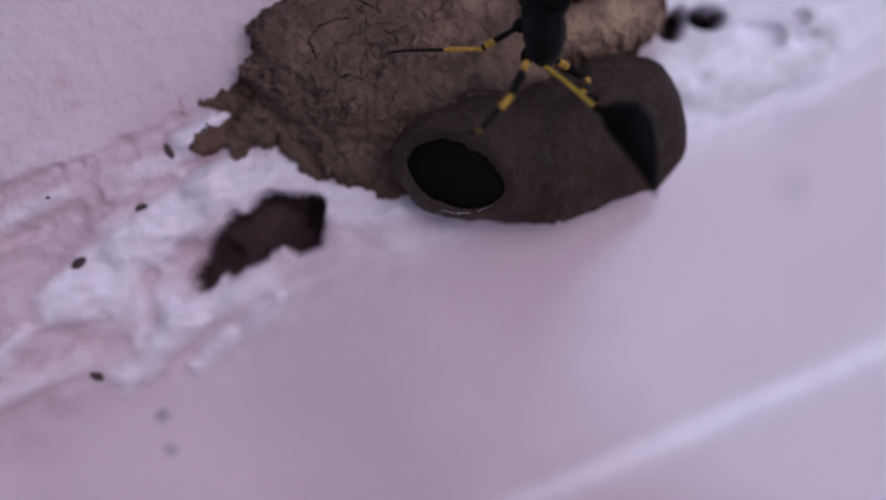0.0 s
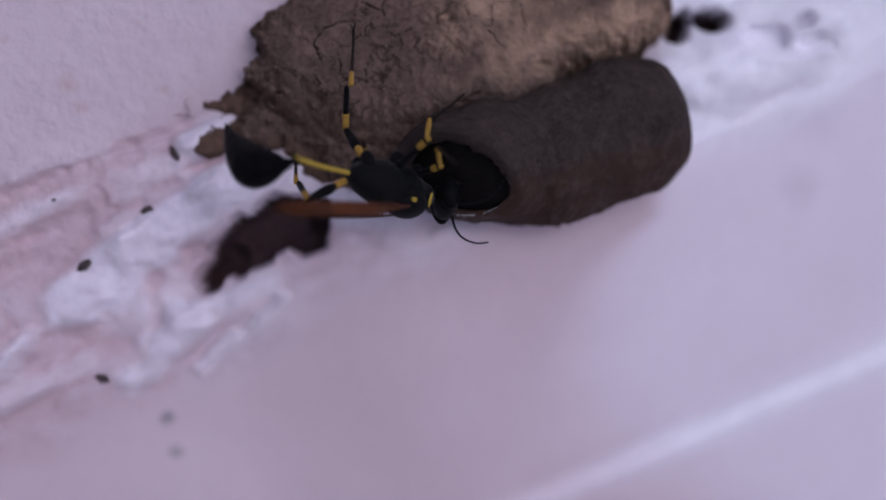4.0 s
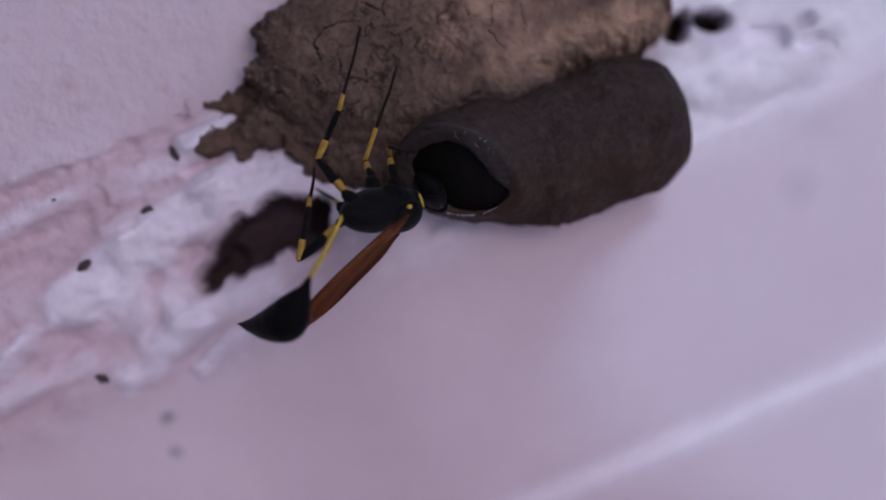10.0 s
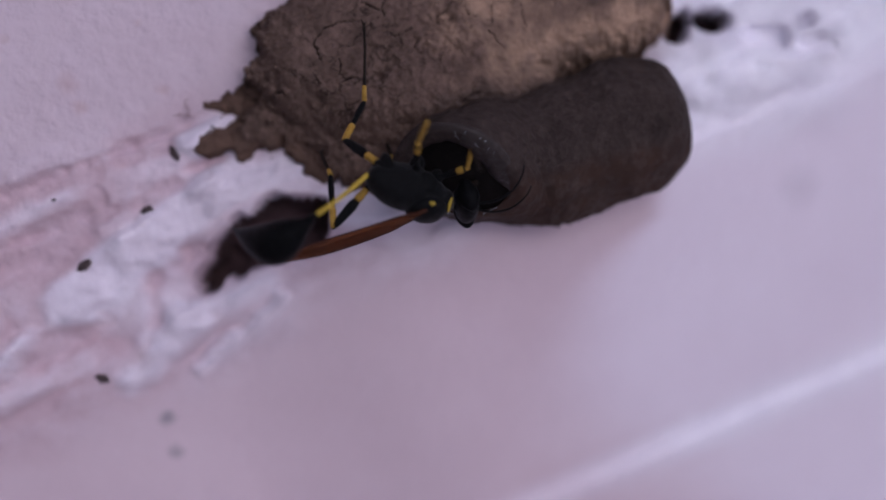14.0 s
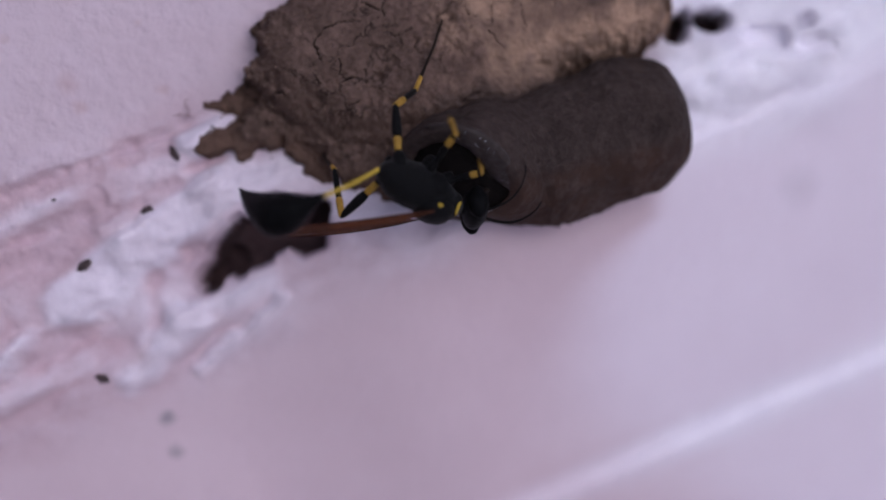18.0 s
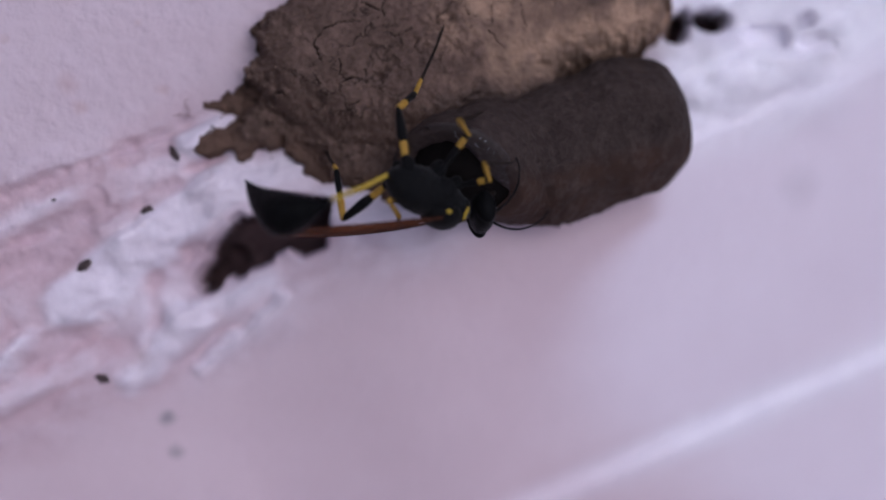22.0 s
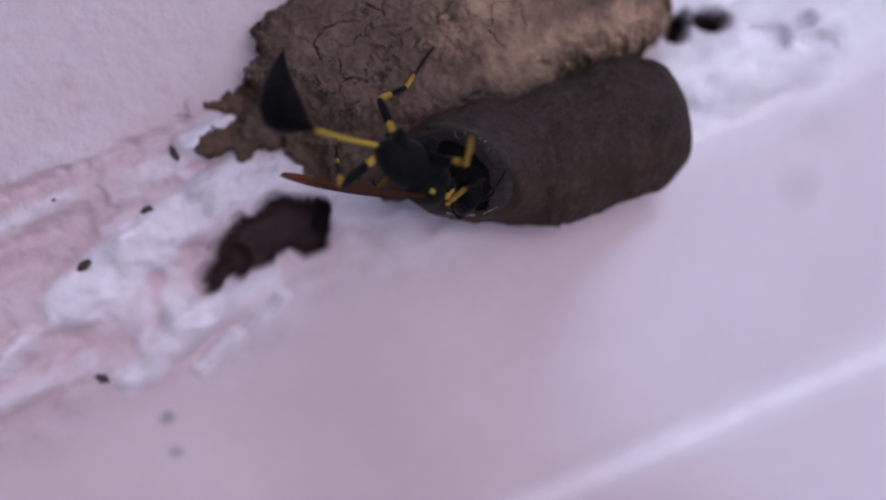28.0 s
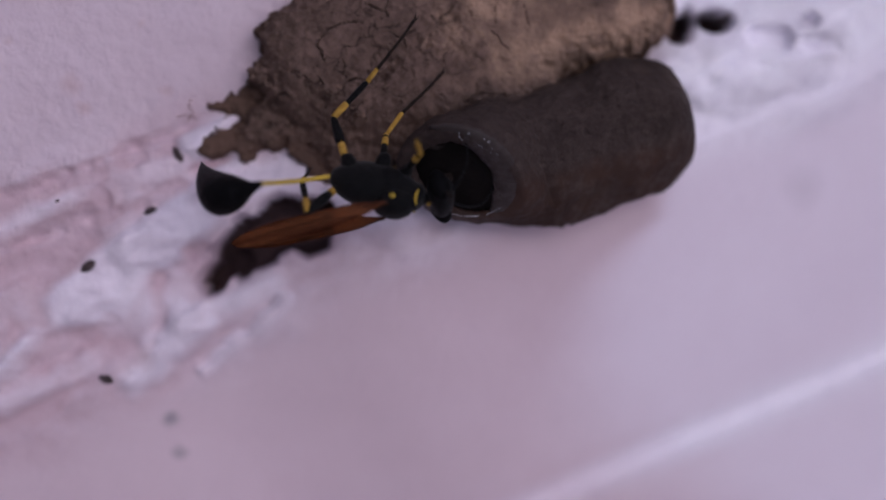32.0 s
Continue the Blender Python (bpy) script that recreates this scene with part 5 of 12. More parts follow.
    walk(P["antenna_r"], [(0, mm(5.68, -0.25, 0.36, -0.6, -26.4, -0.2)), (0.1, mm(5.7, -0.02, 0.38, 0.1, -44.2, -15.1)),
        (0.2, mm(5.69, 0.22, 0.36, 0.6, -57.6, -63.3)), (0.3, mm(5.55, 0.35, 0.67, 10.2, -21.9, -109)), (0.4, mm(5.52, 0.23, 0.77, 7.4, 6.8, -130)),
        (0.5, mm(5.41, -0.24, 0.93, 16.1, 6.1, -134.5)), (0.6, mm(5.28, -0.66, 0.89, 24.8, -22.9, -120.4)), (0.633, mm(5.29, -0.64, 0.89, 42.2, -54.1, -87.5)),
        (0.7, mm(5.29, -0.63, 0.89, -27.9, -81.4, 24.2)), (0.8, mm(5.3, -0.59, 0.91, -28.7, -63.2, 45.1)), (0.9, mm(5.32, -0.76, 0.75, 0.4, -49.1, -20.1)),
        (1, mm(5.45, -0.79, 0.46, 0.8, -21, -33.9)), (1.1, mm(5.41, -0.7, 0.66, -5.2, -45.8, 3.9)), (1.2, mm(5.41, -0.62, 0.73, -15.3, -36.5, 46.9)),
        (1.4, mm(5.35, -0.45, 0.93, -20.9, -44.8, 45.1)), (1.6, mm(5.41, -0.12, 0.95, -1.2, -53.4, 14.6)), (1.7, mm(5.51, 0.3, 0.76, -6.4, -42.2, 48.4)),
        (1.8, mm(5.6, 0.54, 0.37, -0.9, -18.3, 55.5)), (1.9, mm(5.63, 0.52, 0.26, 1.1, -4.1, 61.3)), (2, mm(5.69, 0.42, 0.05, 5.2, 15, 60.7)),
        (2.1, mm(5.7, 0.29, 0.2, 2.4, 0.3, 56.3)), (2.25, mm(5.73, -0.02, 0.24, 2, -23.2, 44.8)), (2.3, mm(5.74, 0.09, 0.08, 4.8, -29.5, 41.8)),
        (2.4, mm(5.72, 0.22, -0.13, 6, -38.1, 35.7)), (2.5, mm(5.71, 0.26, -0.23, 2.9, -43, 29.7)), (2.6, mm(5.73, 0.23, -0.07, 5.6, -46.2, 35)),
        (2.7, mm(5.73, 0.16, 0.14, 3.7, -48.6, 40)), (2.8, mm(5.69, 0.06, 0.38, -1.7, -49.9, 44.1)), (2.9, mm(5.69, 0.13, 0.36, 7.9, -10.4, 26.3)),
        (3, mm(5.69, 0.2, 0.34, 5.5, 29.8, 13.1)), (3.125, mm(5.69, 0.2, 0.34, 13.5, -19.7, 29.4)), (3.25, mm(5.69, 0.2, 0.34, -0.6, -69.1, 55.9)),
        (3.5, mm(5.7, 0.18, 0.33, 1.2, -78.8, 63.4)), (4.25, mm(5.71, 0.11, 0.31, 1.1, -70.2, 53.9)), (4.875, mm(5.71, 0.05, 0.29, 45, -27.9, 1)),
        (5.5, mm(5.72, -0.01, 0.26, 46.1, 21, -15.8)), (5.75, mm(5.73, 0.04, 0.24, 47.7, 26.5, -11.7)), (6, mm(5.73, 0.08, 0.22, 50, 28.5, -6.7)),
        (6.5, mm(5.73, 0.18, -0.14, 49.8, 21.6, -7.4)), (7, mm(5.7, 0.18, -0.31, 46.1, 11.2, -20.3)), (7.5, mm(5.71, 0.25, -0.18, 45.4, -0.6, -27.8)),
        (8, mm(5.71, 0.32, -0.08, 45.3, -0.9, -20.4)), (9, mm(5.73, 0.21, -0.04, 46, 11.7, -13.1)), (9.5, mm(5.7, 0.37, -0.1, 45.2, 4.8, -18.4)),
        (10, mm(5.67, 0.48, -0.04, 45.2, -10.1, -19.3)), (10.25, mm(5.69, 0.39, -0.11, 45.5, -9.2, -20.6)), (10.5, mm(5.71, 0.28, -0.17, 45.5, -4.9, -20.6)),
        (11, mm(5.72, 0.26, -0.08, 45.3, 1.3, -17.1)), (11.25, mm(5.73, 0.2, -0.13, 45.4, 12.4, -16.9)), (11.5, mm(5.73, 0.09, -0.17, 44.2, 22, -20.7)),
        (11.75, mm(5.71, 0.21, -0.23, 46, 26.4, -16.5)), (12, mm(5.69, 0.28, -0.31, 46.9, 27.4, -14.5)), (12.25, mm(5.73, 0.11, -0.15, 45.3, 17.2, -18.5)),
        (12.5, mm(5.74, -0.12, 0.02, 43.7, 8.7, -25.6)), (12.75, mm(5.74, -0, -0.1, 43.5, 2.4, -27.7)), (13, mm(5.73, 0.08, -0.2, 43.4, 0.4, -32.1)),
        (13.25, mm(5.73, 0.12, -0.19, 43.6, 5.3, -28.4)), (13.5, mm(5.73, 0.09, -0.2, 43.9, 14.3, -26.5)), (13.75, mm(5.73, 0.17, -0.15, 29.4, -4.1, 8.2)),
        (14, mm(5.72, 0.25, -0.09, 6.6, -10.2, 47.2)), (14.25, mm(5.74, 0.11, -0.06, 9.5, -1.9, 56.5)), (14.5, mm(5.74, -0.1, -0.01, 12.4, 9.5, 77.6)),
        (15.25, mm(5.74, 0, 0.03, 8.7, 0.2, 60.9)), (16.25, mm(5.74, 0.09, 0.06, 5.2, -10.9, 47.5)), (16.5, mm(5.74, 0.11, 0.07, -0.8, 21.7, -8.9)),
        (17, mm(5.74, 0.13, -0.11, 6.3, -17.3, 38.9)), (17.5, mm(5.74, 0.08, 0.14, 2.9, -31.6, 37.9)), (17.75, mm(5.74, 0.16, 0.05, 4.6, -22.4, 43.5)),
        (18, mm(5.73, 0.19, -0.05, 6.6, -12.2, 46.8)), (18.5, mm(5.72, 0.27, 0.02, 6.3, 6.9, 56.8)), (19, mm(5.7, 0.31, 0.22, 2.8, 25.8, 64.5)),
        (19.25, mm(5.7, 0.32, 0.2, 3.4, 21.9, 65.7)), (19.5, mm(5.7, 0.33, 0.17, 4, 15.7, 66.3)), (20, mm(5.73, 0.24, 0.01, 5.3, 0.6, 49.5)),
        (20.25, mm(5.73, 0.19, -0.02, 6.1, -0.3, 49.3)), (20.75, mm(5.74, 0.06, -0.09, 8.4, 4.9, 48.9)), (21, mm(5.73, -0.07, -0.16, 10.4, 12.1, 46)),
        (21.25, mm(5.74, 0.07, -0.1, 7.3, -4.1, 43.2)), (21.5, mm(5.74, 0.15, -0.07, 5.6, -18, 39.5)), (22, mm(5.72, 0.24, -0.1, 9.3, -20, 52.3)),
        (22.5, mm(5.71, 0.25, 0.16, 3.6, -0.8, 57.7)), (23, mm(5.67, 0.44, 0.19, 3.4, 20.4, 68.6)), (23.5, mm(5.7, 0.33, 0.15, 4.7, 22.4, 67.5)),
        (24, mm(5.7, 0.28, 0.27, 1.8, 24.5, 65.3)), (24.5, mm(5.72, 0.24, -0.13, 8.4, 8.3, 52.6)), (24.75, mm(5.73, 0.13, -0.17, 8.5, 3.6, 46)),
        (25, mm(5.72, -0.12, -0.26, 9.5, 2, 34.9)), (25.25, mm(5.73, 0, -0.17, 9.1, -5.9, 41.6)), (25.5, mm(5.74, 0.05, -0.11, 9.3, -12.4, 46.5)),
        (26.25, mm(5.72, 0.17, 0.2, 2.5, -11, 52.2)), (27.5, mm(5.61, 0.25, 0.58, -5.6, 0, 59.5)), (27.75, mm(5.69, 0.25, 0.31, 0.2, -13.3, 55)),
        (27.875, mm(5.72, 0.21, 0.16, -1.4, 20.1, 30.3)), (28, mm(5.74, 0.16, 0.01, -23.7, 48.3, -7.3)), (29, mm(5.72, 0.3, 0.03, -22.9, 41.8, -6.2)),
        (29.5, mm(5.7, 0.06, 0.34, -24.5, 33.8, -8.8)), (30, mm(5.69, 0.24, 0.32, -17.2, 25.1, 6)), (30.4, mm(5.6, -0.08, 0.65, -6.9, -13.6, 45.2)),
        (30.6, mm(5.61, -0.09, 0.64, -40.5, -2, 14.4)), (30.8, mm(5.61, -0.09, 0.62, -75.1, -10, -17.5)), (31, mm(5.62, -0.1, 0.61, -74.9, 8.5, -35.9)),
        (31.167, mm(5.64, -0.09, 0.53, -69.6, -22.2, -19.3)), (31.333, mm(5.67, -0.09, 0.46, -34.8, -24.4, 5.7)), (31.5, mm(5.69, -0.08, 0.38, -1.1, -39.2, 26.5)),
        (31.7, mm(5.73, -0.06, 0.22, 0.4, -26.1, 22.9)), (31.75, mm(5.74, -0.06, 0.15, 0.9, -25.1, 22.6)), (32, mm(5.71, -0.16, -0.27, 4.2, 18.5, -26.7))])
    walk(P["petiole"], [(0, mm(-3.5, -0, -0.35, -0, 43.6, 14.4)), (0.1, mm(-3.5, 0, -0.35, -0, 20.9, 9.4)),
        (0.2, mm(-3.5, -0, -0.35, 0, -40.5, 28.2)), (0.3, mm(-3.5, 0, -0.35, -0, -66.1, 34.5)), (0.4, mm(-3.5, -0, -0.35, -0, -68.1, -16)),
        (0.5, mm(-3.5, 0, -0.35, -0, -75.3, -4.9)), (0.6, mm(-3.5, 0, -0.35, 0, -70.8, 4.7)), (0.8, mm(-3.5, 0, -0.35, 0, -78, 19.8)),
        (0.9, mm(-3.5, 0, -0.35, -0, -72.5, -41)), (1, mm(-3.5, 0, -0.35, 0, -58.6, -40.8)), (1.067, mm(-3.5, 0, -0.35, -10.7, -9.9, -15.9)),
        (1.1, mm(-3.5, 0, -0.35, 0, 38.5, 5.4)), (1.2, mm(-3.5, 0, -0.35, 0, 42.7, 4)), (1.4, mm(-3.5, 0, -0.35, -0, 25.5, 0.2)),
        (1.6, mm(-3.5, 0, -0.35, 0, 21.4, -5.1)), (1.8, mm(-3.5, 0, -0.35, -0, 20.6, -24.1)), (2, mm(-3.5, 0, -0.35, 0, 19.8, -20.2)),
        (2.2, mm(-3.5, 0, -0.35, 0, 22.3, -6.1)), (2.25, mm(-3.5, 0, -0.35, -0, 21.5, -2.4)), (2.5, mm(-3.5, 0, -0.35, 0, 16.4, -12.6)),
        (2.8, mm(-3.5, 0, -0.35, -0, 16.5, -13.6)), (3, mm(-3.5, -0, -0.35, 0, 13.1, -14.3)), (3.5, mm(-3.5, -0, -0.35, 0, 0.4, -13.9)),
        (4.25, mm(-3.5, 0, -0.35, -0, 18.8, -23.7)), (5.25, mm(-3.5, -0, -0.35, 0, 42.3, -28.6)), (5.5, mm(-3.5, 0, -0.35, -0, 48.3, -28.3)),
        (5.75, mm(-3.5, 0, -0.35, 0, 48.5, -14.2)), (6, mm(-3.5, 0, -0.35, -0, 47.6, 2.9)), (7, mm(-3.5, 0, -0.35, -0, 54.1, -19.4)),
        (7.5, mm(-3.5, 0, -0.35, 0, 49.5, -6)), (8, mm(-3.5, 0, -0.35, -0, 44.2, 1.2)), (9, mm(-3.5, -0, -0.35, 0, 48.2, -16.6)),
        (9.75, mm(-3.5, -0, -0.35, -0, 39.5, 8.4)), (10, mm(-3.5, 0, -0.35, 0, 36.8, 15.6)), (10.5, mm(-3.5, 0, -0.35, 0, 37, -6.9)),
        (11, mm(-3.5, 0, -0.35, 0, 42.6, -5.7)), (11.5, mm(-3.5, -0, -0.35, -0, 45.1, -0.9)), (12, mm(-3.5, 0, -0.35, -0, 51.3, -4.8)),
        (12.5, mm(-3.5, 0, -0.35, 0, 38.2, -14.8)), (12.75, mm(-3.5, 0, -0.35, 0, 48.4, -17.6)), (13, mm(-3.5, 0, -0.35, -0, 59.1, -12.8)),
        (13.25, mm(-3.5, 0, -0.35, 0, 53.1, -15.9)), (13.5, mm(-3.5, 0, -0.35, 0, 48.5, -16.8)), (13.75, mm(-3.5, 0, -0.35, -0, 48.1, -9.3)),
        (14, mm(-3.5, 0, -0.35, -0, 49.3, -4)), (14.5, mm(-3.5, -0, -0.35, -0, 45.4, -24.8)), (15.75, mm(-3.5, 0, -0.35, 0, 40.7, -14.3)),
        (16.5, mm(-3.5, -0, -0.35, -0, 37.7, -10.9)), (17, mm(-3.5, 0, -0.35, 0, 44.5, -7.3)), (17.5, mm(-3.5, 0, -0.35, 0, 38.8, -0.5)),
        (18, mm(-3.5, 0, -0.35, 0, 45.3, -9)), (18.5, mm(-3.5, -0, -0.35, 0, 43.7, -2.6)), (19, mm(-3.5, -0, -0.35, 0, 45.5, -3.7)),
        (19.5, mm(-3.5, 0, -0.35, 0, 42.8, -2.7)), (20, mm(-3.5, 0, -0.35, 0, 39.4, -9)), (20.5, mm(-3.5, 0, -0.35, 0, 38, -7.3)),
        (20.75, mm(-3.5, 0, -0.35, -0, 44, -15.7)), (21, mm(-3.5, 0, -0.35, 0, 52.1, -28)), (21.25, mm(-3.5, 0, -0.35, -0, 48.7, -18.9)),
        (21.75, mm(-3.5, 0, -0.35, 0, 43.7, -12.1)), (22.5, mm(-3.5, 0, -0.35, 0, 38.4, -2.4)), (22.75, mm(-3.5, 0, -0.35, -0, 40.9, 2.1)),
        (23, mm(-3.5, -0, -0.35, -0, 45.4, 3.6)), (23.5, mm(-3.5, -0, -0.35, -0, 44.6, -4.8)), (24, mm(-3.5, -0, -0.35, 0, 44.4, 1.8)),
        (24.25, mm(-3.5, 0, -0.35, 0, 43, 2)), (24.5, mm(-3.5, 0, -0.35, 0, 42.6, -0)), (24.75, mm(-3.5, 0, -0.35, -0, 44.3, -8.5)),
        (25, mm(-3.5, -0, -0.35, -0, 47.9, -25.4)), (25.25, mm(-3.5, 0, -0.35, 0, 47.3, -19)), (25.5, mm(-3.5, 0, -0.35, -0, 47.3, -16.3)),
        (26.25, mm(-3.5, 0, -0.35, 0, 38.7, -9.3)), (27.5, mm(-3.5, 0, -0.35, 0, 30.1, -1.6)), (27.75, mm(-3.5, 0, -0.35, 0, 23.3, -5.3)),
        (28, mm(-3.5, 0, -0.35, -0, 18, -12.3)), (28.6, mm(-3.5, -0, -0.35, 0, 19.3, -26.6)), (28.75, mm(-3.5, -0, -0.35, -0, 22.1, -18.1)),
        (29, mm(-3.5, 0, -0.35, -0, 22, -1.5)), (29.5, mm(-3.5, -0, -0.35, 0, 23.7, -1.8)), (30, mm(-3.5, -0, -0.35, 0, 25.6, 5.6)),
        (30.4, mm(-3.5, -0, -0.35, 0, 23.6, 1.6)), (30.75, mm(-3.5, 0, -0.35, 0, 30, -9.4)), (31, mm(-3.5, -0, -0.35, 0, 33.4, -15.1)),
        (31.25, mm(-3.5, -0, -0.35, -0, 29.6, -5.6)), (31.4, mm(-3.5, -0, -0.35, -0, 25.8, 1.4)), (31.75, mm(-3.5, -0, -0.35, 0, 26, -9)),
        (32, mm(-3.5, -0, -0.35, 0, 32.5, -24.8))])
    walk(P["gaster"], [(0, mm(-7.71, -1.08, 3.79, 0, 30, 12.8)), (0.1, mm(-9.03, -0.91, 1.79, -0, 23.5, -4.9)),
        (0.2, mm(-7.52, -2.16, -4.25, -0, 21.1, -19.6)), (0.3, mm(-5.5, -1.38, -5.84, -0, 7.8, -20)), (0.4, mm(-5.65, 0.62, -5.92, 0, 13.6, -33.1)),
        (0.5, mm(-5.02, 0.13, -6.15, -0, 19.7, -20.9)), (0.6, mm(-5.47, -0.16, -6.02, -0, 19.1, -9.1)), (0.8, mm(-4.68, -0.42, -6.22, 0, 18.8, 5.2)),
        (0.9, mm(-4.86, 1.18, -6.07, -0, 25.7, 1.6)), (1, mm(-5.87, 2.04, -5.47, 0, 41.9, 2.4)), (1.1, mm(-8.17, -0.44, 3.39, 0, 42, 7.8)),
        (1.2, mm(-7.9, -0.31, 3.72, 0, 39.8, 9.2)), (1.3, mm(-8.49, -0.15, 2.98, 0, 30, 6)), (1.4, mm(-8.92, -0.02, 2.23, 0, 20.6, 4.1)),
        (1.6, mm(-9.06, 0.49, 1.84, 0, 19.6, -2.5)), (1.7, mm(-8.96, 1.32, 1.77, 0, 17.5, -10.6)), (1.8, mm(-8.63, 2.29, 1.76, -0, 16.1, -20.3)),
        (1.9, mm(-8.71, 2.07, 1.78, 0, 8.2, -19.1)), (1.933, mm(-8.76, 2.01, 1.73, 7.5, -10.3, 22.2)), (2, mm(-8.8, 1.95, 1.68, -0, -29, 66.3)),
        (2.1, mm(-8.91, 1.28, 1.9, 0, -34.9, 70.8)), (2.2, mm(-9.02, 0.59, 1.93, 0, -38.3, 69.5)), (2.25, mm(-9.08, 0.23, 1.85, -0, -38.6, 66)),
        (2.4, mm(-9.16, 0.79, 1.49, 0, -37.2, 58.3)), (2.5, mm(-9.12, 1.26, 1.34, 0, -36.3, 50.6)), (2.7, mm(-9.11, 1.3, 1.34, -0, -38.3, 54.5)),
        (2.8, mm(-9.09, 1.36, 1.36, -0, -38.7, 54.1)), (3, mm(-9.16, 1.44, 1, 0, -33, 56.8)), (3.25, mm(-9.31, 1.34, 0.33, -0, -37.3, 58.3)),
        (3.5, mm(-9.32, 1.44, -0.31, 0, -41.1, 57.7)), (3.75, mm(-9.17, 1.84, 0.35, 0, -37.6, 61.7)), (4, mm(-8.95, 2.11, 0.98, -0, -33.7, 64.4)),
        (4.25, mm(-8.7, 2.28, 1.58, 0, -29.7, 66.1)), (4.5, mm(-8.41, 2.36, 2.16, 0, -25.5, 67)), (5, mm(-7.76, 2.28, 3.21, 0, -16.6, 66.8)),
        (5.5, mm(-7.01, 1.89, 4.13, 0, -6.5, 64.5)), (5.75, mm(-7.36, 0.98, 4.14, 0, -4.8, 64.3)), (6, mm(-7.54, -0.2, 4.08, -0, -3.1, 63.7)),
        (6.5, mm(-7.31, 0.59, 4.24, -0, -1.7, 64.4)), (6.75, mm(-7.11, 0.88, 4.36, -0, -0.6, 62.1)), (7, mm(-6.82, 1.17, 4.51, 0, 1.2, 59)),
        (7.5, mm(-7.38, 0.41, 4.21, -0, -8.6, 56.7)), (8, mm(-7.8, -0.09, 3.83, 0, -9.6, 64)), (9, mm(-7.33, 1.14, 4.13, 0, -14.8, 57.4)),
        (9.5, mm(-7.95, -0.06, 3.67, -0, -16.2, 60.3)), (9.75, mm(-8.08, -0.67, 3.47, 0, -16, 65.7)), (10, mm(-8.13, -1.29, 3.25, -0, -15.5, 70.4)),
        (10.25, mm(-8.26, -0.33, 3.29, 0, -14.2, 66)), (10.5, mm(-8.26, 0.58, 3.26, -0, -12.5, 59.9)), (11, mm(-7.89, 0.44, 3.71, 0, -15.7, 60.3)),
        (11.5, mm(-7.73, 0.06, 3.9, -0, -9.2, 56.7)), (11.75, mm(-7.53, 0.12, 4.09, 0, -7.1, 60)), (12, mm(-7.24, 0.31, 4.33, -0, -4, 61.1)),
        (12.25, mm(-7.75, 0.66, 3.83, 0, -5.7, 56.6)), (12.5, mm(-8.06, 1.2, 3.36, 0, -6.7, 49.8)), (12.75, mm(-7.29, 1.2, 4.14, 0, -6.8, 51.2)),
        (13, mm(-6.5, 0.68, 4.8, -0, -5.8, 50.1)), (13.25, mm(-6.96, 0.99, 4.45, 0, -6.1, 57.2)), (13.5, mm(-7.31, 1.15, 4.14, -0, -5, 61)),
        (13.75, mm(-7.46, 0.65, 4.11, -0, -5.6, 64.4)), (14, mm(-7.4, 0.27, 4.2, 0, -4.9, 65.1)), (14.25, mm(-7.42, 1, 4.08, 0, -2.3, 61.9)),
        (14.5, mm(-7.32, 1.76, 3.92, 0, 1.4, 56.9)), (15.5, mm(-7.81, 1.22, 3.64, -0, -8.4, 57.7)), (16.5, mm(-8.16, 0.9, 3.32, 0, -17.4, 56.8)),
        (17, mm(-7.74, 0.54, 3.86, 0, -13.5, 51.7)), (17.25, mm(-7.98, 0.27, 3.63, 0, -10.8, 60.2)), (17.5, mm(-8.17, 0.04, 3.41, 0, -6.3, 66.4)),
        (17.75, mm(-7.96, 0.29, 3.66, 0, -9.7, 66.9)), (18, mm(-7.66, 0.66, 3.92, 0, -10.9, 62.7)), (18.5, mm(-7.83, 0.2, 3.8, 0, -11.9, 74.5)),
        (18.75, mm(-7.8, 0.18, 3.83, 0, -12.4, 75.4)), (19, mm(-7.7, 0.27, 3.93, -0, -11.2, 73.5)), (19.5, mm(-7.9, 0.21, 3.73, -0, -15, 77.4)),
        (20, mm(-8.08, 0.72, 3.46, 0, -15.4, 67.1)), (20.25, mm(-8.15, 0.62, 3.39, 0, -14.3, 65.6)), (20.5, mm(-8.19, 0.6, 3.34, -0, -12.2, 62.1)),
        (20.75, mm(-7.66, 1.17, 3.82, 0, -10.9, 55.6)), (21, mm(-6.76, 1.73, 4.38, 0, -6.4, 45.4)), (21.25, mm(-7.25, 1.28, 4.16, 0, -7.9, 55.2)),
        (21.5, mm(-7.54, 1.06, 3.96, 0, -6.6, 61.3)), (22, mm(-7.89, 0.78, 3.67, -0, -14.7, 61.3)), (22.25, mm(-8.09, 0.5, 3.48, -0, -14, 71.6)),
        (22.5, mm(-8.2, 0.2, 3.38, 0, -13.4, 79.5)), (22.75, mm(-8.03, -0.17, 3.58, -0, -15.4, 83.2)), (23, mm(-7.7, -0.27, 3.92, -0, -15.2, 82.5)),
        (23.5, mm(-7.76, 0.36, 3.86, -0, -13.9, 74.7)), (24, mm(-7.78, -0.13, 3.85, -0, -16, 73.2)), (24.25, mm(-7.88, -0.16, 3.74, 0, -16.6, 69.5)),
        (24.5, mm(-7.92, 0, 3.71, 0, -15.5, 63.8)), (24.75, mm(-7.75, 0.63, 3.84, -0, -15.9, 54)), (25, mm(-7.14, 1.73, 4.1, 0, -12.4, 39.2)),
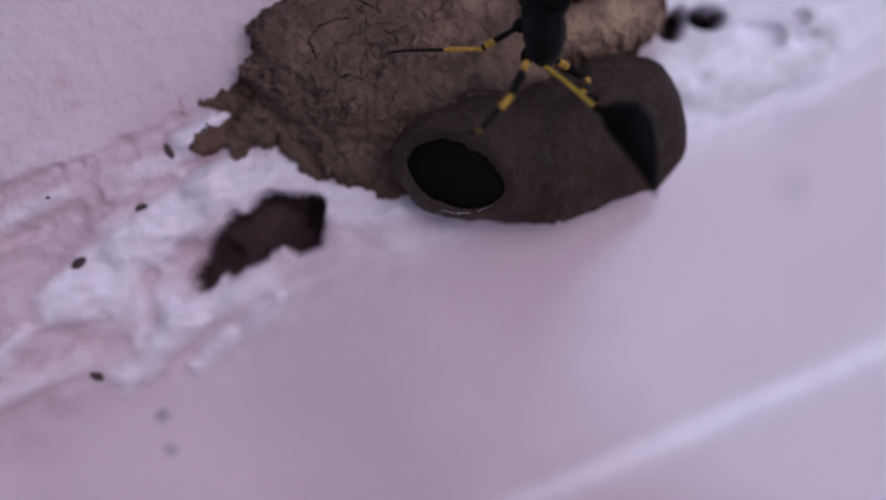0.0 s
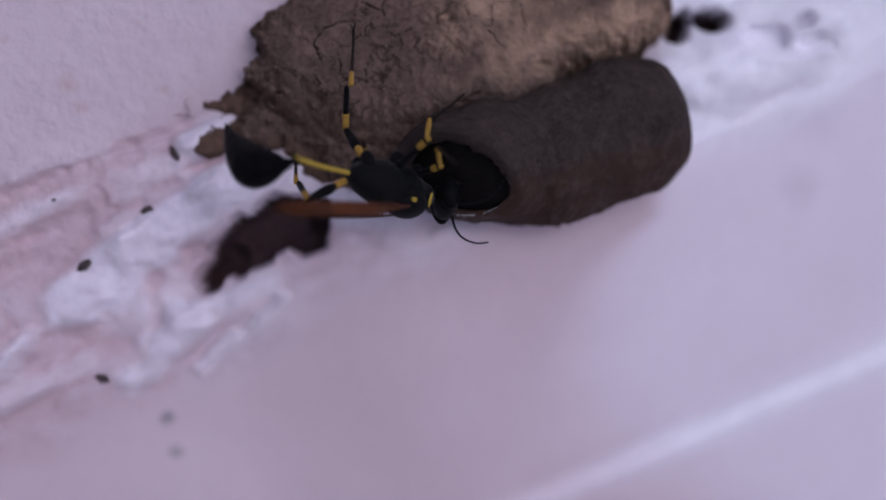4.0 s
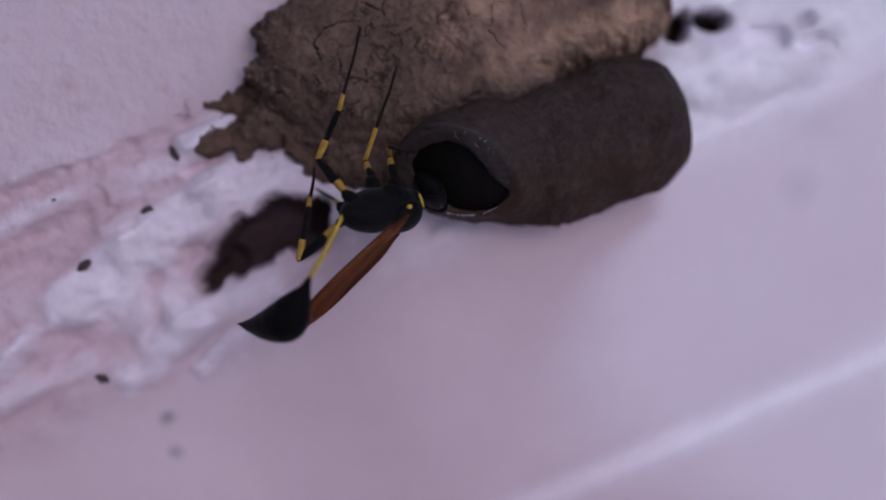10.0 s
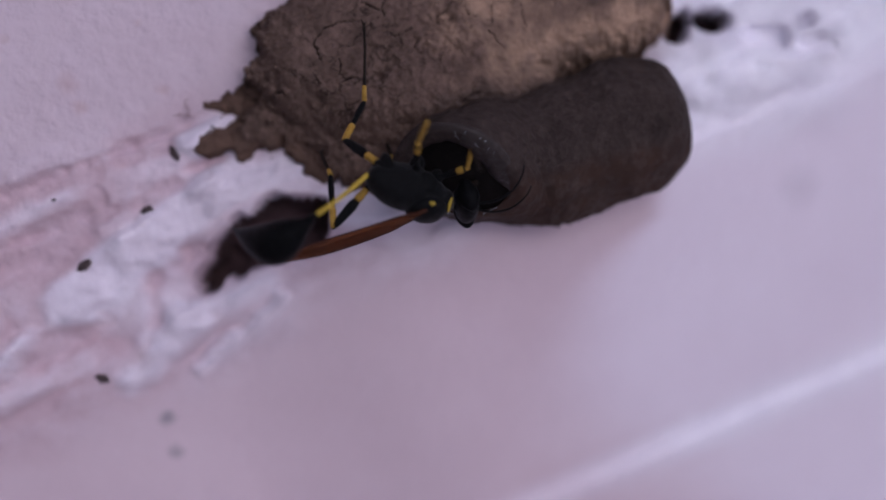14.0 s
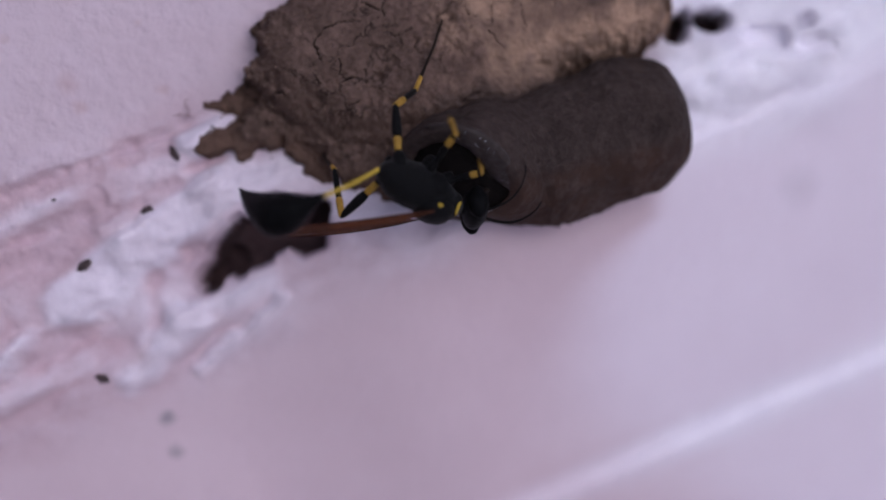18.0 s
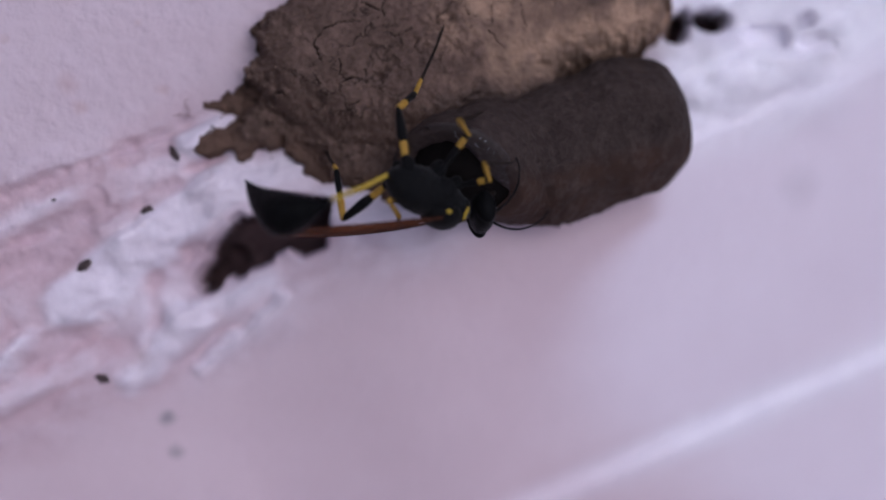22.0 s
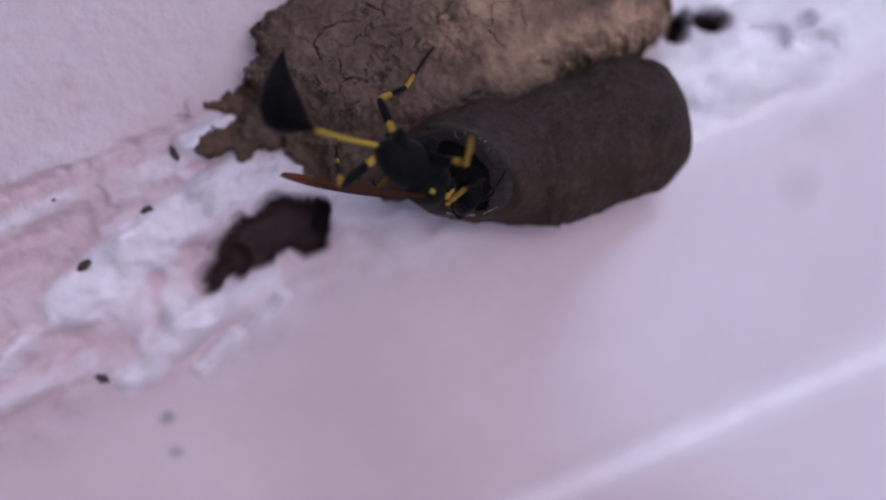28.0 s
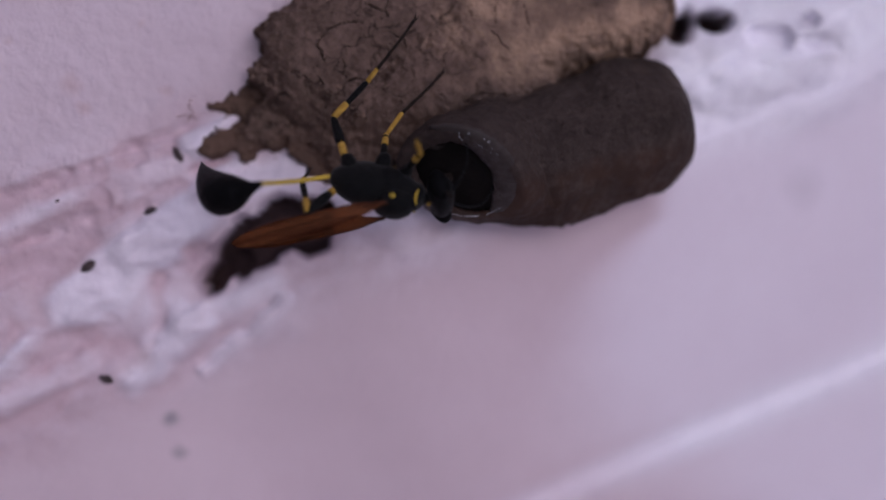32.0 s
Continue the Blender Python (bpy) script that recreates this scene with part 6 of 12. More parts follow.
        (25.25, mm(-7.35, 1.32, 4.06, -0, -16.8, 50.2)), (25.5, mm(-7.4, 1.14, 4.06, -0, -18.4, 58.4)), (26, mm(-7.93, 0.86, 3.61, 0, -22.8, 68.7)),
        (26.75, mm(-8.42, 0.54, 3.04, -0, -25.1, 78.7)), (27.5, mm(-8.69, 0.15, 2.66, -0, -25.2, 83.7)),
        (27.75, mm(-8.99, 0.51, 2.03, -0, -35.8, 75.4)), (28, mm(-9.07, 1.21, 1.51, 0, -45.5, 63.4)), (28.3, mm(-8.86, 1.85, 1.61, 0, -41.8, 58.4)),
        (28.6, mm(-8.56, 2.54, 1.63, -0, -43, 43.6)), (28.75, mm(-8.78, 1.73, 1.9, 0, -45.8, 51.3)), (29, mm(-9.06, 0.14, 1.9, -0, -49.9, 63.2)),
        (29.5, mm(-8.99, 0.18, 2.07, -0, -34.8, 65.1)), (30, mm(-8.89, -0.53, 2.24, 0, -42.6, 63.1)), (30.4, mm(-9, -0.15, 2.05, 0, -47.2, 58.1)),
        (30.75, mm(-8.63, 0.85, 2.65, 0, -36.7, 54.4)), (31, mm(-8.34, 1.31, 2.95, 0, -29.4, 54.2)), (31.25, mm(-8.69, 0.51, 2.61, -0, -33.4, 55.7)),
        (31.4, mm(-8.9, -0.13, 2.26, -0, -35.3, 56)), (31.7, mm(-8.88, 0.69, 2.22, -0, -32.1, 52.4)), (31.75, mm(-8.82, 0.85, 2.28, 0, -31.8, 51.5)),
        (32, mm(-8.09, 2.12, 2.88, 0, -26.4, 40.2))])
    walk(P["wing_l"], [(0, mm(1.15, 1.2, 1.8, -133.9, 65.2, -58)), (0.1, mm(1.15, 1.2, 1.8, -50.6, 44.3, -4.7)), (0.2, mm(1.15, 1.2, 1.8, -28.8, 5, 12)),
        (0.3, mm(1.15, 1.2, 1.8, -29.9, -30.5, 23.5)), (0.4, mm(1.15, 1.2, 1.8, -17.1, -33.6, 1.8)), (0.6, mm(1.15, 1.2, 1.8, -3.7, -31.1, 1.7)),
        (0.8, mm(1.15, 1.2, 1.8, 4.8, -34.4, -3.9)), (0.9, mm(1.15, 1.2, 1.8, 7.1, 0.5, -2.8)), (1, mm(1.15, 1.2, 1.8, 7.5, 27.7, 5.4)),
        (1.2, mm(1.15, 1.2, 1.8, -16.9, 34.5, 9.4)), (1.4, mm(1.15, 1.2, 1.8, -21.8, 28.1, 4.4)), (1.6, mm(1.15, 1.2, 1.8, -25.6, 28.1, -0.7)),
        (1.7, mm(1.15, 1.2, 1.8, -39.9, 30.5, -6.3)), (1.8, mm(1.15, 1.2, 1.8, -56, 33.8, -14.3)), (2, mm(1.15, 1.2, 1.8, -37.4, 23.2, -14.1)),
        (2.1, mm(1.15, 1.2, 1.8, -45.4, 23.3, -7.1)), (2.2, mm(1.15, 1.2, 1.8, -50.3, 22.7, -1.9)), (2.4, mm(1.15, 1.2, 1.8, -60.5, 21.6, -0.2)),
        (2.5, mm(1.15, 1.2, 1.8, -65.8, 21.6, -0.8)), (2.8, mm(1.15, 1.2, 1.8, -56.8, 25.1, -7.5)), (3, mm(1.15, 1.2, 1.8, -48.2, 22.3, -12.5)),
        (3.5, mm(1.15, 1.2, 1.8, -28.5, 9.5, -5.7)), (4.25, mm(1.15, 1.2, 1.8, -22.5, 18, -7)), (4.5, mm(1.15, 1.2, 1.8, -14, -7.1, 61.5)),
        (5.5, mm(1.15, 1.2, 1.8, -5.8, 2.9, 59.2)), (5.75, mm(1.15, 1.2, 1.8, -6.5, 8.6, 54.8)), (6, mm(1.15, 1.2, 1.8, -7.7, 15.3, 47.5)),
        (6.5, mm(1.15, 1.2, 1.8, -20, 15.8, 49.5)), (7.25, mm(1.15, 1.2, 1.8, -40, 15.6, 40.3)), (7.5, mm(1.15, 1.2, 1.8, -47.1, 15.6, 34.4)),
        (8, mm(1.15, 1.2, 1.8, -54.7, 10.7, 44.3)), (9.25, mm(1.15, 1.2, 1.8, -59.3, 4.6, 46.8)), (9.75, mm(1.15, 1.2, 1.8, -61.1, 4.9, 47.2)),
        (10, mm(1.15, 1.2, 1.8, -62.5, 6.2, 46.3)), (10.25, mm(1.15, 1.2, 1.8, -62.3, 5.6, 41.5)), (10.5, mm(1.15, 1.2, 1.8, -62.5, 6.8, 33.3)),
        (10.75, mm(1.15, 1.2, 1.8, -61.6, 4.7, 41)), (11, mm(1.15, 1.2, 1.8, -60.7, 4.4, 45.9)), (11.5, mm(1.15, 1.2, 1.8, -9.8, 7.5, 45.6)),
        (12, mm(1.15, 1.2, 1.8, -2.2, 10.3, 53.2)), (12.25, mm(1.15, 1.2, 1.8, -8.8, 10.8, 37.5)), (12.5, mm(1.15, 1.2, 1.8, -53.9, 15.8, 11.5)),
        (12.75, mm(1.15, 1.2, 1.8, -54.1, 13.1, 30)), (13, mm(1.15, 1.2, 1.8, -55.1, 17.9, 35.4)), (13.25, mm(1.15, 1.2, 1.8, -48.9, 11.9, 44.9)),
        (13.5, mm(1.15, 1.2, 1.8, -42.1, 8.9, 49.8)), (13.75, mm(1.15, 1.2, 1.8, -36.3, 8.8, 52)), (14, mm(1.15, 1.2, 1.8, -7.3, 10, 52.5)),
        (14.5, mm(1.15, 1.2, 1.8, -2.4, 13.6, 41.1)), (15.25, mm(1.15, 1.2, 1.8, -7.7, 11.5, 34.1)), (15.5, mm(1.15, 1.2, 1.8, -9.7, 11.5, 30.4)),
        (15.75, mm(1.15, 1.2, 1.8, -34.2, 13.3, 23.5)), (16, mm(1.15, 1.2, 1.8, -36.7, 12.7, 21)), (16.5, mm(1.15, 1.2, 1.8, -40.9, 9.2, 20.4)),
        (17, mm(1.15, 1.2, 1.8, -52.4, 12.6, 18.2)), (17.25, mm(1.15, 1.2, 1.8, -40.4, 7, 36.2)), (17.5, mm(1.15, 1.2, 1.8, -28.4, 8, 44.4)),
        (17.75, mm(1.15, 1.2, 1.8, -17.7, 8.2, 45.6)), (18, mm(1.15, 1.2, 1.8, 3.8, 10.4, 43.5)), (18.25, mm(1.15, 1.2, 1.8, 5, 3.3, 59.5)),
        (18.5, mm(1.15, 1.2, 1.8, 4.9, -2, 70.6)), (19, mm(1.15, 1.2, 1.8, 3.7, 3.7, 76.9)), (19.5, mm(1.15, 1.2, 1.8, 2.3, 1.2, 82.2)),
        (20, mm(1.15, 1.2, 1.8, -2.6, -0.5, 79.6)), (20.5, mm(1.15, 1.2, 1.8, -9.2, 2.1, 61.7)), (20.75, mm(1.15, 1.2, 1.8, -8.9, 2.7, 54.4)),
        (21, mm(1.15, 1.2, 1.8, -7.6, 5.6, 45.3)), (21.25, mm(1.15, 1.2, 1.8, -5.5, 5.8, 49.1)), (21.5, mm(1.15, 1.2, 1.8, -2.8, 7.9, 49.6)),
        (21.75, mm(1.15, 1.2, 1.8, -0.7, 8.4, 46.4)), (22, mm(1.15, 1.2, 1.8, 1.4, 10.4, 40.3)), (22.25, mm(1.15, 1.2, 1.8, 2.6, 3.2, 59.1)),
        (22.5, mm(1.15, 1.2, 1.8, 2.3, -1.7, 70.7)), (23, mm(1.15, 1.2, 1.8, 2, 0.3, 86.8)), (23.5, mm(1.15, 1.2, 1.8, 2.7, 1.5, 83.1)),
        (24, mm(1.15, 1.2, 1.8, 1, -0, 81.8)), (24.5, mm(1.15, 1.2, 1.8, -1.6, 0.8, 64.8)), (24.75, mm(1.15, 1.2, 1.8, -2.9, 2.3, 55.2)),
        (25, mm(1.15, 1.2, 1.8, -4, 6.4, 42.5)), (25.25, mm(1.15, 1.2, 1.8, -2.8, 3.5, 51.3)), (26, mm(1.15, 1.2, 1.8, -2.1, 0.3, 67.5)),
        (27.25, mm(1.15, 1.2, 1.8, 1.8, 0.6, 86.9)), (27.5, mm(1.15, 1.2, 1.8, 2.3, 1, 90.1)), (27.75, mm(1.15, 1.2, 1.8, -1.9, 1.3, 73.2)),
        (28, mm(1.15, 1.2, 1.8, -4.7, 2.1, 53)), (28.3, mm(1.15, 1.2, 1.8, -12.4, 3.3, 53.4)), (28.6, mm(1.15, 1.2, 1.8, -48.3, 4.8, 42.6)),
        (28.75, mm(1.15, 1.2, 1.8, -53.1, 5.6, 40.5)), (29, mm(1.15, 1.2, 1.8, -59.7, 12.7, 29.2)), (29.25, mm(1.15, 1.2, 1.8, -58.5, 5.4, 36.1)),
        (29.5, mm(1.15, 1.2, 1.8, -58.5, 1, 37.9)), (29.75, mm(1.15, 1.2, 1.8, -57.9, 4.6, 31.6)), (30, mm(1.15, 1.2, 1.8, -57.1, 5.7, 29.5)),
        (30.4, mm(1.15, 1.2, 1.8, -57, 0.1, 22.2)), (30.5, mm(1.15, 1.2, 1.8, -57, -2.9, 29.9)), (31, mm(1.15, 1.2, 1.8, -56, -5.9, 52.9)),
        (31.4, mm(1.15, 1.2, 1.8, -54.4, -1.7, 45.9)), (31.75, mm(1.15, 1.2, 1.8, -56, 4.6, 34.5)), (32, mm(1.15, 1.2, 1.8, -54.4, 14, 23.5))])
    walk(P["wing_r"], [(0, mm(1.15, -1.2, 1.6, 11.5, 57.3, -65.8)), (0.1, mm(1.15, -1.2, 1.6, -7, 40.5, -17.3)), (0.2, mm(1.15, -1.2, 1.6, -3, 2.9, 0.8)),
        (0.3, mm(1.15, -1.2, 1.6, -1.5, -36.2, 11.5)), (0.4, mm(1.15, -1.2, 1.6, 13.4, -36.1, -11.4)), (0.6, mm(1.15, -1.2, 1.6, 26.7, -30.2, -11.8)),
        (0.8, mm(1.15, -1.2, 1.6, 35.3, -31, -18.3)), (0.9, mm(1.15, -1.2, 1.6, 37.3, -1.1, -16.5)), (1, mm(1.15, -1.2, 1.6, 41.3, 29.4, -8.5)),
        (1.1, mm(1.15, -1.2, 1.6, 39.6, 32.5, -6.8)), (1.2, mm(1.15, -1.2, 1.6, 34, 37.3, -5.1)), (1.4, mm(1.15, -1.2, 1.6, 30.8, 29.8, -9.2)),
        (1.6, mm(1.15, -1.2, 1.6, 29.1, 28.8, -14.2)), (1.7, mm(1.15, -1.2, 1.6, 25.2, 30.6, -19.4)), (1.8, mm(1.15, -1.2, 1.6, 16.1, 33.3, -26.4)),
        (1.9, mm(1.15, -1.2, 1.6, 6.6, 28.8, -23.9)), (2, mm(1.15, -1.2, 1.6, 3.5, 23.9, -23.9)), (2.1, mm(1.15, -1.2, 1.6, -5.3, 24.3, -17)),
        (2.25, mm(1.15, -1.2, 1.6, -22.4, 23.8, -10.3)), (2.5, mm(1.15, -1.2, 1.6, -47.6, 22.4, -9.3)), (2.7, mm(1.15, -1.2, 1.6, -31.6, 24.6, -13.7)),
        (2.8, mm(1.15, -1.2, 1.6, -22.3, 25.7, -16.3)), (3, mm(1.15, -1.2, 1.6, -6.5, 23.2, -21.4)), (3.5, mm(1.15, -1.2, 1.6, 1.3, 10.6, -14.4)),
        (4.25, mm(1.15, -1.2, 1.6, 5.6, 18.7, -15.3)), (4.367, mm(1.15, -1.2, 1.6, 7.2, 2.5, 26.3)), (4.5, mm(1.15, -1.2, 1.6, -2.5, -10.8, 68.2)),
        (5.5, mm(1.15, -1.2, 1.6, 4.8, -1.4, 65.1)), (6, mm(1.15, -1.2, 1.6, 6.2, 9.5, 58.5)), (6.5, mm(1.15, -1.2, 1.6, -5, 11.6, 57.8)),
        (7, mm(1.15, -1.2, 1.6, -17.3, 11.8, 49.9)), (7.5, mm(1.15, -1.2, 1.6, -31.4, 8.2, 45.2)), (8, mm(1.15, -1.2, 1.6, -44.5, 3.8, 53.5)),
        (9, mm(1.15, -1.2, 1.6, -49.8, 0.1, 51.2)), (9.5, mm(1.15, -1.2, 1.6, -51.4, -2.3, 54.6)), (10, mm(1.15, -1.2, 1.6, -55, -1.9, 59.6)),
        (10.25, mm(1.15, -1.2, 1.6, -53.7, -1.9, 52.7)), (10.5, mm(1.15, -1.2, 1.6, -52.6, -0.5, 42.9)), (11, mm(1.15, -1.2, 1.6, -52.2, -0.7, 52)),
        (11.25, mm(1.15, -1.2, 1.6, -43.3, 1.2, 51.7)), (11.5, mm(1.15, -1.2, 1.6, -6.6, 3.9, 49.2)), (11.75, mm(1.15, -1.2, 1.6, -1.9, 4.3, 55.1)),
        (12, mm(1.15, -1.2, 1.6, 4.4, 5.6, 58.7)), (12.25, mm(1.15, -1.2, 1.6, -2.2, 5.9, 43.1)), (12.5, mm(1.15, -1.2, 1.6, -35.1, 9.1, 20.5)),
        (12.75, mm(1.15, -1.2, 1.6, -40.8, 8.2, 34)), (13, mm(1.15, -1.2, 1.6, -44.9, 12.2, 39.7)), (13.25, mm(1.15, -1.2, 1.6, -37.5, 7.3, 48.8)),
        (13.5, mm(1.15, -1.2, 1.6, -5.2, 5.2, 53.4)), (13.75, mm(1.15, -1.2, 1.6, -3.7, 4.5, 58.1)), (14, mm(1.15, -1.2, 1.6, 0.6, 5.1, 60.5)),
        (14.25, mm(1.15, -1.2, 1.6, 4.7, 6.5, 54.8)), (14.5, mm(1.15, -1.2, 1.6, 8.5, 9.7, 46.7)), (15.75, mm(1.15, -1.2, 1.6, 0.1, 3.3, 38.4)),
        (16.5, mm(1.15, -1.2, 1.6, -20.2, 1.8, 29.1)), (17, mm(1.15, -1.2, 1.6, -34.8, 1.3, 32.7)), (17.25, mm(1.15, -1.2, 1.6, -22.9, 0.6, 44)),
        (17.5, mm(1.15, -1.2, 1.6, -11.6, 2.8, 51.8)), (17.75, mm(1.15, -1.2, 1.6, -1.8, 2.5, 54.6)), (18, mm(1.15, -1.2, 1.6, 13.8, 4, 53.9)),
        (18.25, mm(1.15, -1.2, 1.6, 11.3, -1.5, 67.7)), (18.5, mm(1.15, -1.2, 1.6, 9.5, -6.1, 78.4)), (19, mm(1.15, -1.2, 1.6, 6.7, 0.6, 86.8)),
        (19.5, mm(1.15, -1.2, 1.6, 4, -2, 91.8)), (20, mm(1.15, -1.2, 1.6, 0.5, -3, 87.5)), (20.75, mm(1.15, -1.2, 1.6, -2.2, -1, 59.6)),
        (21, mm(1.15, -1.2, 1.6, -0.9, 2, 47.8)), (21.25, mm(1.15, -1.2, 1.6, 2.3, 1.4, 53.9)), (21.5, mm(1.15, -1.2, 1.6, 6.5, 3, 56.2)),
        (22, mm(1.15, -1.2, 1.6, 12.8, 3.7, 53.6)), (22.25, mm(1.15, -1.2, 1.6, 9, -1.4, 68.9)), (22.5, mm(1.15, -1.2, 1.6, 7, -5.8, 79.7)),
        (22.75, mm(1.15, -1.2, 1.6, 4, -4.7, 89.9)), (23, mm(1.15, -1.2, 1.6, 2.6, -3, 97.6)), (23.5, mm(1.15, -1.2, 1.6, 5, -2.1, 92.7)),
        (24, mm(1.15, -1.2, 1.6, 4, -3.4, 91.4)), (24.5, mm(1.15, -1.2, 1.6, 4.8, -3.5, 72.2)), (24.75, mm(1.15, -1.2, 1.6, 5.3, -2.1, 60.9)),
        (25, mm(1.15, -1.2, 1.6, 6.3, 3.4, 44.8)), (25.25, mm(1.15, -1.2, 1.6, 5.8, -0.2, 55.2)), (26, mm(1.15, -1.2, 1.6, 4.4, -3.3, 74.5)),
        (27.25, mm(1.15, -1.2, 1.6, 2.4, -1.5, 96.5)), (27.5, mm(1.15, -1.2, 1.6, 2.4, -0.9, 100)), (27.75, mm(1.15, -1.2, 1.6, 2.3, -1, 82.7)),
        (28, mm(1.15, -1.2, 1.6, 4.2, -0.7, 61.6)), (28.3, mm(1.15, -1.2, 1.6, -3.3, 0.6, 60.6)), (28.6, mm(1.15, -1.2, 1.6, -33.2, 0.9, 51.1)),
        (28.75, mm(1.15, -1.2, 1.6, -40, -0.3, 50.3)), (29, mm(1.15, -1.2, 1.6, -47.9, -1.2, 47.8)), (29.5, mm(1.15, -1.2, 1.6, -47.9, -8, 48)),
        (30, mm(1.15, -1.2, 1.6, -45.4, -9, 46.1)), (30.4, mm(1.15, -1.2, 1.6, -44.9, -15.1, 38.7)), (30.75, mm(1.15, -1.2, 1.6, -45.6, -13.9, 50.2)),
        (31, mm(1.15, -1.2, 1.6, -46.1, -13.3, 60.1)), (31.4, mm(1.15, -1.2, 1.6, -43.4, -8.9, 51.5)), (31.75, mm(1.15, -1.2, 1.6, -44.1, -1.7, 38.7)),
        (32, mm(1.15, -1.2, 1.6, -41.8, 10.8, 22.3))])
    walk(P["hind_l_femur"], [(0, mm(-2.3, 0.8, -0.9, 9.1, -10.7, 146.6)), (0.2, mm(-2.3, 0.8, -0.9, 12.7, -27.2, 132.5)),
        (0.3, mm(-2.3, 0.8, -0.9, 7.4, -18, 153.3)), (0.4, mm(-2.3, 0.8, -0.9, 9.1, -9.4, 146.7)), (0.6, mm(-2.3, 0.8, -0.9, 10.1, -25.5, 143.1)),
        (0.7, mm(-2.3, 0.8, -0.9, 8.3, -14.5, 150)), (0.8, mm(-2.3, 0.8, -0.9, 22.7, 43.5, 119.8)), (0.9, mm(-2.3, 0.8, -0.9, 21.3, 37.7, 105)),
        (1, mm(-2.3, 0.8, -0.9, 19.5, 32.1, 111)), (1.067, mm(-2.3, 0.8, -0.9, 21.5, -6.1, 132.3)), (1.1, mm(-2.3, 0.8, -0.9, 6.4, -42, 159.8)),
        (1.133, mm(-2.3, 0.8, -0.9, 39.1, 10.9, 127.7)), (1.2, mm(-2.3, 0.8, -0.9, 53.4, 71, 116.5)), (1.4, mm(-2.3, 0.8, -0.9, 48.1, 72.6, 96.3)),
        (1.6, mm(-2.3, 0.8, -0.9, 44.2, 71.1, 93)), (1.7, mm(-2.3, 0.8, -0.9, -14.6, 81.4, -21.6)), (1.8, mm(-2.3, 0.8, -0.9, -33, 64.8, -83.1)),
        (1.9, mm(-2.3, 0.8, -0.9, -36.6, 63, -103.4)), (2, mm(-2.3, 0.8, -0.9, -34, 59.9, -133.5)), (2.1, mm(-2.3, 0.8, -0.9, -34, 59.4, -112.2)),
        (2.2, mm(-2.3, 0.8, -0.9, -31.2, 56.5, -111.5)), (2.25, mm(-2.3, 0.8, -0.9, -29.5, 54.3, -117.1)),
        (2.5, mm(-2.3, 0.8, -0.9, -22.1, 40.4, -101.3)), (2.8, mm(-2.3, 0.8, -0.9, -40.5, 65.5, -106.6)),
        (2.9, mm(-2.3, 0.8, -0.9, -23.4, 37, -160)), (3, mm(-2.3, 0.8, -0.9, 10.6, 27.3, 151.3)), (3.25, mm(-2.3, 0.8, -0.9, 11.6, 20.7, 144.5)),
        (3.333, mm(-2.3, 0.8, -0.9, -9.6, 22.3, -179.9)), (3.4, mm(-2.3, 0.8, -0.9, -30.1, 39.7, -135.5)),
        (3.5, mm(-2.3, 0.8, -0.9, -31.2, 59.5, -92.9)), (5.5, mm(-2.3, 0.8, -0.9, -17.6, 40.7, -139.7)),
        (6, mm(-2.3, 0.8, -0.9, -15.3, 31.3, -137.6)), (7.25, mm(-2.3, 0.8, -0.9, -35.1, 63.1, -96.1)), (8, mm(-2.3, 0.8, -0.9, -29.4, 74.2, -55.2)),
        (9.25, mm(-2.3, 0.8, -0.9, -23.4, 76.9, -40.4)), (10, mm(-2.3, 0.8, -0.9, -105, 85.1, -121)),
        (10.25, mm(-2.3, 0.8, -0.9, -56.3, 75.4, -100.9)), (10.5, mm(-2.3, 0.8, -0.9, -40.3, 66.3, -101.7)),
        (11, mm(-2.3, 0.8, -0.9, -24.6, 76.9, -42.6)), (11.5, mm(-2.3, 0.8, -0.9, -31.7, 60, -93.1)), (12, mm(-2.3, 0.8, -0.9, -23.9, 45.8, -119.4)),
        (12.5, mm(-2.3, 0.8, -0.9, -30.7, 59.6, -90.1)), (12.75, mm(-2.3, 0.8, -0.9, -42.1, 69.3, -94.5)),
        (13, mm(-2.3, 0.8, -0.9, -74.3, 79.6, -109.9)), (13.25, mm(-2.3, 0.8, -0.9, -49.6, 69, -118.7)),
        (13.5, mm(-2.3, 0.8, -0.9, -31.9, 57.2, -122.9)), (14, mm(-2.3, 0.8, -0.9, -20.5, 40.1, -125.4)),
        (14.5, mm(-2.3, 0.8, -0.9, -9.7, 15, -149.3)), (15.5, mm(-2.3, 0.8, -0.9, -27, 51.8, -124.6)), (16, mm(-2.3, 0.8, -0.9, -45, 68, -109)),
        (16.5, mm(-2.3, 0.8, -0.9, -36.4, 81.2, -53.7)), (17, mm(-2.3, 0.8, -0.9, 4.4, 79.8, 6.9)), (17.25, mm(-2.3, 0.8, -0.9, 28.1, 76.5, 49.1)),
        (17.5, mm(-2.3, 0.8, -0.9, 31.4, 64.1, 79.8)), (17.75, mm(-2.3, 0.8, -0.9, 77.9, 81.2, 108.2)),
        (18, mm(-2.3, 0.8, -0.9, -127, 77.9, -162.1)), (18.25, mm(-2.3, 0.8, -0.9, -46.5, 66.7, -137.1)),
        (18.5, mm(-2.3, 0.8, -0.9, -28.3, 54.5, -130.7)), (19, mm(-2.3, 0.8, -0.9, -17.2, 23, -116.6)),
        (19.5, mm(-2.3, 0.8, -0.9, -15, 16.2, -125.3)), (20, mm(-2.3, 0.8, -0.9, -18.9, 29, -109.3)), (20.5, mm(-2.3, 0.8, -0.9, -25.1, 47.3, -111)),
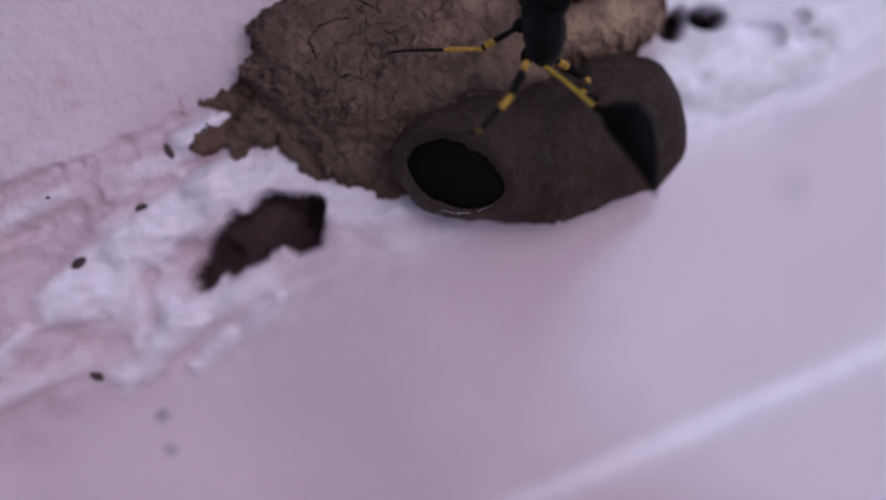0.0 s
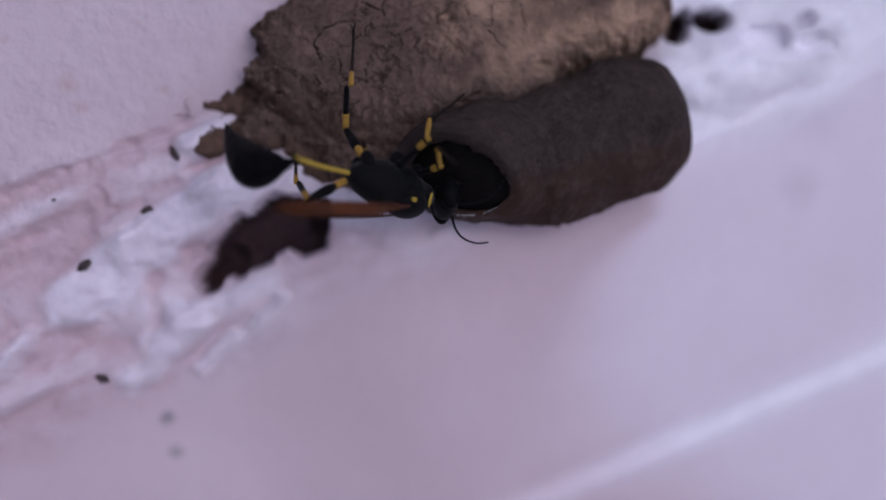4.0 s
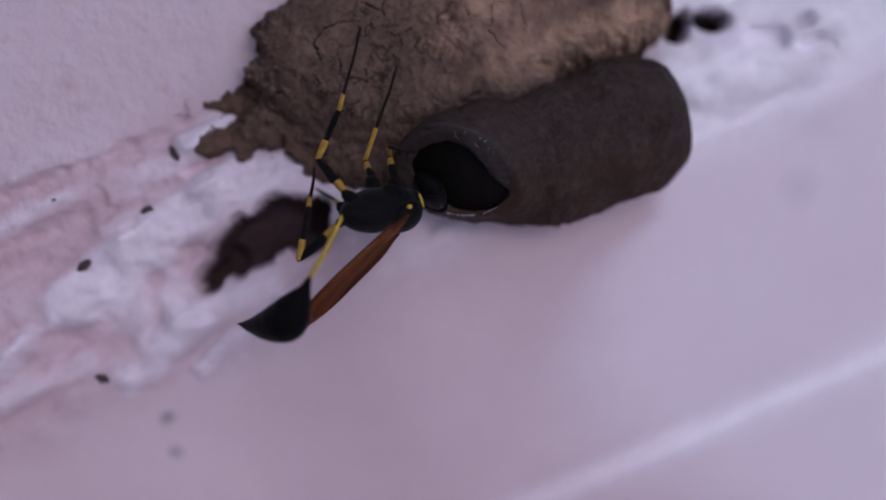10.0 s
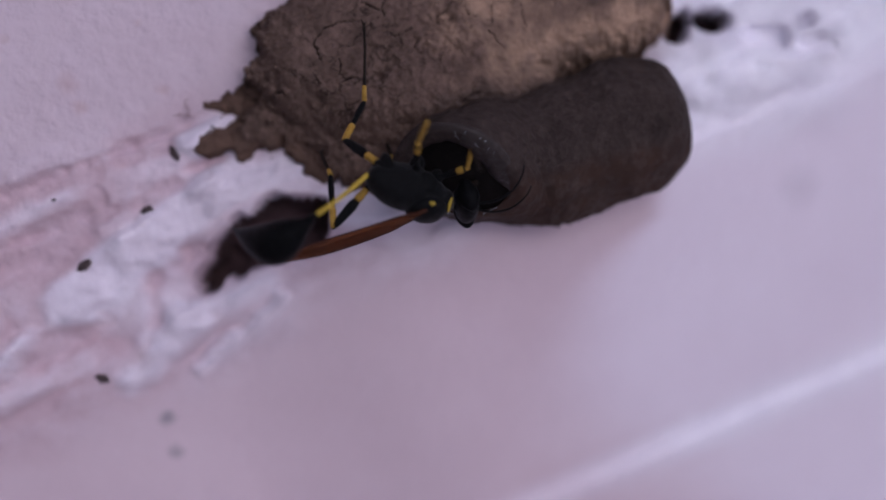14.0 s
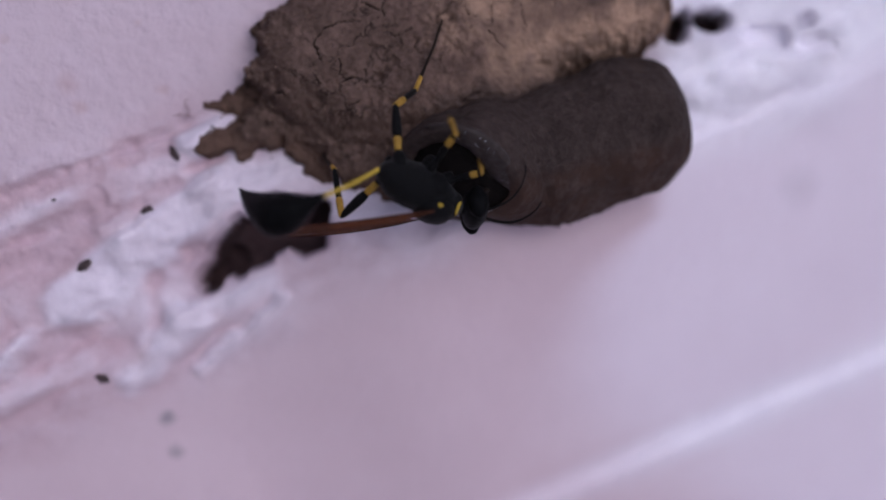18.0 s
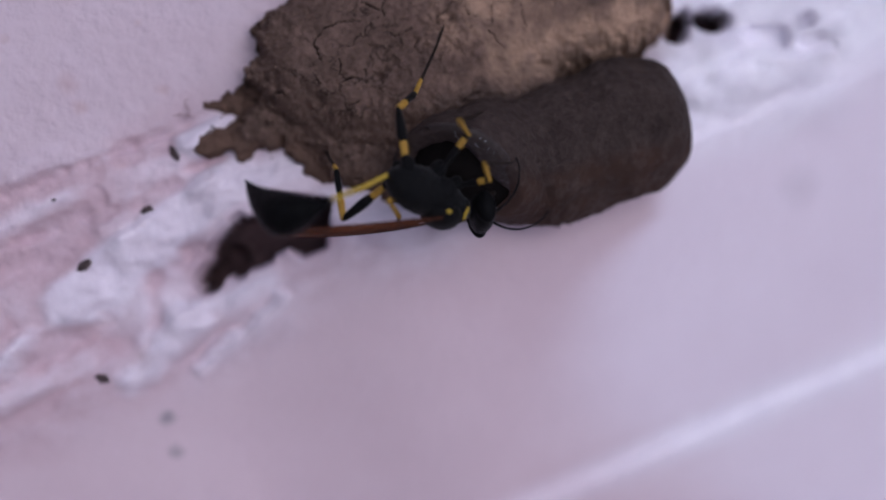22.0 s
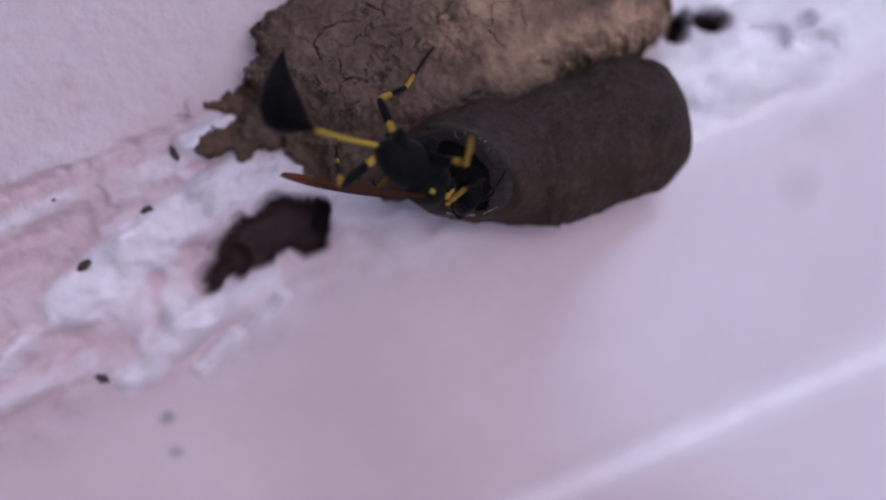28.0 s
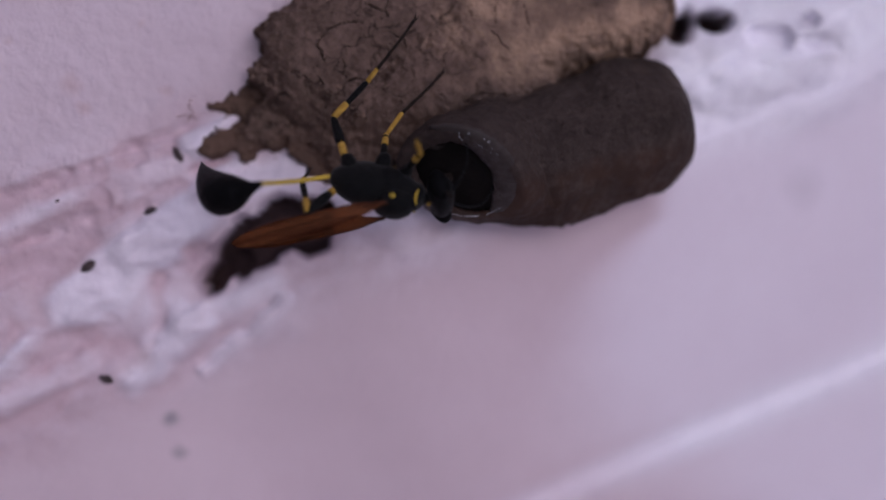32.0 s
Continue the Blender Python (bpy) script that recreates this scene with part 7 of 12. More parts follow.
        (21, mm(-2.3, 0.8, -0.9, -42.3, 67, -105.1)), (21.5, mm(-2.3, 0.8, -0.9, -25.8, 84.2, -34.2)),
        (21.75, mm(-2.3, 0.8, -0.9, -116.1, 83.4, -136.5)), (22, mm(-2.3, 0.8, -0.9, -78.9, 73, -164.7)),
        (22.25, mm(-2.3, 0.8, -0.9, -33.9, 60.1, -135.1)), (23, mm(-2.3, 0.8, -0.9, -14.4, 9.5, -124.7)),
        (23.5, mm(-2.3, 0.8, -0.9, -13.8, 2.4, -125.9)), (24, mm(-2.3, 0.8, -0.9, -14.3, 10.2, -125.7)),
        (24.75, mm(-2.3, 0.8, -0.9, -20, 40.3, -128.9)), (25.25, mm(-2.3, 0.8, -0.9, -22.1, 52.2, -145.6)),
        (25.5, mm(-2.3, 0.8, -0.9, -14, 55.2, -164)), (26, mm(-2.3, 0.8, -0.9, -23, 52.2, -143.2)), (27, mm(-2.3, 0.8, -0.9, -20.5, 37.2, -117.5)),
        (27.5, mm(-2.3, 0.8, -0.9, -18.7, 28.1, -110.1)), (28, mm(-2.3, 0.8, -0.9, -25.2, 47.5, -110.9)),
        (28.3, mm(-2.3, 0.8, -0.9, -20.3, 35, -110.9)), (28.6, mm(-2.3, 0.8, -0.9, -20.1, 38, -123)), (29, mm(-2.3, 0.8, -0.9, -24.9, 55.1, -145)),
        (29.5, mm(-2.3, 0.8, -0.9, -22.9, 53.4, -146.2)), (30, mm(-2.3, 0.8, -0.9, -36.5, 62, -137.7)),
        (30.4, mm(-2.3, 0.8, -0.9, -58.1, 71.2, -128.1)), (30.75, mm(-2.3, 0.8, -0.9, -51, 69.1, -123.3)),
        (31, mm(-2.3, 0.8, -0.9, -51.6, 70.2, -116.1)), (31.7, mm(-2.3, 0.8, -0.9, -69.2, 72.5, -146.6)),
        (31.75, mm(-2.3, 0.8, -0.9, -67.5, 72, -149.7)), (32, mm(-2.3, 0.8, -0.9, -22.4, 65.9, -168.9))])
    walk(P["hind_l_tibia"], [(0, mm(-6.49, 3.56, 0.05, 11.8, -1.4, 135.8)), (0.1, mm(-6.07, 3.95, 0.46, 11.6, 15.7, 141.9)),
        (0.2, mm(-5.37, 4.14, 1.43, 16.1, 33.5, 136.6)), (0.3, mm(-6.64, 2.98, 0.67, 13, 2.1, 130.3)),
        (0.4, mm(-6.51, 3.56, -0.07, 13, -25.3, 130.3)), (0.6, mm(-5.98, 3.56, 1.29, 8.3, -37.3, 152.4)),
        (0.7, mm(-6.57, 3.27, 0.38, 1, -38.1, 176.8)), (0.8, mm(-4.14, 4.01, -4.41, -5.3, -29.7, -162)),
        (0.9, mm(-3.34, 4.7, -4.02, -0.7, -38.3, -177.7)), (1, mm(-3.84, 4.83, -3.61, 6.6, -59.8, 163.2)),
        (1.067, mm(-4.85, 3.47, -0.55, 43.3, -1.4, 115.8)), (1.1, mm(-5.86, 2.11, 2.51, 31.4, 62.8, 83.1)),
        (1.133, mm(-4.45, 2.2, -1.6, 40, 3.7, 122.6)), (1.2, mm(-3.04, 2.29, -5.72, 2.7, -45.6, 171.8)),
        (1.4, mm(-2.47, 2.31, -5.77, 7.4, -43.6, 156.8)), (1.6, mm(-2.39, 2.45, -5.73, 5.7, -37.6, 161.4)),
        (1.7, mm(-1.59, 0.52, -5.94, 6.7, -24.4, 156.2)), (1.8, mm(-2.04, -1.36, -5.51, 8.5, -11.5, 149)),
        (1.9, mm(-2.84, -1.45, -5.44, 9.6, 12.3, 148.8)), (1.933, mm(-3.45, -1.25, -5.38, -10.7, 36.6, 171.5)),
        (2, mm(-4.06, -1.05, -5.31, -24, 65.9, -167.9)), (2.033, mm(-3.67, -1.33, -5.3, 7.5, 65.1, 176.7)),
        (2.1, mm(-3.28, -1.6, -5.29, 39.6, 67.9, 162.1)), (2.2, mm(-3.33, -1.82, -5.15, 38.6, 62.9, 134.5)),
        (2.25, mm(-3.66, -1.85, -5.04, 32.9, 58.3, 125.1)), (2.4, mm(-3.12, -2.61, -4.61, 32.6, 58.2, 109.7)),
        (2.5, mm(-3.06, -3.01, -4.21, 31.9, 58.9, 99.1)), (2.6, mm(-2.74, -2.56, -4.71, 18.3, 26.2, 109.8)),
        (2.7, mm(-2.69, -1.97, -5.17, 16.2, 13.7, 114.3)), (2.8, mm(-2.9, -1.23, -5.54, 15.1, 3.4, 116.9)),
        (2.867, mm(-4.03, 0.18, -4.77, 28.3, 22.3, 73.6)), (2.933, mm(-5.15, 1.58, -4.01, 14, 50, 2.3)),
        (3, mm(-6.27, 2.98, -3.24, -20.8, 47.9, -70.7)), (3.25, mm(-6.18, 3.57, -2.7, -24.5, 60.2, -66.2)),
        (3.333, mm(-4.93, 1.78, -3.57, 13.7, 62.5, 12.4)), (3.4, mm(-3.68, -0, -4.43, 28.3, 41.5, 81.2)),
        (3.5, mm(-2.43, -1.79, -5.29, 17.3, 25.7, 119.7)), (4.75, mm(-4.03, -2.03, -4.77, 17.9, 20.5, 97.8)),
        (4.867, mm(-4.22, -2, -4.7, 26.1, 44.9, 65.8)), (5, mm(-4.42, -1.97, -4.62, 5.4, 67.7, 11.8)),
        (5.5, mm(-5.25, -1.7, -4.22, 7.2, 62.2, 17.6)), (6, mm(-5.52, -2.14, -3.55, 7.6, 58.4, 19.8)), (6.5, mm(-4.12, -2.43, -4.4, 1.9, 62.8, 4.5)),
        (7, mm(-3.05, -1.94, -5.13, -2.2, 66.9, -4.9)), (7.5, mm(-2.08, -1.01, -5.66, 2.4, 58.1, 6.3)),
        (8, mm(-1.51, -0.34, -5.81, 5.2, 51.2, 14.9)), (9, mm(-1.18, -0.09, -5.79, 14.9, 56.9, 40.8)),
        (9.75, mm(-2.07, 0.3, -5.97, 13.3, 36.3, 47.1)), (10, mm(-2.52, 0.43, -5.98, 14.1, 27.1, 54.5)),
        (10.5, mm(-2.72, -1.21, -5.57, 12.9, 51.5, 38)), (11, mm(-1.45, 0.02, -5.87, 10.3, 55.2, 28.4)),
        (11.5, mm(-2.44, -1.75, -5.32, 7.5, 67.2, 16.6)), (11.75, mm(-3.18, -2.02, -5.06, 9.6, 71.1, 19.6)),
        (12, mm(-4.05, -2.29, -4.56, 11.6, 76.3, 20.3)), (12.25, mm(-3.1, -2.06, -5.05, 5.4, 73, 10.4)),
        (12.5, mm(-2.3, -1.78, -5.3, -0.1, 70.9, -0.3)), (13, mm(-2.61, -0.06, -5.92, 2.3, 62.5, 5.7)),
        (13.25, mm(-3.18, -0.8, -5.66, 2.1, 64.9, 4.8)), (13.5, mm(-3.8, -1.52, -5.19, -0.5, 68.6, -1)),
        (14, mm(-4.56, -2.38, -4.19, 0.8, 70.5, 1.7)), (14.25, mm(-5.57, -2.26, -3.34, -8, 73.6, -15.2)),
        (14.5, mm(-6.54, -1.71, -2.22, -23.2, 75.1, -42.3)), (14.75, mm(-5.92, -2.06, -3.08, -15.8, 73.5, -30.1)),
        (15.25, mm(-4.7, -2.03, -4.4, -6.8, 68.8, -14.6)), (15.75, mm(-3.5, -1.45, -5.32, -2.7, 63.2, -6.5)),
        (15.867, mm(-3.21, -1.23, -5.47, 23.5, 37.1, 50.7)), (16, mm(-2.92, -1, -5.63, 16.7, 7.2, 84.4)),
        (16.5, mm(-1.84, 0.17, -5.94, 16.5, 2.4, 82.2)), (16.75, mm(-1.62, 0.52, -5.95, 16.6, -2.2, 81.5)),
        (16.867, mm(-1.51, 0.71, -5.93, 20.8, 28.5, 41.2)), (17, mm(-1.41, 0.91, -5.92, -6.4, 52, -18.2)),
        (17.25, mm(-1.52, 1.7, -5.86, -7.1, 47.8, -21.3)), (17.5, mm(-1.91, 2.99, -5.49, -7.9, 43.9, -24.9)),
        (17.75, mm(-2.55, 1.55, -5.94, -9.3, 46.8, -28.5)), (18, mm(-3.32, 0.47, -5.89, -12, 49.6, -36.3)),
        (18.25, mm(-3.78, -0.57, -5.58, -10.5, 52.4, -30.2)), (18.5, mm(-4.23, -1.45, -5.05, -9.4, 56, -25.6)),
        (18.75, mm(-4.32, -2.59, -4.13, -9, 58.4, -23.5)), (19, mm(-4.4, -3.4, -2.9, -10.5, 61.9, -25.9)),
        (19.5, mm(-5.13, -3.2, -2.32, -13.5, 64.1, -32.2)), (20, mm(-3.77, -3.41, -3.37, -12.8, 61.2, -32.4)),
        (20.5, mm(-3.54, -2.43, -4.65, -13.9, 58.2, -37)), (20.75, mm(-3.09, -1.76, -5.24, -15.4, 59.3, -40.6)),
        (21, mm(-2.82, -1.12, -5.6, -20.4, 61.1, -52.7)), (21.25, mm(-2.23, -0.34, -5.87, -14.8, 56.4, -40.8)),
        (21.5, mm(-1.87, 0.51, -5.97, -12.3, 51.6, -36.1)), (22, mm(-3.74, 0.41, -5.78, -12.7, 46.9, -39.9)),
        (22.25, mm(-4.1, -1, -5.32, -10.1, 50, -30.1)), (22.5, mm(-4.46, -2.09, -4.51, -7.9, 54.6, -21.8)),
        (22.75, mm(-4.74, -2.95, -3.35, -4.6, 58.6, -11.9)), (23, mm(-5.16, -3.34, -1.74, -2.7, 65.6, -6.1)),
        (23.5, mm(-5.29, -3.33, -1.12, -6, 67.4, -13.2)), (24, mm(-5.23, -3.28, -1.8, -2.9, 63.4, -7)),
        (24.25, mm(-4.94, -3.12, -2.82, -3.5, 61, -8.8)), (24.75, mm(-4.74, -2.23, -4.2, -9.4, 58.7, -24.7)),
        (25, mm(-4.92, -1.65, -4.53, -16.8, 58.2, -45.4)), (25.25, mm(-4.88, -0.97, -4.93, -12.1, 54.9, -33.9)),
        (25.5, mm(-5.09, -0, -5.09, -10, 51.2, -29.1)), (26.25, mm(-4.65, -1.56, -4.76, -7.2, 48.9, -21.3)),
        (27.25, mm(-4.01, -3.14, -3.65, -7.5, 47.7, -22.7)), (27.5, mm(-3.85, -3.43, -3.3, -7.9, 47.6, -24.1)),
        (27.75, mm(-3.64, -2.95, -4.09, -8.6, 44.3, -27)), (28, mm(-3.53, -2.42, -4.66, -10.6, 42.1, -34.4)),
        (28.3, mm(-3.79, -3.1, -3.82, -13.9, 52.8, -40.5)), (28.6, mm(-4.49, -2.57, -4.04, -8.7, 61.3, -21.7)),
        (29, mm(-4.69, -0.87, -5.09, 12, 53.8, 34)), (29.5, mm(-4.82, -0.89, -5, 13.2, 54.7, 37.1)), (30, mm(-4.07, -0.81, -5.4, 15.5, 49.1, 48.2)),
        (30.4, mm(-3.31, -0.49, -5.73, 17.6, 57.7, 48.2)), (30.75, mm(-3.3, -0.72, -5.66, 21.2, 63.4, 52.2)),
        (31, mm(-3.06, -0.75, -5.7, 23.7, 65.9, 55.6)), (31.5, mm(-3.44, -0.18, -5.77, 16.7, 60.9, 42.8)),
        (31.75, mm(-3.66, 0.01, -5.75, 11.7, 57.9, 31.2)), (32, mm(-4.34, 0.4, -5.56, 6.3, 60.8, 15.8))])
    walk(P["hind_l_tarsus"], [(0, mm(-9.5, 6.48, 0.15, -22.2, 59.8, -59.5)), (0.1, mm(-9.25, 6.45, -0.67, 10.7, 63.9, 25.4)),
        (0.2, mm(-7.91, 6.55, -0.89, 16.1, 10.9, 74)), (0.3, mm(-9.35, 6.18, 0.52, 11.1, 31.9, 39.5)),
        (0.4, mm(-8.97, 6.46, 1.72, 12.7, 40.5, 42.6)), (0.6, mm(-8.94, 5.11, 3.84, 9.8, 18.9, 36.1)), (0.7, mm(-9.87, 3.46, 2.97, 6.1, 28.6, 21.1)),
        (0.8, mm(-7.61, 2.88, -2.33, 1.5, 34.7, 5.1)), (0.9, mm(-6.64, 4.57, -1.42, 0.1, 42.2, 0.5)), (1, mm(-5.87, 5.44, 0.02, -0.8, 60.6, -2)),
        (1.1, mm(-5.63, 4.01, -1.22, 3.4, 70.3, 6.9)), (1.2, mm(-5.95, 2.7, -2.72, 28.4, 78.5, 46.4)),
        (1.4, mm(-5.26, 3.51, -2.87, -10.4, 82, -15.2)), (1.6, mm(-5.54, 3.51, -3.17, -37.9, 73, -74.2)),
        (1.7, mm(-5.09, 2.06, -4.21, -27.4, 66.4, -64.2)), (1.8, mm(-5.57, 0.76, -4.68, -23.8, 57.5, -68.2)),
        (1.9, mm(-6.35, 0.67, -6.34, -30.1, 60.5, -85.2)), (2, mm(-5.74, -1.41, -9.15, -37.7, 62.8, -110.7)),
        (2.1, mm(-4.78, -1.12, -9.18, -53.8, 72.1, -111.1)), (2.2, mm(-4.68, -0.45, -8.89, -85.2, 80, -121.1)),
        (2.25, mm(-4.93, -0.04, -8.62, -113.1, 82.4, -137.3)), (2.4, mm(-3.86, -0.52, -8.17, 125.1, 85.3, 138)),
        (2.5, mm(-3.4, -0.87, -7.81, 70.8, 80, 104.1)), (2.6, mm(-4.02, 0.99, -6.57, -76.4, 87.4, -85)),
        (2.7, mm(-4.37, 1.75, -6.16, -48.5, 78.4, -78.3)), (2.8, mm(-4.8, 2.51, -5.79, -36.5, 70.8, -76.6)),
        (3, mm(-5.34, 0.32, -6.36, -23.5, 53.5, -73.8)), (3.25, mm(-5.34, 1.66, -6.35, -24.7, 59.5, -67.9)),
        (3.5, mm(-4.31, 1.5, -7.12, -25.8, 66.3, -60.3)), (4.5, mm(-4.48, 1.77, -6.44, -48.4, 81.4, -70.2)),
        (4.75, mm(-4.56, 1.87, -6.24, -66.2, 85.4, -80.4)), (5, mm(-2.86, -1.65, -8.51, 123.1, 85.2, 136.6)),
        (5.5, mm(-3.39, -1.11, -7.94, 65.4, 74.4, 121.8)), (6, mm(-3.45, -1.39, -7.13, 43, 65.1, 127.1)),
        (6.5, mm(-2.21, -2.28, -8.14, 38.4, 62.8, 115.8)), (7, mm(-1.41, -2.08, -9, 30.9, 57.6, 99.4)),
        (7.5, mm(0.13, -0.77, -9.23, 21.5, 46.1, 77.2)), (8, mm(1.03, 0.34, -9.08, 17.2, 35.3, 66.3)), (9, mm(0.56, 1.41, -9.31, 17.3, 37.3, 65.1)),
        (9.5, mm(0.52, 2.32, -8.82, 16.7, 32.5, 65.6)), (9.75, mm(0.24, 2.79, -8.46, 16.7, 30.6, 66.7)),
        (10, mm(-0.35, 3.47, -7.89, 16.6, 29, 67.6)), (10.25, mm(-0.27, 1.79, -8.56, 17.2, 34, 67.1)),
        (10.5, mm(-0.66, 0.41, -8.85, 17.8, 38.9, 66.3)), (11, mm(0.66, 1.16, -9.32, 16.7, 35.4, 63.2)),
        (11.25, mm(-0.03, -0.09, -9.35, 18.7, 42, 67.5)), (11.5, mm(-0.88, -1.28, -9.19, 21.3, 48.3, 72.5)),
        (11.75, mm(-1.9, -1.57, -9.03, 25.6, 52.8, 85.2)), (12, mm(-3.12, -1.95, -8.64, 39.4, 66.8, 96.6)),
        (12.25, mm(-1.9, -1.84, -9.06, 22.1, 41.5, 93.3)), (12.5, mm(-0.93, -1.79, -9.27, 25.5, 57.2, 74.9)),
        (13, mm(-0.68, 0.13, -9.64, 18.3, 41.8, 65.8)), (13.5, mm(-2.27, -1.55, -9.1, 32.5, 63.4, 85.2)),
        (14, mm(-3.16, -2.34, -8.15, 63.9, 72.9, 129.1)), (14.25, mm(-4.43, -2.57, -7.37, 92.4, 76.7, 144.6)),
        (14.5, mm(-5.74, -2.44, -6.28, 141.2, 77.6, 168.8)), (14.75, mm(-4.89, -2.65, -7.1, 131.5, 81.8, 152.7)),
        (15.25, mm(-3.23, -2.41, -8.31, 50.7, 82.7, 69.6)), (15.75, mm(-1.62, -1.66, -9.07, 21.8, 73.9, 41.3)),
        (16, mm(-2.52, 3.14, -6.16, 11.1, 70.8, 22.7)), (16.5, mm(-1.27, 4.33, -6.11, 9.4, 60.8, 23.6)),
        (16.75, mm(-1, 4.67, -5.78, 9.5, 62.2, 23.4)), (17, mm(1.05, 0.1, -9.23, 14.1, 60.8, 36)), (17.25, mm(1.11, 0.68, -8.97, 12.6, 60.5, 32.1)),
        (17.5, mm(0.84, 1.72, -8.4, 10.6, 60.5, 27)), (17.75, mm(-0.02, 0.17, -9, 17, 69.2, 36.4)), (18, mm(-1.12, -1.14, -9.08, 33.2, 78.6, 53.9)),
        (18.25, mm(-1.56, -1.86, -8.91, 52.2, 84.2, 67.7)), (18.5, mm(-2.12, -2.46, -8.53, 154.9, 87.6, 158.3)),
        (18.75, mm(-2.31, -3.47, -7.71, -93.6, 80.6, -127.2)), (19, mm(-2.63, -4.26, -6.6, -53.5, 70.7, -118.7)),
        (19.5, mm(-3.57, -4.18, -6.1, -43, 65.8, -116.2)), (19.75, mm(-2.72, -4.4, -6.68, -44.4, 66.9, -114)),
        (20, mm(-2.06, -4.49, -7.05, -45, 67.6, -111.8)), (20.5, mm(-1.77, -3.76, -8.22, -65.2, 80.7, -94.6)),
        (20.75, mm(-1.46, -3.15, -8.85, -40.8, 86.5, -48.5)), (20.867, mm(-1.52, -2.94, -9.06, 37.6, 52.9, 67.1)),
        (21, mm(-1.59, -2.74, -9.27, 17.8, 19.8, 93)), (21.133, mm(-1.03, -2.3, -9.32, 30.9, 48.6, 70.1)),
        (21.25, mm(-0.47, -1.86, -9.37, 15.5, 78.8, 25.3)), (21.5, mm(0.24, -1.03, -9.26, 13.3, 73.7, 25.3)),
        (22, mm(-1.54, -1.43, -8.85, 13, 77.8, 21.8)), (22.25, mm(-1.77, -2.35, -8.54, 9.7, 83.8, 13.1)),
        (22.5, mm(-2.2, -2.99, -7.93, -71.9, 86.9, -81.8)), (22.75, mm(-2.6, -3.4, -6.94, -67.1, 78.7, -104.6)),
        (23, mm(-3.44, -3.52, -5.57, -45.2, 68.4, -107.5)), (23.5, mm(-3.72, -3.69, -4.99, -45.5, 67, -118.6)),
        (24, mm(-3.36, -3.51, -5.56, -52.9, 71, -114.8)), (24.25, mm(-2.93, -3.43, -6.49, -76.9, 78.7, -116.8)),
        (24.5, mm(-2.8, -3.28, -7.2, -100.8, 84.8, -118.3)), (24.75, mm(-2.76, -3.14, -7.79, -57.1, 88.5, -61.3)),
        (25, mm(-3.37, -3.22, -8.09, -42.4, 87.4, -48.2)), (25.25, mm(-2.87, -2.31, -8.36, 2.8, 82.3, 4)),
        (25.5, mm(-2.8, -1.28, -8.37, 3.9, 77.6, 6.6)), (26.5, mm(-1.89, -3.01, -7.69, 3, 78.4, 5)),
        (27.5, mm(-1.26, -4.58, -6.4, -25.7, 80.6, -39.1)), (27.75, mm(-0.96, -4.31, -7.02, -10, 78, -16.6)),
        (28, mm(-0.96, -4.18, -7.48, -7.4, 75.3, -13.4)), (28.133, mm(-1.33, -4.43, -7.36, 30.2, 53.9, 64.6)),
        (28.25, mm(-1.7, -4.68, -7.24, 19.3, 29.4, 100.3)), (28.3, mm(-1.86, -4.75, -7.17, 19.3, 29.6, 99.6)),
        (28.4, mm(-2.11, -4.3, -7.37, 29.4, 52, 72.2)), (28.5, mm(-2.35, -3.85, -7.56, 11.8, 74.4, 21.9)),
        (28.6, mm(-2.61, -3.32, -7.72, 16.9, 71.7, 33.9)), (28.75, mm(-2.58, -1.98, -8.22, 23, 64.7, 55.3)),
        (29, mm(-2.63, 0.52, -8.47, 21, 44.9, 76.1)), (29.5, mm(-2.89, 0.57, -8.42, 21.2, 42.4, 82.1)), (30, mm(-2.24, 1.24, -8.58, 20.8, 38.9, 87)),
        (30.4, mm(-1.82, 1.18, -9.28, 22, 41.9, 90.5)), (30.75, mm(-2.15, 0.76, -9.42, 22.5, 42.7, 93.8)),
        (31, mm(-2.09, 0.66, -9.54, 22.9, 43.2, 96)), (31.4, mm(-2.12, 1.21, -9.5, 21.1, 41.1, 84.3)),
        (31.75, mm(-1.75, 1.16, -9.31, 18.4, 45.7, 62.4)), (32, mm(-2.37, 0.96, -9.22, 14.8, 52.3, 43.6))])
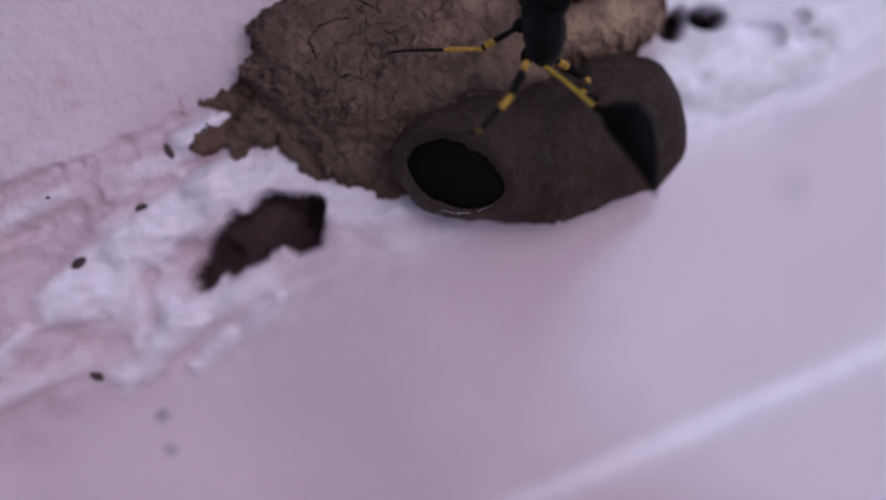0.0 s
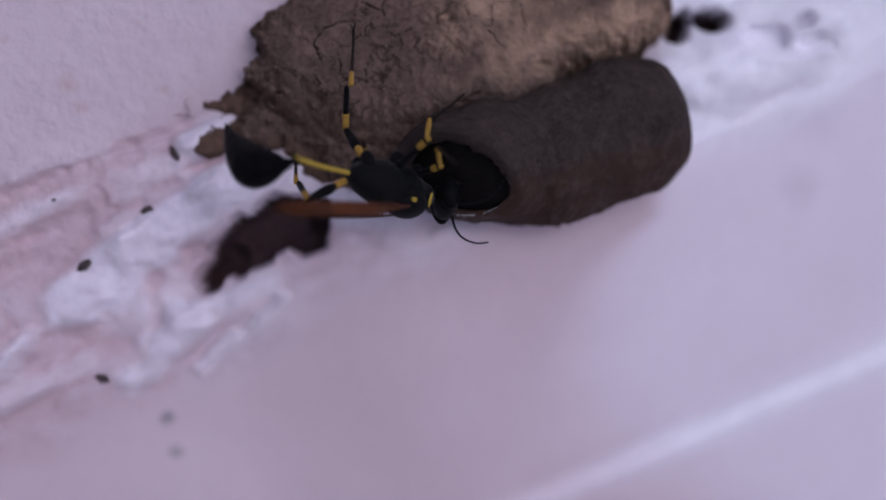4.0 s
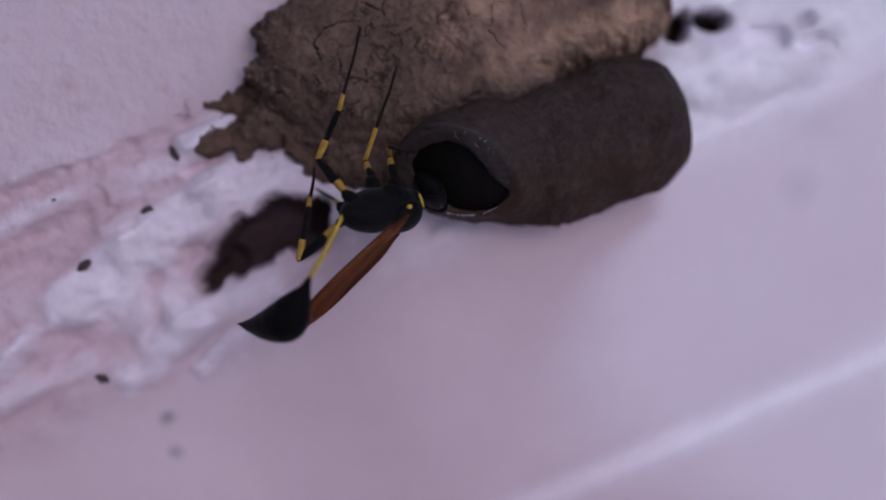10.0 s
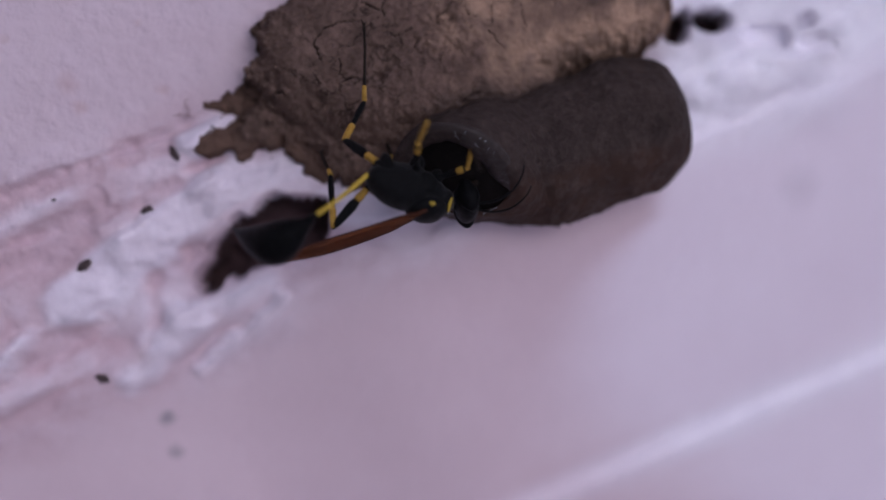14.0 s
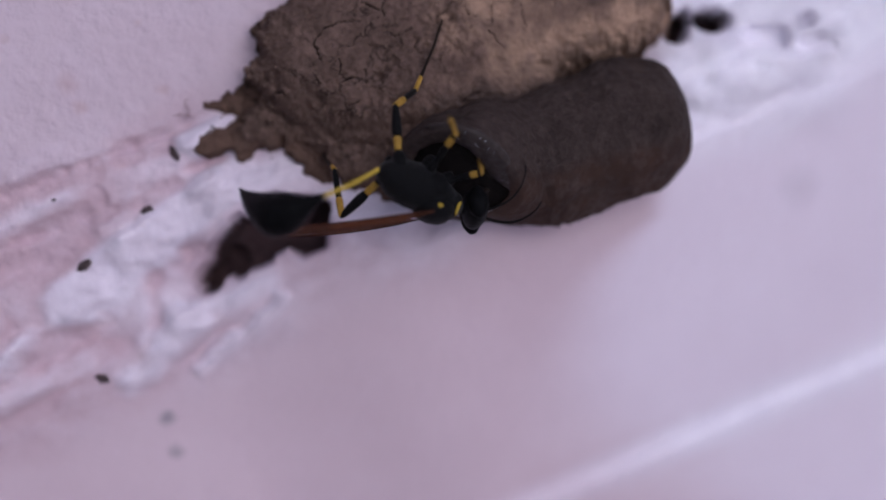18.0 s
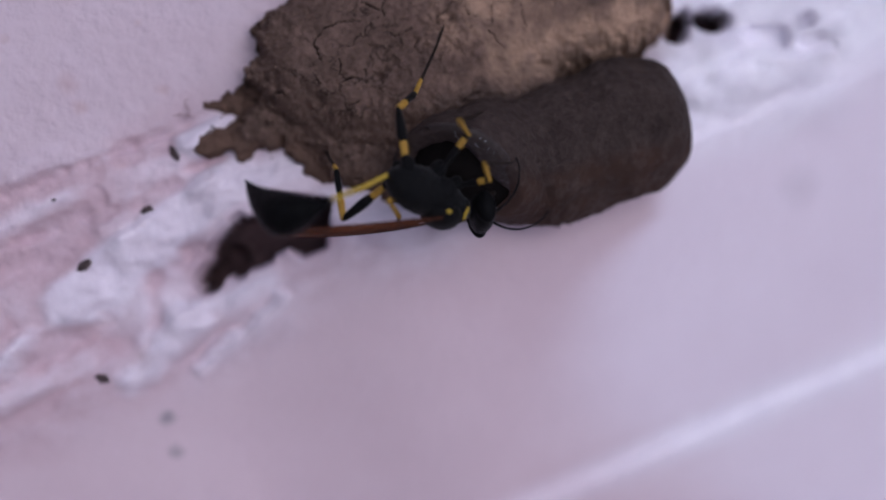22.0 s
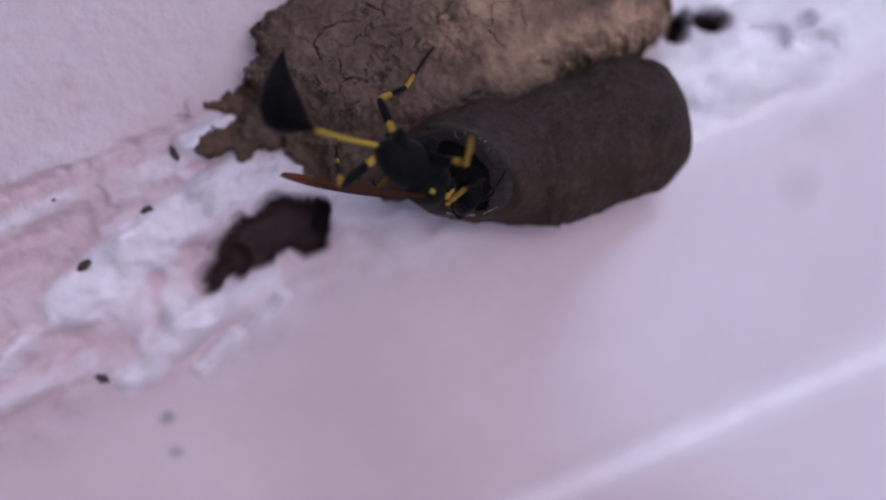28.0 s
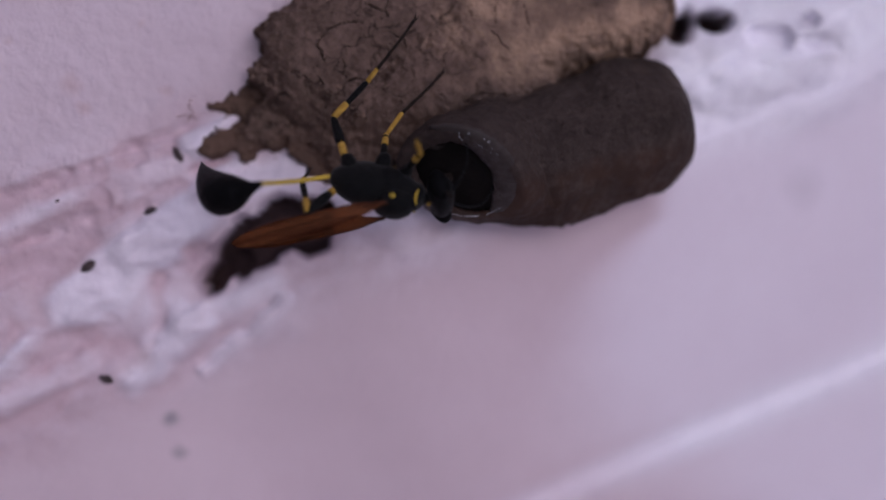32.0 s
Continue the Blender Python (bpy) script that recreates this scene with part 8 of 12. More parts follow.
    walk(P["mid_l_femur"], [(0, mm(0.2, 0.9, -1.35, 20.4, 39.6, 124.9)), (0.1, mm(0.2, 0.9, -1.35, 35.4, 69.8, 76.8)),
        (0.2, mm(0.2, 0.9, -1.35, 11.2, 64.6, 26.2)), (0.267, mm(0.2, 0.9, -1.35, 30.3, 23.1, 71)), (0.3, mm(0.2, 0.9, -1.35, 16.9, -18.3, 100.8)),
        (0.4, mm(0.2, 0.9, -1.35, 14.8, -17.2, 52.4)), (0.5, mm(0.2, 0.9, -1.35, 10, -1.5, 35.6)), (0.533, mm(0.2, 0.9, -1.35, 28.7, -28.8, 68.2)),
        (0.6, mm(0.2, 0.9, -1.35, 27.4, -61.4, 106.9)), (0.8, mm(0.2, 0.9, -1.35, 18.3, -51.6, 124)), (0.9, mm(0.2, 0.9, -1.35, 19.1, -53.5, 123)),
        (0.933, mm(0.2, 0.9, -1.35, 24.5, -19.3, 100.8)), (1, mm(0.2, 0.9, -1.35, 16.9, 14.2, 82.2)),
        (1.067, mm(0.2, 0.9, -1.35, 25.6, -20.9, 103.4)), (1.1, mm(0.2, 0.9, -1.35, 17.8, -56.7, 130.3)),
        (1.2, mm(0.2, 0.9, -1.35, 12.8, -55.4, 144.5)), (1.5, mm(0.2, 0.9, -1.35, 14.8, -15.3, 118)), (1.6, mm(0.2, 0.9, -1.35, 17.8, 20.4, 92.5)),
        (1.7, mm(0.2, 0.9, -1.35, 23, 53.8, 70.9)), (1.8, mm(0.2, 0.9, -1.35, 39.4, 74.9, 72.2)), (1.867, mm(0.2, 0.9, -1.35, 34.3, 53.1, 99.5)),
        (1.9, mm(0.2, 0.9, -1.35, 19.1, 33.9, 120.8)), (2, mm(0.2, 0.9, -1.35, 45, 67.2, 114)), (2.1, mm(0.2, 0.9, -1.35, 25.4, 71.3, 51.8)),
        (2.25, mm(0.2, 0.9, -1.35, 8.7, 59.7, 22.3)), (2.4, mm(0.2, 0.9, -1.35, 3.2, 71.1, 6.5)), (2.5, mm(0.2, 0.9, -1.35, 5.1, 79.5, 8.2)),
        (2.7, mm(0.2, 0.9, -1.35, -2.8, 64.1, -6.5)), (2.8, mm(0.2, 0.9, -1.35, -0.5, 57.9, -1.3)), (3, mm(0.2, 0.9, -1.35, -4.6, 60.7, -11.5)),
        (3.133, mm(0.2, 0.9, -1.35, 22.3, 44, 54.9)), (3.25, mm(0.2, 0.9, -1.35, 18, 21.2, 97.2)), (3.75, mm(0.2, 0.9, -1.35, 17.3, 16.7, 87.9)),
        (6, mm(0.2, 0.9, -1.35, 16.4, -7.7, 74.1)), (7, mm(0.2, 0.9, -1.35, 16.7, 0.8, 89.1)), (7.25, mm(0.2, 0.9, -1.35, 16.7, -1.3, 93.2)),
        (7.367, mm(0.2, 0.9, -1.35, 23.9, 31.4, 44.9)), (7.5, mm(0.2, 0.9, -1.35, -10.5, 54.2, -29.5)), (9, mm(0.2, 0.9, -1.35, -18.3, 62.1, -45.8)),
        (10, mm(0.2, 0.9, -1.35, -13.2, 66.7, -29.9)), (10.5, mm(0.2, 0.9, -1.35, -27.2, 58.5, -78.7)),
        (11, mm(0.2, 0.9, -1.35, -17.9, 65.1, -42.2)), (11.5, mm(0.2, 0.9, -1.35, -21.5, 53.7, -65.6)),
        (12, mm(0.2, 0.9, -1.35, -29.1, 58.8, -85.6)), (12.5, mm(0.2, 0.9, -1.35, -17.4, 52.5, -52.1)), (13, mm(0.2, 0.9, -1.35, -25.6, 65.4, -61)),
        (13.25, mm(0.2, 0.9, -1.35, -25, 63.3, -62.7)), (13.367, mm(0.2, 0.9, -1.35, 34.6, 38.6, 48.8)),
        (13.5, mm(0.2, 0.9, -1.35, 16.1, -0.6, 105)), (14.25, mm(0.2, 0.9, -1.35, 14.9, 4, 118.6)), (16.25, mm(0.2, 0.9, -1.35, 17, 10.4, 91.1)),
        (17, mm(0.2, 0.9, -1.35, 16.6, 10.1, 80.4)), (17.5, mm(0.2, 0.9, -1.35, 16.2, 24.8, 67.8)), (18, mm(0.2, 0.9, -1.35, 18.7, 27.2, 92.1)),
        (19, mm(0.2, 0.9, -1.35, 16.7, 17, 112.2)), (19.5, mm(0.2, 0.9, -1.35, 17.4, 23, 114.4)), (20, mm(0.2, 0.9, -1.35, 17.6, 30.3, 73.6)),
        (20.5, mm(0.2, 0.9, -1.35, 17.7, 25.5, 79.4)), (21.25, mm(0.2, 0.9, -1.35, 14.4, 39, 50.4)), (21.5, mm(0.2, 0.9, -1.35, 13.9, 34.2, 50.2)),
        (22, mm(0.2, 0.9, -1.35, 22.5, 51.1, 73.4)), (22.75, mm(0.2, 0.9, -1.35, 31.5, 58.4, 99.6)), (23, mm(0.2, 0.9, -1.35, 37.4, 62.1, 116.1)),
        (23.25, mm(0.2, 0.9, -1.35, 33.3, 59.7, 103.5)), (23.5, mm(0.2, 0.9, -1.35, 22.3, 40.8, 102.9)), (24, mm(0.2, 0.9, -1.35, 18.7, 35, 76.3)),
        (24.5, mm(0.2, 0.9, -1.35, 17.2, 22.3, 77.8)), (25, mm(0.2, 0.9, -1.35, 15.9, 29.2, 63.3)), (26.5, mm(0.2, 0.9, -1.35, 16.8, 6.9, 94.1)),
        (27.5, mm(0.2, 0.9, -1.35, 16.3, -0.6, 102.2)), (28, mm(0.2, 0.9, -1.35, 16.2, -8.9, 70.7)), (28.3, mm(0.2, 0.9, -1.35, 17.3, -15, 88.2)),
        (28.75, mm(0.2, 0.9, -1.35, 16.2, -3.1, 104.3)), (29, mm(0.2, 0.9, -1.35, 16.4, 8.4, 106.5)), (30, mm(0.2, 0.9, -1.35, 16.1, -0.2, 106)),
        (30.4, mm(0.2, 0.9, -1.35, 16.7, 3.4, 96.1)), (31, mm(0.2, 0.9, -1.35, 16.4, -10.8, 102.5)), (31.4, mm(0.2, 0.9, -1.35, 16.4, -2.8, 100.9)),
        (31.467, mm(0.2, 0.9, -1.35, 33.9, 36.7, 58)), (31.5, mm(0.2, 0.9, -1.35, -16.2, 70.6, -33.3)),
        (31.75, mm(0.2, 0.9, -1.35, -28.1, 72.8, -55)), (32, mm(0.2, 0.9, -1.35, -56.2, 74.5, -104.4))])
    walk(P["mid_l_tibia"], [(0, mm(-1.56, 3.43, -3.9, 19.6, 32.7, 89.2)), (0.1, mm(0.52, 2.25, -5.1, 24.8, 53.4, 79.8)),
        (0.2, mm(1.74, 1.66, -4.96, 23.5, 44.6, 97.7)), (0.267, mm(0.61, 3.14, -2.53, 11.2, 47.8, 48)),
        (0.3, mm(-0.51, 4.63, -0.09, -0.3, 43.5, -1.1)), (0.333, mm(0.5, 4.4, -0.12, 36.6, 24.7, 60.6)),
        (0.367, mm(1.52, 4.16, -0.14, 36.7, -23.4, 117.9)), (0.4, mm(2.53, 3.93, -0.17, 0.5, -42.5, 178.4)),
        (0.5, mm(3.45, 3.23, -1.25, -0.1, -25.9, -179.7)), (0.533, mm(2.18, 3.06, -0.11, 31.6, -6.6, 139.9)),
        (0.567, mm(0.91, 2.9, 1.03, 47.2, 35.4, 104.2)), (0.6, mm(-0.35, 2.73, 2.16, 25.4, 69.1, 55)), (0.7, mm(-0.82, 2.82, 2.01, 74.6, 85, 91)),
        (0.733, mm(-1.01, 2.89, 1.9, -76.1, 79.6, -126)), (0.8, mm(-1.19, 2.96, 1.78, -41.4, 67.6, -159)),
        (0.867, mm(-1.15, 2.93, 1.82, -24.7, 77.2, -77.7)), (0.9, mm(-1.1, 2.9, 1.86, 11.1, 71.8, 22.2)),
        (0.933, mm(-0.19, 3.82, -0.24, -47.3, 13, -55.7)), (1, mm(0.72, 4.74, -2.33, -25.2, -52.3, -95.7)),
        (1.067, mm(-0.25, 3.66, -0.17, -40.3, 8, -61.4)), (1.1, mm(-1.22, 2.58, 1.99, -3.8, 64, -9)),
        (1.2, mm(-1.65, 2.22, 1.94, -6.8, 73.3, -13.1)), (1.3, mm(-1.93, 2.94, 1.35, -6.2, 56, -16.8)),
        (1.4, mm(-1.99, 3.63, 0.58, -6, 38.9, -19.4)), (1.5, mm(-1.61, 4.31, -0.29, -8.6, 41.3, -28)),
        (1.533, mm(-0.79, 4.48, -1.52, -40.3, -5.9, -90.5)), (1.6, mm(0.04, 4.64, -2.75, -6.8, -54.3, -161)),
        (1.7, mm(0.97, 3.13, -4.58, 6.7, -40.2, 158.2)), (1.8, mm(0.52, 1.89, -5.21, 13.3, -20.4, 128.1)),
        (1.833, mm(-0.15, 2.51, -4.67, 37, 3.3, 85.2)), (1.867, mm(-0.83, 3.13, -4.13, 33.9, 46.8, 30.3)),
        (1.9, mm(-1.5, 3.75, -3.58, -19, 57.9, -52.2)), (2, mm(-0.43, 2.31, -5.04, -27.4, 58.1, -80.6)),
        (2.1, mm(0.99, 1.91, -5.14, -24.8, 59.6, -68.3)), (2.2, mm(1.81, 1.8, -4.9, -24.2, 61.6, -63.1)),
        (2.25, mm(2.06, 1.67, -4.8, -25.3, 62.5, -64.8)), (2.4, mm(1.49, 1.05, -5.13, -13.8, 63.4, -33.3)),
        (2.5, mm(0.92, 1, -5.28, -6.2, 59.9, -15.7)), (2.6, mm(1.46, 0.74, -5.14, -9.7, 61.1, -24.3)),
        (2.667, mm(1.7, 0.72, -5.05, 28.9, 34.6, 58.8)), (2.7, mm(1.93, 0.7, -4.95, 16, 0.5, 107.9)),
        (2.8, mm(2.33, 0.85, -4.74, 15.3, -0.9, 114.3)), (3, mm(2.12, 0.51, -4.84, 15.3, 13.2, 121.3)),
        (3.133, mm(0.93, 2.56, -3.82, 26.7, 42.2, 58.3)), (3.25, mm(-0.27, 4.6, -2.8, -15.8, 57, -43.4)),
        (3.5, mm(0.28, 4.65, -2.74, -14.8, 56.9, -40.3)), (4, mm(0.42, 4.79, -2.27, -18.1, 59.1, -48.4)),
        (4.067, mm(0.45, 4.8, -2.19, 23.4, 52.9, 27.9)), (4.167, mm(0.47, 4.81, -2.12, 29.4, 23.9, 84.2)),
        (4.25, mm(0.5, 4.83, -2.05, 14.6, 5.1, 121.8)), (5.75, mm(1.12, 4.77, -0.94, 13.1, 6, 130.9)), (6, mm(1.29, 4.71, -0.82, 12.4, 7.9, 135.2)),
        (6.5, mm(0.53, 4.88, -1.22, 15.1, 6.9, 119)), (6.75, mm(0.36, 4.9, -1.28, 16, 4.4, 109.3)), (6.867, mm(0.31, 4.9, -1.34, 30.8, 39, 55.9)),
        (7, mm(0.26, 4.9, -1.41, -17.2, 62.9, -42.3)), (7.25, mm(-0.02, 4.89, -1.26, -9.8, 62.8, -23.8)),
        (7.367, mm(1.11, 2.32, -2.93, 24, 40.8, 48.3)), (7.5, mm(2.24, -0.25, -4.59, 17, 11.8, 89.8)),
        (7.75, mm(2.09, -0.35, -4.65, 17.1, 15.5, 85)), (8, mm(1.91, -0.4, -4.72, 11.8, 48.9, 35.7)),
        (8.5, mm(1.71, -0.43, -4.81, 16.8, 38.6, 61.2)), (9, mm(1.5, -0.44, -4.89, 17.2, 40.6, 61.5)), (10, mm(1.57, 0.11, -5.02, 15.6, 28.8, 61.4)),
        (10.5, mm(0.61, -1.15, -4.76, 17.3, 41.4, 61.6)), (11, mm(1.45, -0.23, -4.98, 16.9, 39.7, 60.9)),
        (11.5, mm(1.18, -1.26, -4.57, 10.2, 75.6, 18.4)), (11.75, mm(0.86, -1.18, -4.7, -21.7, 82.9, -30.4)),
        (12, mm(0.36, -1.17, -4.77, -61.8, 78, -99.6)), (12.5, mm(1.69, -1.02, -4.53, -35.2, 80.8, -52.7)),
        (13, mm(1.01, -0.55, -4.99, 7.7, 71.4, 15.6)), (13.133, mm(1.01, -0.62, -4.96, 27.1, 43.1, 64.3)),
        (13.25, mm(1.02, -0.7, -4.92, 17.2, 14.4, 91.2)), (13.367, mm(0.09, 2.03, -3.12, 27.8, 45.6, 50)),
        (13.5, mm(-0.84, 4.76, -1.31, -16.7, 69.4, -35.5)), (13.75, mm(-1.32, 4.6, -1.49, -14.4, 65.5, -33.4)),
        (13.867, mm(-1.48, 4.52, -1.58, 30.6, 38.7, 57)), (14, mm(-1.64, 4.44, -1.66, 16.3, 4, 104.8)),
        (14.5, mm(-1.65, 4.44, -1.59, 16.5, 0, 100.1)), (15.5, mm(-0.78, 4.74, -1.86, 16.3, -3.8, 102.8)),
        (15.633, mm(-0.64, 4.77, -1.89, 30.6, 34.3, 47.6)), (15.75, mm(-0.5, 4.8, -1.93, -18.4, 59.1, -49)),
        (16.5, mm(0.49, 4.81, -2.16, -15.3, 58.9, -40.6)), (17, mm(0.85, 4.78, -2.05, -18.2, 60.4, -47.3)),
        (17.25, mm(1.11, 4.62, -2.49, -18.4, 57.8, -50.5)), (17.333, mm(1.26, 4.5, -2.67, 25.3, 48.6, 23.6)),
        (17.4, mm(1.42, 4.38, -2.85, 31.2, 15.5, 75.4)), (17.5, mm(1.57, 4.26, -3.02, 15.4, -6.7, 112.6)),
        (18, mm(0.07, 4.45, -3.18, 12.8, -9.6, 129.3)), (18.5, mm(-0.71, 4.58, -2.62, 10, -7.2, 143.1)),
        (19, mm(-1.25, 4.44, -2.52, 5.9, -4.4, 159.6)), (19.5, mm(-1.32, 4.25, -2.92, 5.8, -9.8, 159.4)),
        (19.75, mm(-0.23, 4.49, -3.06, 6.9, -8.8, 155.5)), (20, mm(1.18, 4.21, -3.37, 8, -8, 151.4)),
        (20.5, mm(0.86, 4.45, -3.07, 12.7, -7.4, 130.2)), (20.6, mm(1.01, 4.39, -3.11, -13.5, -4.7, 176.1)),
        (20.667, mm(1.17, 4.33, -3.15, -32.5, 23.4, -129.9)), (20.75, mm(1.32, 4.27, -3.2, -23, 48.5, -81.1)),
        (21, mm(1.87, 3.74, -3.62, -24.6, 51.3, -83.8)), (21.067, mm(1.97, 3.59, -3.7, 24.1, 51.3, -0.7)),
        (21.167, mm(2.08, 3.44, -3.78, 35.4, 12.1, 67.9)), (21.25, mm(2.18, 3.29, -3.87, 15.5, -10.3, 111.8)),
        (21.5, mm(2.32, 3.44, -3.6, 15.1, -5.1, 114.8)), (22, mm(0.92, 3.31, -4.46, 11, -7.8, 138.6)), (22.5, mm(0.31, 3.23, -4.6, 6.3, -15, 157.5)),
        (23, mm(-0.63, 2.58, -4.88, 2, -15.6, 172.9)), (23.25, mm(-0.27, 2.86, -4.8, 2.6, -19.7, 171.1)),
        (23.5, mm(-0.48, 3.85, -3.96, 3.6, -18.5, 167.5)), (23.75, mm(0.14, 4.11, -3.74, 4.1, -10.6, 165.6)),
        (24, mm(0.97, 4.08, -3.64, 4.7, -2.4, 164)), (24.25, mm(0.86, 4.41, -3.14, 8.7, -2.5, 148.9)),
        (24.5, mm(0.98, 4.52, -2.87, 12.2, -3.7, 133.2)), (24.75, mm(1.26, 4.41, -2.94, 14.8, -4.1, 117.6)),
        (25, mm(1.77, 4.02, -3.3, 16.6, -2.2, 97.1)), (25.5, mm(1.15, 4.39, -3.05, 16.1, -1.3, 105.9)), (26, mm(0.44, 4.78, -2.29, 15, 2.8, 117.3)),
        (27, mm(-0.45, 4.84, -1.53, 12.7, 12.5, 135.5)), (27.5, mm(-0.65, 4.81, -1.31, 11.1, 16.1, 144.4)),
        (27.75, mm(0.33, 4.88, -0.99, 13.4, 18.9, 135.7)), (28, mm(1.51, 4.63, -0.73, 15.7, 20.8, 124.9)),
        (28.3, mm(0.32, 4.76, -0.31, 16.3, 15.9, 115)), (28.6, mm(-0.56, 4.79, -0.82, 16.7, 9.7, 103.4)),
        (28.75, mm(-0.78, 4.77, -1.13, 16.5, 2.9, 100)), (29, mm(-0.92, 4.69, -1.94, 16.8, -8.1, 94.4)),
        (29.5, mm(-1.08, 4.67, -1.73, 16.8, -5, 90.4)), (30, mm(-0.9, 4.75, -1.34, 16.8, -5.7, 90.9)),
        (30.4, mm(-0.23, 4.87, -1.59, 16.6, -2.2, 95.8)), (30.75, mm(-0.53, 4.81, -0.91, 16.4, -0.8, 100)),
        (31, mm(-0.65, 4.74, -0.6, 16.2, 0.7, 104.2)), (31.4, mm(-0.55, 4.82, -1.16, 16.6, 1.3, 96.3)),
        (31.5, mm(1.31, 0.17, -5.12, 16.8, 5.9, 92.1)), (31.75, mm(0.88, -0.07, -5.17, 16.7, 7.5, 83.5)),
        (31.867, mm(0.41, -0.1, -5.19, 26.9, 41, 51.7)), (32, mm(-0.07, -0.13, -5.21, -6.8, 71.3, -13.6))])
    walk(P["mid_l_tarsus"], [(0, mm(-1.53, 5.78, -5.42, 25.8, 58.9, 72.8)), (0.1, mm(0.81, 3.89, -7.35, 17.1, 20.2, 78.6)),
        (0.2, mm(1.47, 3.63, -6.93, 15.3, 6.1, 66.6)), (0.3, mm(1.52, 4.59, -2.02, 14.1, -15.8, 49.8)), (0.4, mm(0.47, 3.98, 1.72, 1.6, -5.6, 5.3)),
        (0.5, mm(0.93, 3.22, -0.02, 0.2, 0.5, 0.7)), (0.6, mm(0.22, 3.55, -0.45, 0.1, 9, 0.4)), (0.7, mm(-0.83, 3.06, -0.78, 4.3, 16.6, 15.3)),
        (0.8, mm(-2.19, 2.58, -0.8, 8.7, 18.5, 31.8)), (0.9, mm(-0.29, 3.23, -0.8, 5.3, 17.4, 18.9)), (1, mm(0.55, 3.04, -0.12, 3, 31.9, 10.1)),
        (1.1, mm(-0.01, 2.38, -0.52, 2, 29.2, 6.9)), (1.2, mm(-0.86, 2.04, -0.74, 1.2, 29.7, 4.1)), (1.4, mm(0.06, 2.91, -1.18, 0.3, 19.1, 1)),
        (1.5, mm(0.25, 3.32, -2.14, -2.7, 19.9, -9.4)), (1.6, mm(-1.51, 4.11, -0.47, -5.6, 20.2, -19.7)),
        (1.7, mm(-1.01, 3.92, -2.77, -10.5, 46.4, -32.7)), (1.8, mm(-1.1, 3.95, -4.23, -30.4, 72.5, -60.1)),
        (1.9, mm(-0.59, 2.58, -5.96, -32.9, 80.8, -49.5)), (2, mm(-0.19, 0.85, -7.42, 60.9, 85.8, 73.1)),
        (2.1, mm(1.52, 0.59, -7.55, 33, 69.9, 70.8)), (2.2, mm(2.41, 0.61, -7.36, 22.7, 54.2, 69.3)), (2.25, mm(2.62, 0.5, -7.29, 19.8, 44.4, 70.5)),
        (2.4, mm(2.53, 0.36, -7.64, 16.2, 54.3, 46.5)), (2.5, mm(2.27, 0.62, -7.71, 12.6, 56.3, 34.5)),
        (2.6, mm(2.7, 0.18, -7.59, 12.7, 58.3, 33.6)), (2.7, mm(1.08, 3.37, -4.98, 9.1, 61.6, 22.6)), (2.8, mm(1.18, 3.4, -4.69, 8.2, 63.5, 19.6)),
        (3, mm(0.7, 2.84, -5.48, 1, 65.2, 2.4)), (3.25, mm(0.84, 3.55, -5.14, 0.3, 56.2, 0.8)), (3.5, mm(1.44, 3.66, -5.08, -0.5, 48.5, -1.5)),
        (4, mm(1.37, 3.71, -4.67, -3.3, 43, -10.3)), (4.25, mm(-0.97, 7.2, -2.3, -5.2, 40.1, -16.8)),
        (5.5, mm(-0.69, 7.05, -1.25, -9.2, 28.9, -32.7)), (6, mm(-0.68, 6.67, -1.2, -9.2, 21.7, -33.3)),
        (6.5, mm(-0.82, 7.31, -1.55, -9.7, 37.3, -32.9)), (6.75, mm(-0.57, 7.53, -1.49, -9.5, 46.1, -29.6)),
        (7, mm(1.2, 4.04, -3.9, -6.8, 55.1, -18.6)), (7.25, mm(1.15, 4.38, -3.75, -1.9, 55.4, -5.2)), (7.5, mm(2.25, 2.49, -5.17, 4.5, 53.9, 12.4)),
        (7.75, mm(2.32, 2.34, -5.4, 10.5, 50.2, 31.1)), (8, mm(3.4, 0.67, -6.83, 16.3, 33.9, 62.4)), (8.25, mm(3.15, 0.98, -6.79, 16.3, 34.2, 61.8)),
        (8.5, mm(2.76, 1.49, -6.56, 16.2, 34.6, 61.3)), (9, mm(2.52, 1.43, -6.71, 16.1, 35.5, 60.2)), (10, mm(2.75, 2.26, -6.37, 15.8, 26.7, 63.8)),
        (10.5, mm(1.61, 0.7, -6.61, 16.6, 37, 61.4)), (11, mm(2.49, 1.66, -6.77, 15.4, 33, 58.3)), (11.25, mm(2.34, 0.19, -7.24, 17.6, 40.9, 63.1)),
        (11.5, mm(1.84, -1.04, -7.28, 21, 54.4, 62.8)), (11.75, mm(1.16, -1.35, -7.48, 21.2, 38.7, 92.4)),
        (12, mm(0.26, -1.74, -7.51, 20.5, 35.1, 106.2)), (12.25, mm(1.22, -1.51, -7.48, 21, 37.3, 95.9)),
        (12.5, mm(1.96, -1.37, -7.29, 27, 66.7, 62.5)), (13, mm(1.87, -0.31, -7.64, 17.4, 47.1, 56.7)),
        (13.25, mm(0.96, 2.02, -5.62, 1.1, 65.4, 2.6)), (13.5, mm(-0.03, 4.19, -3.93, -13.5, 59.8, -35.1)),
        (13.75, mm(-0.35, 3.96, -4.04, -12.8, 48.6, -39.4)), (14, mm(-2.36, 7.14, -1.86, -12, 37.8, -41.1)),
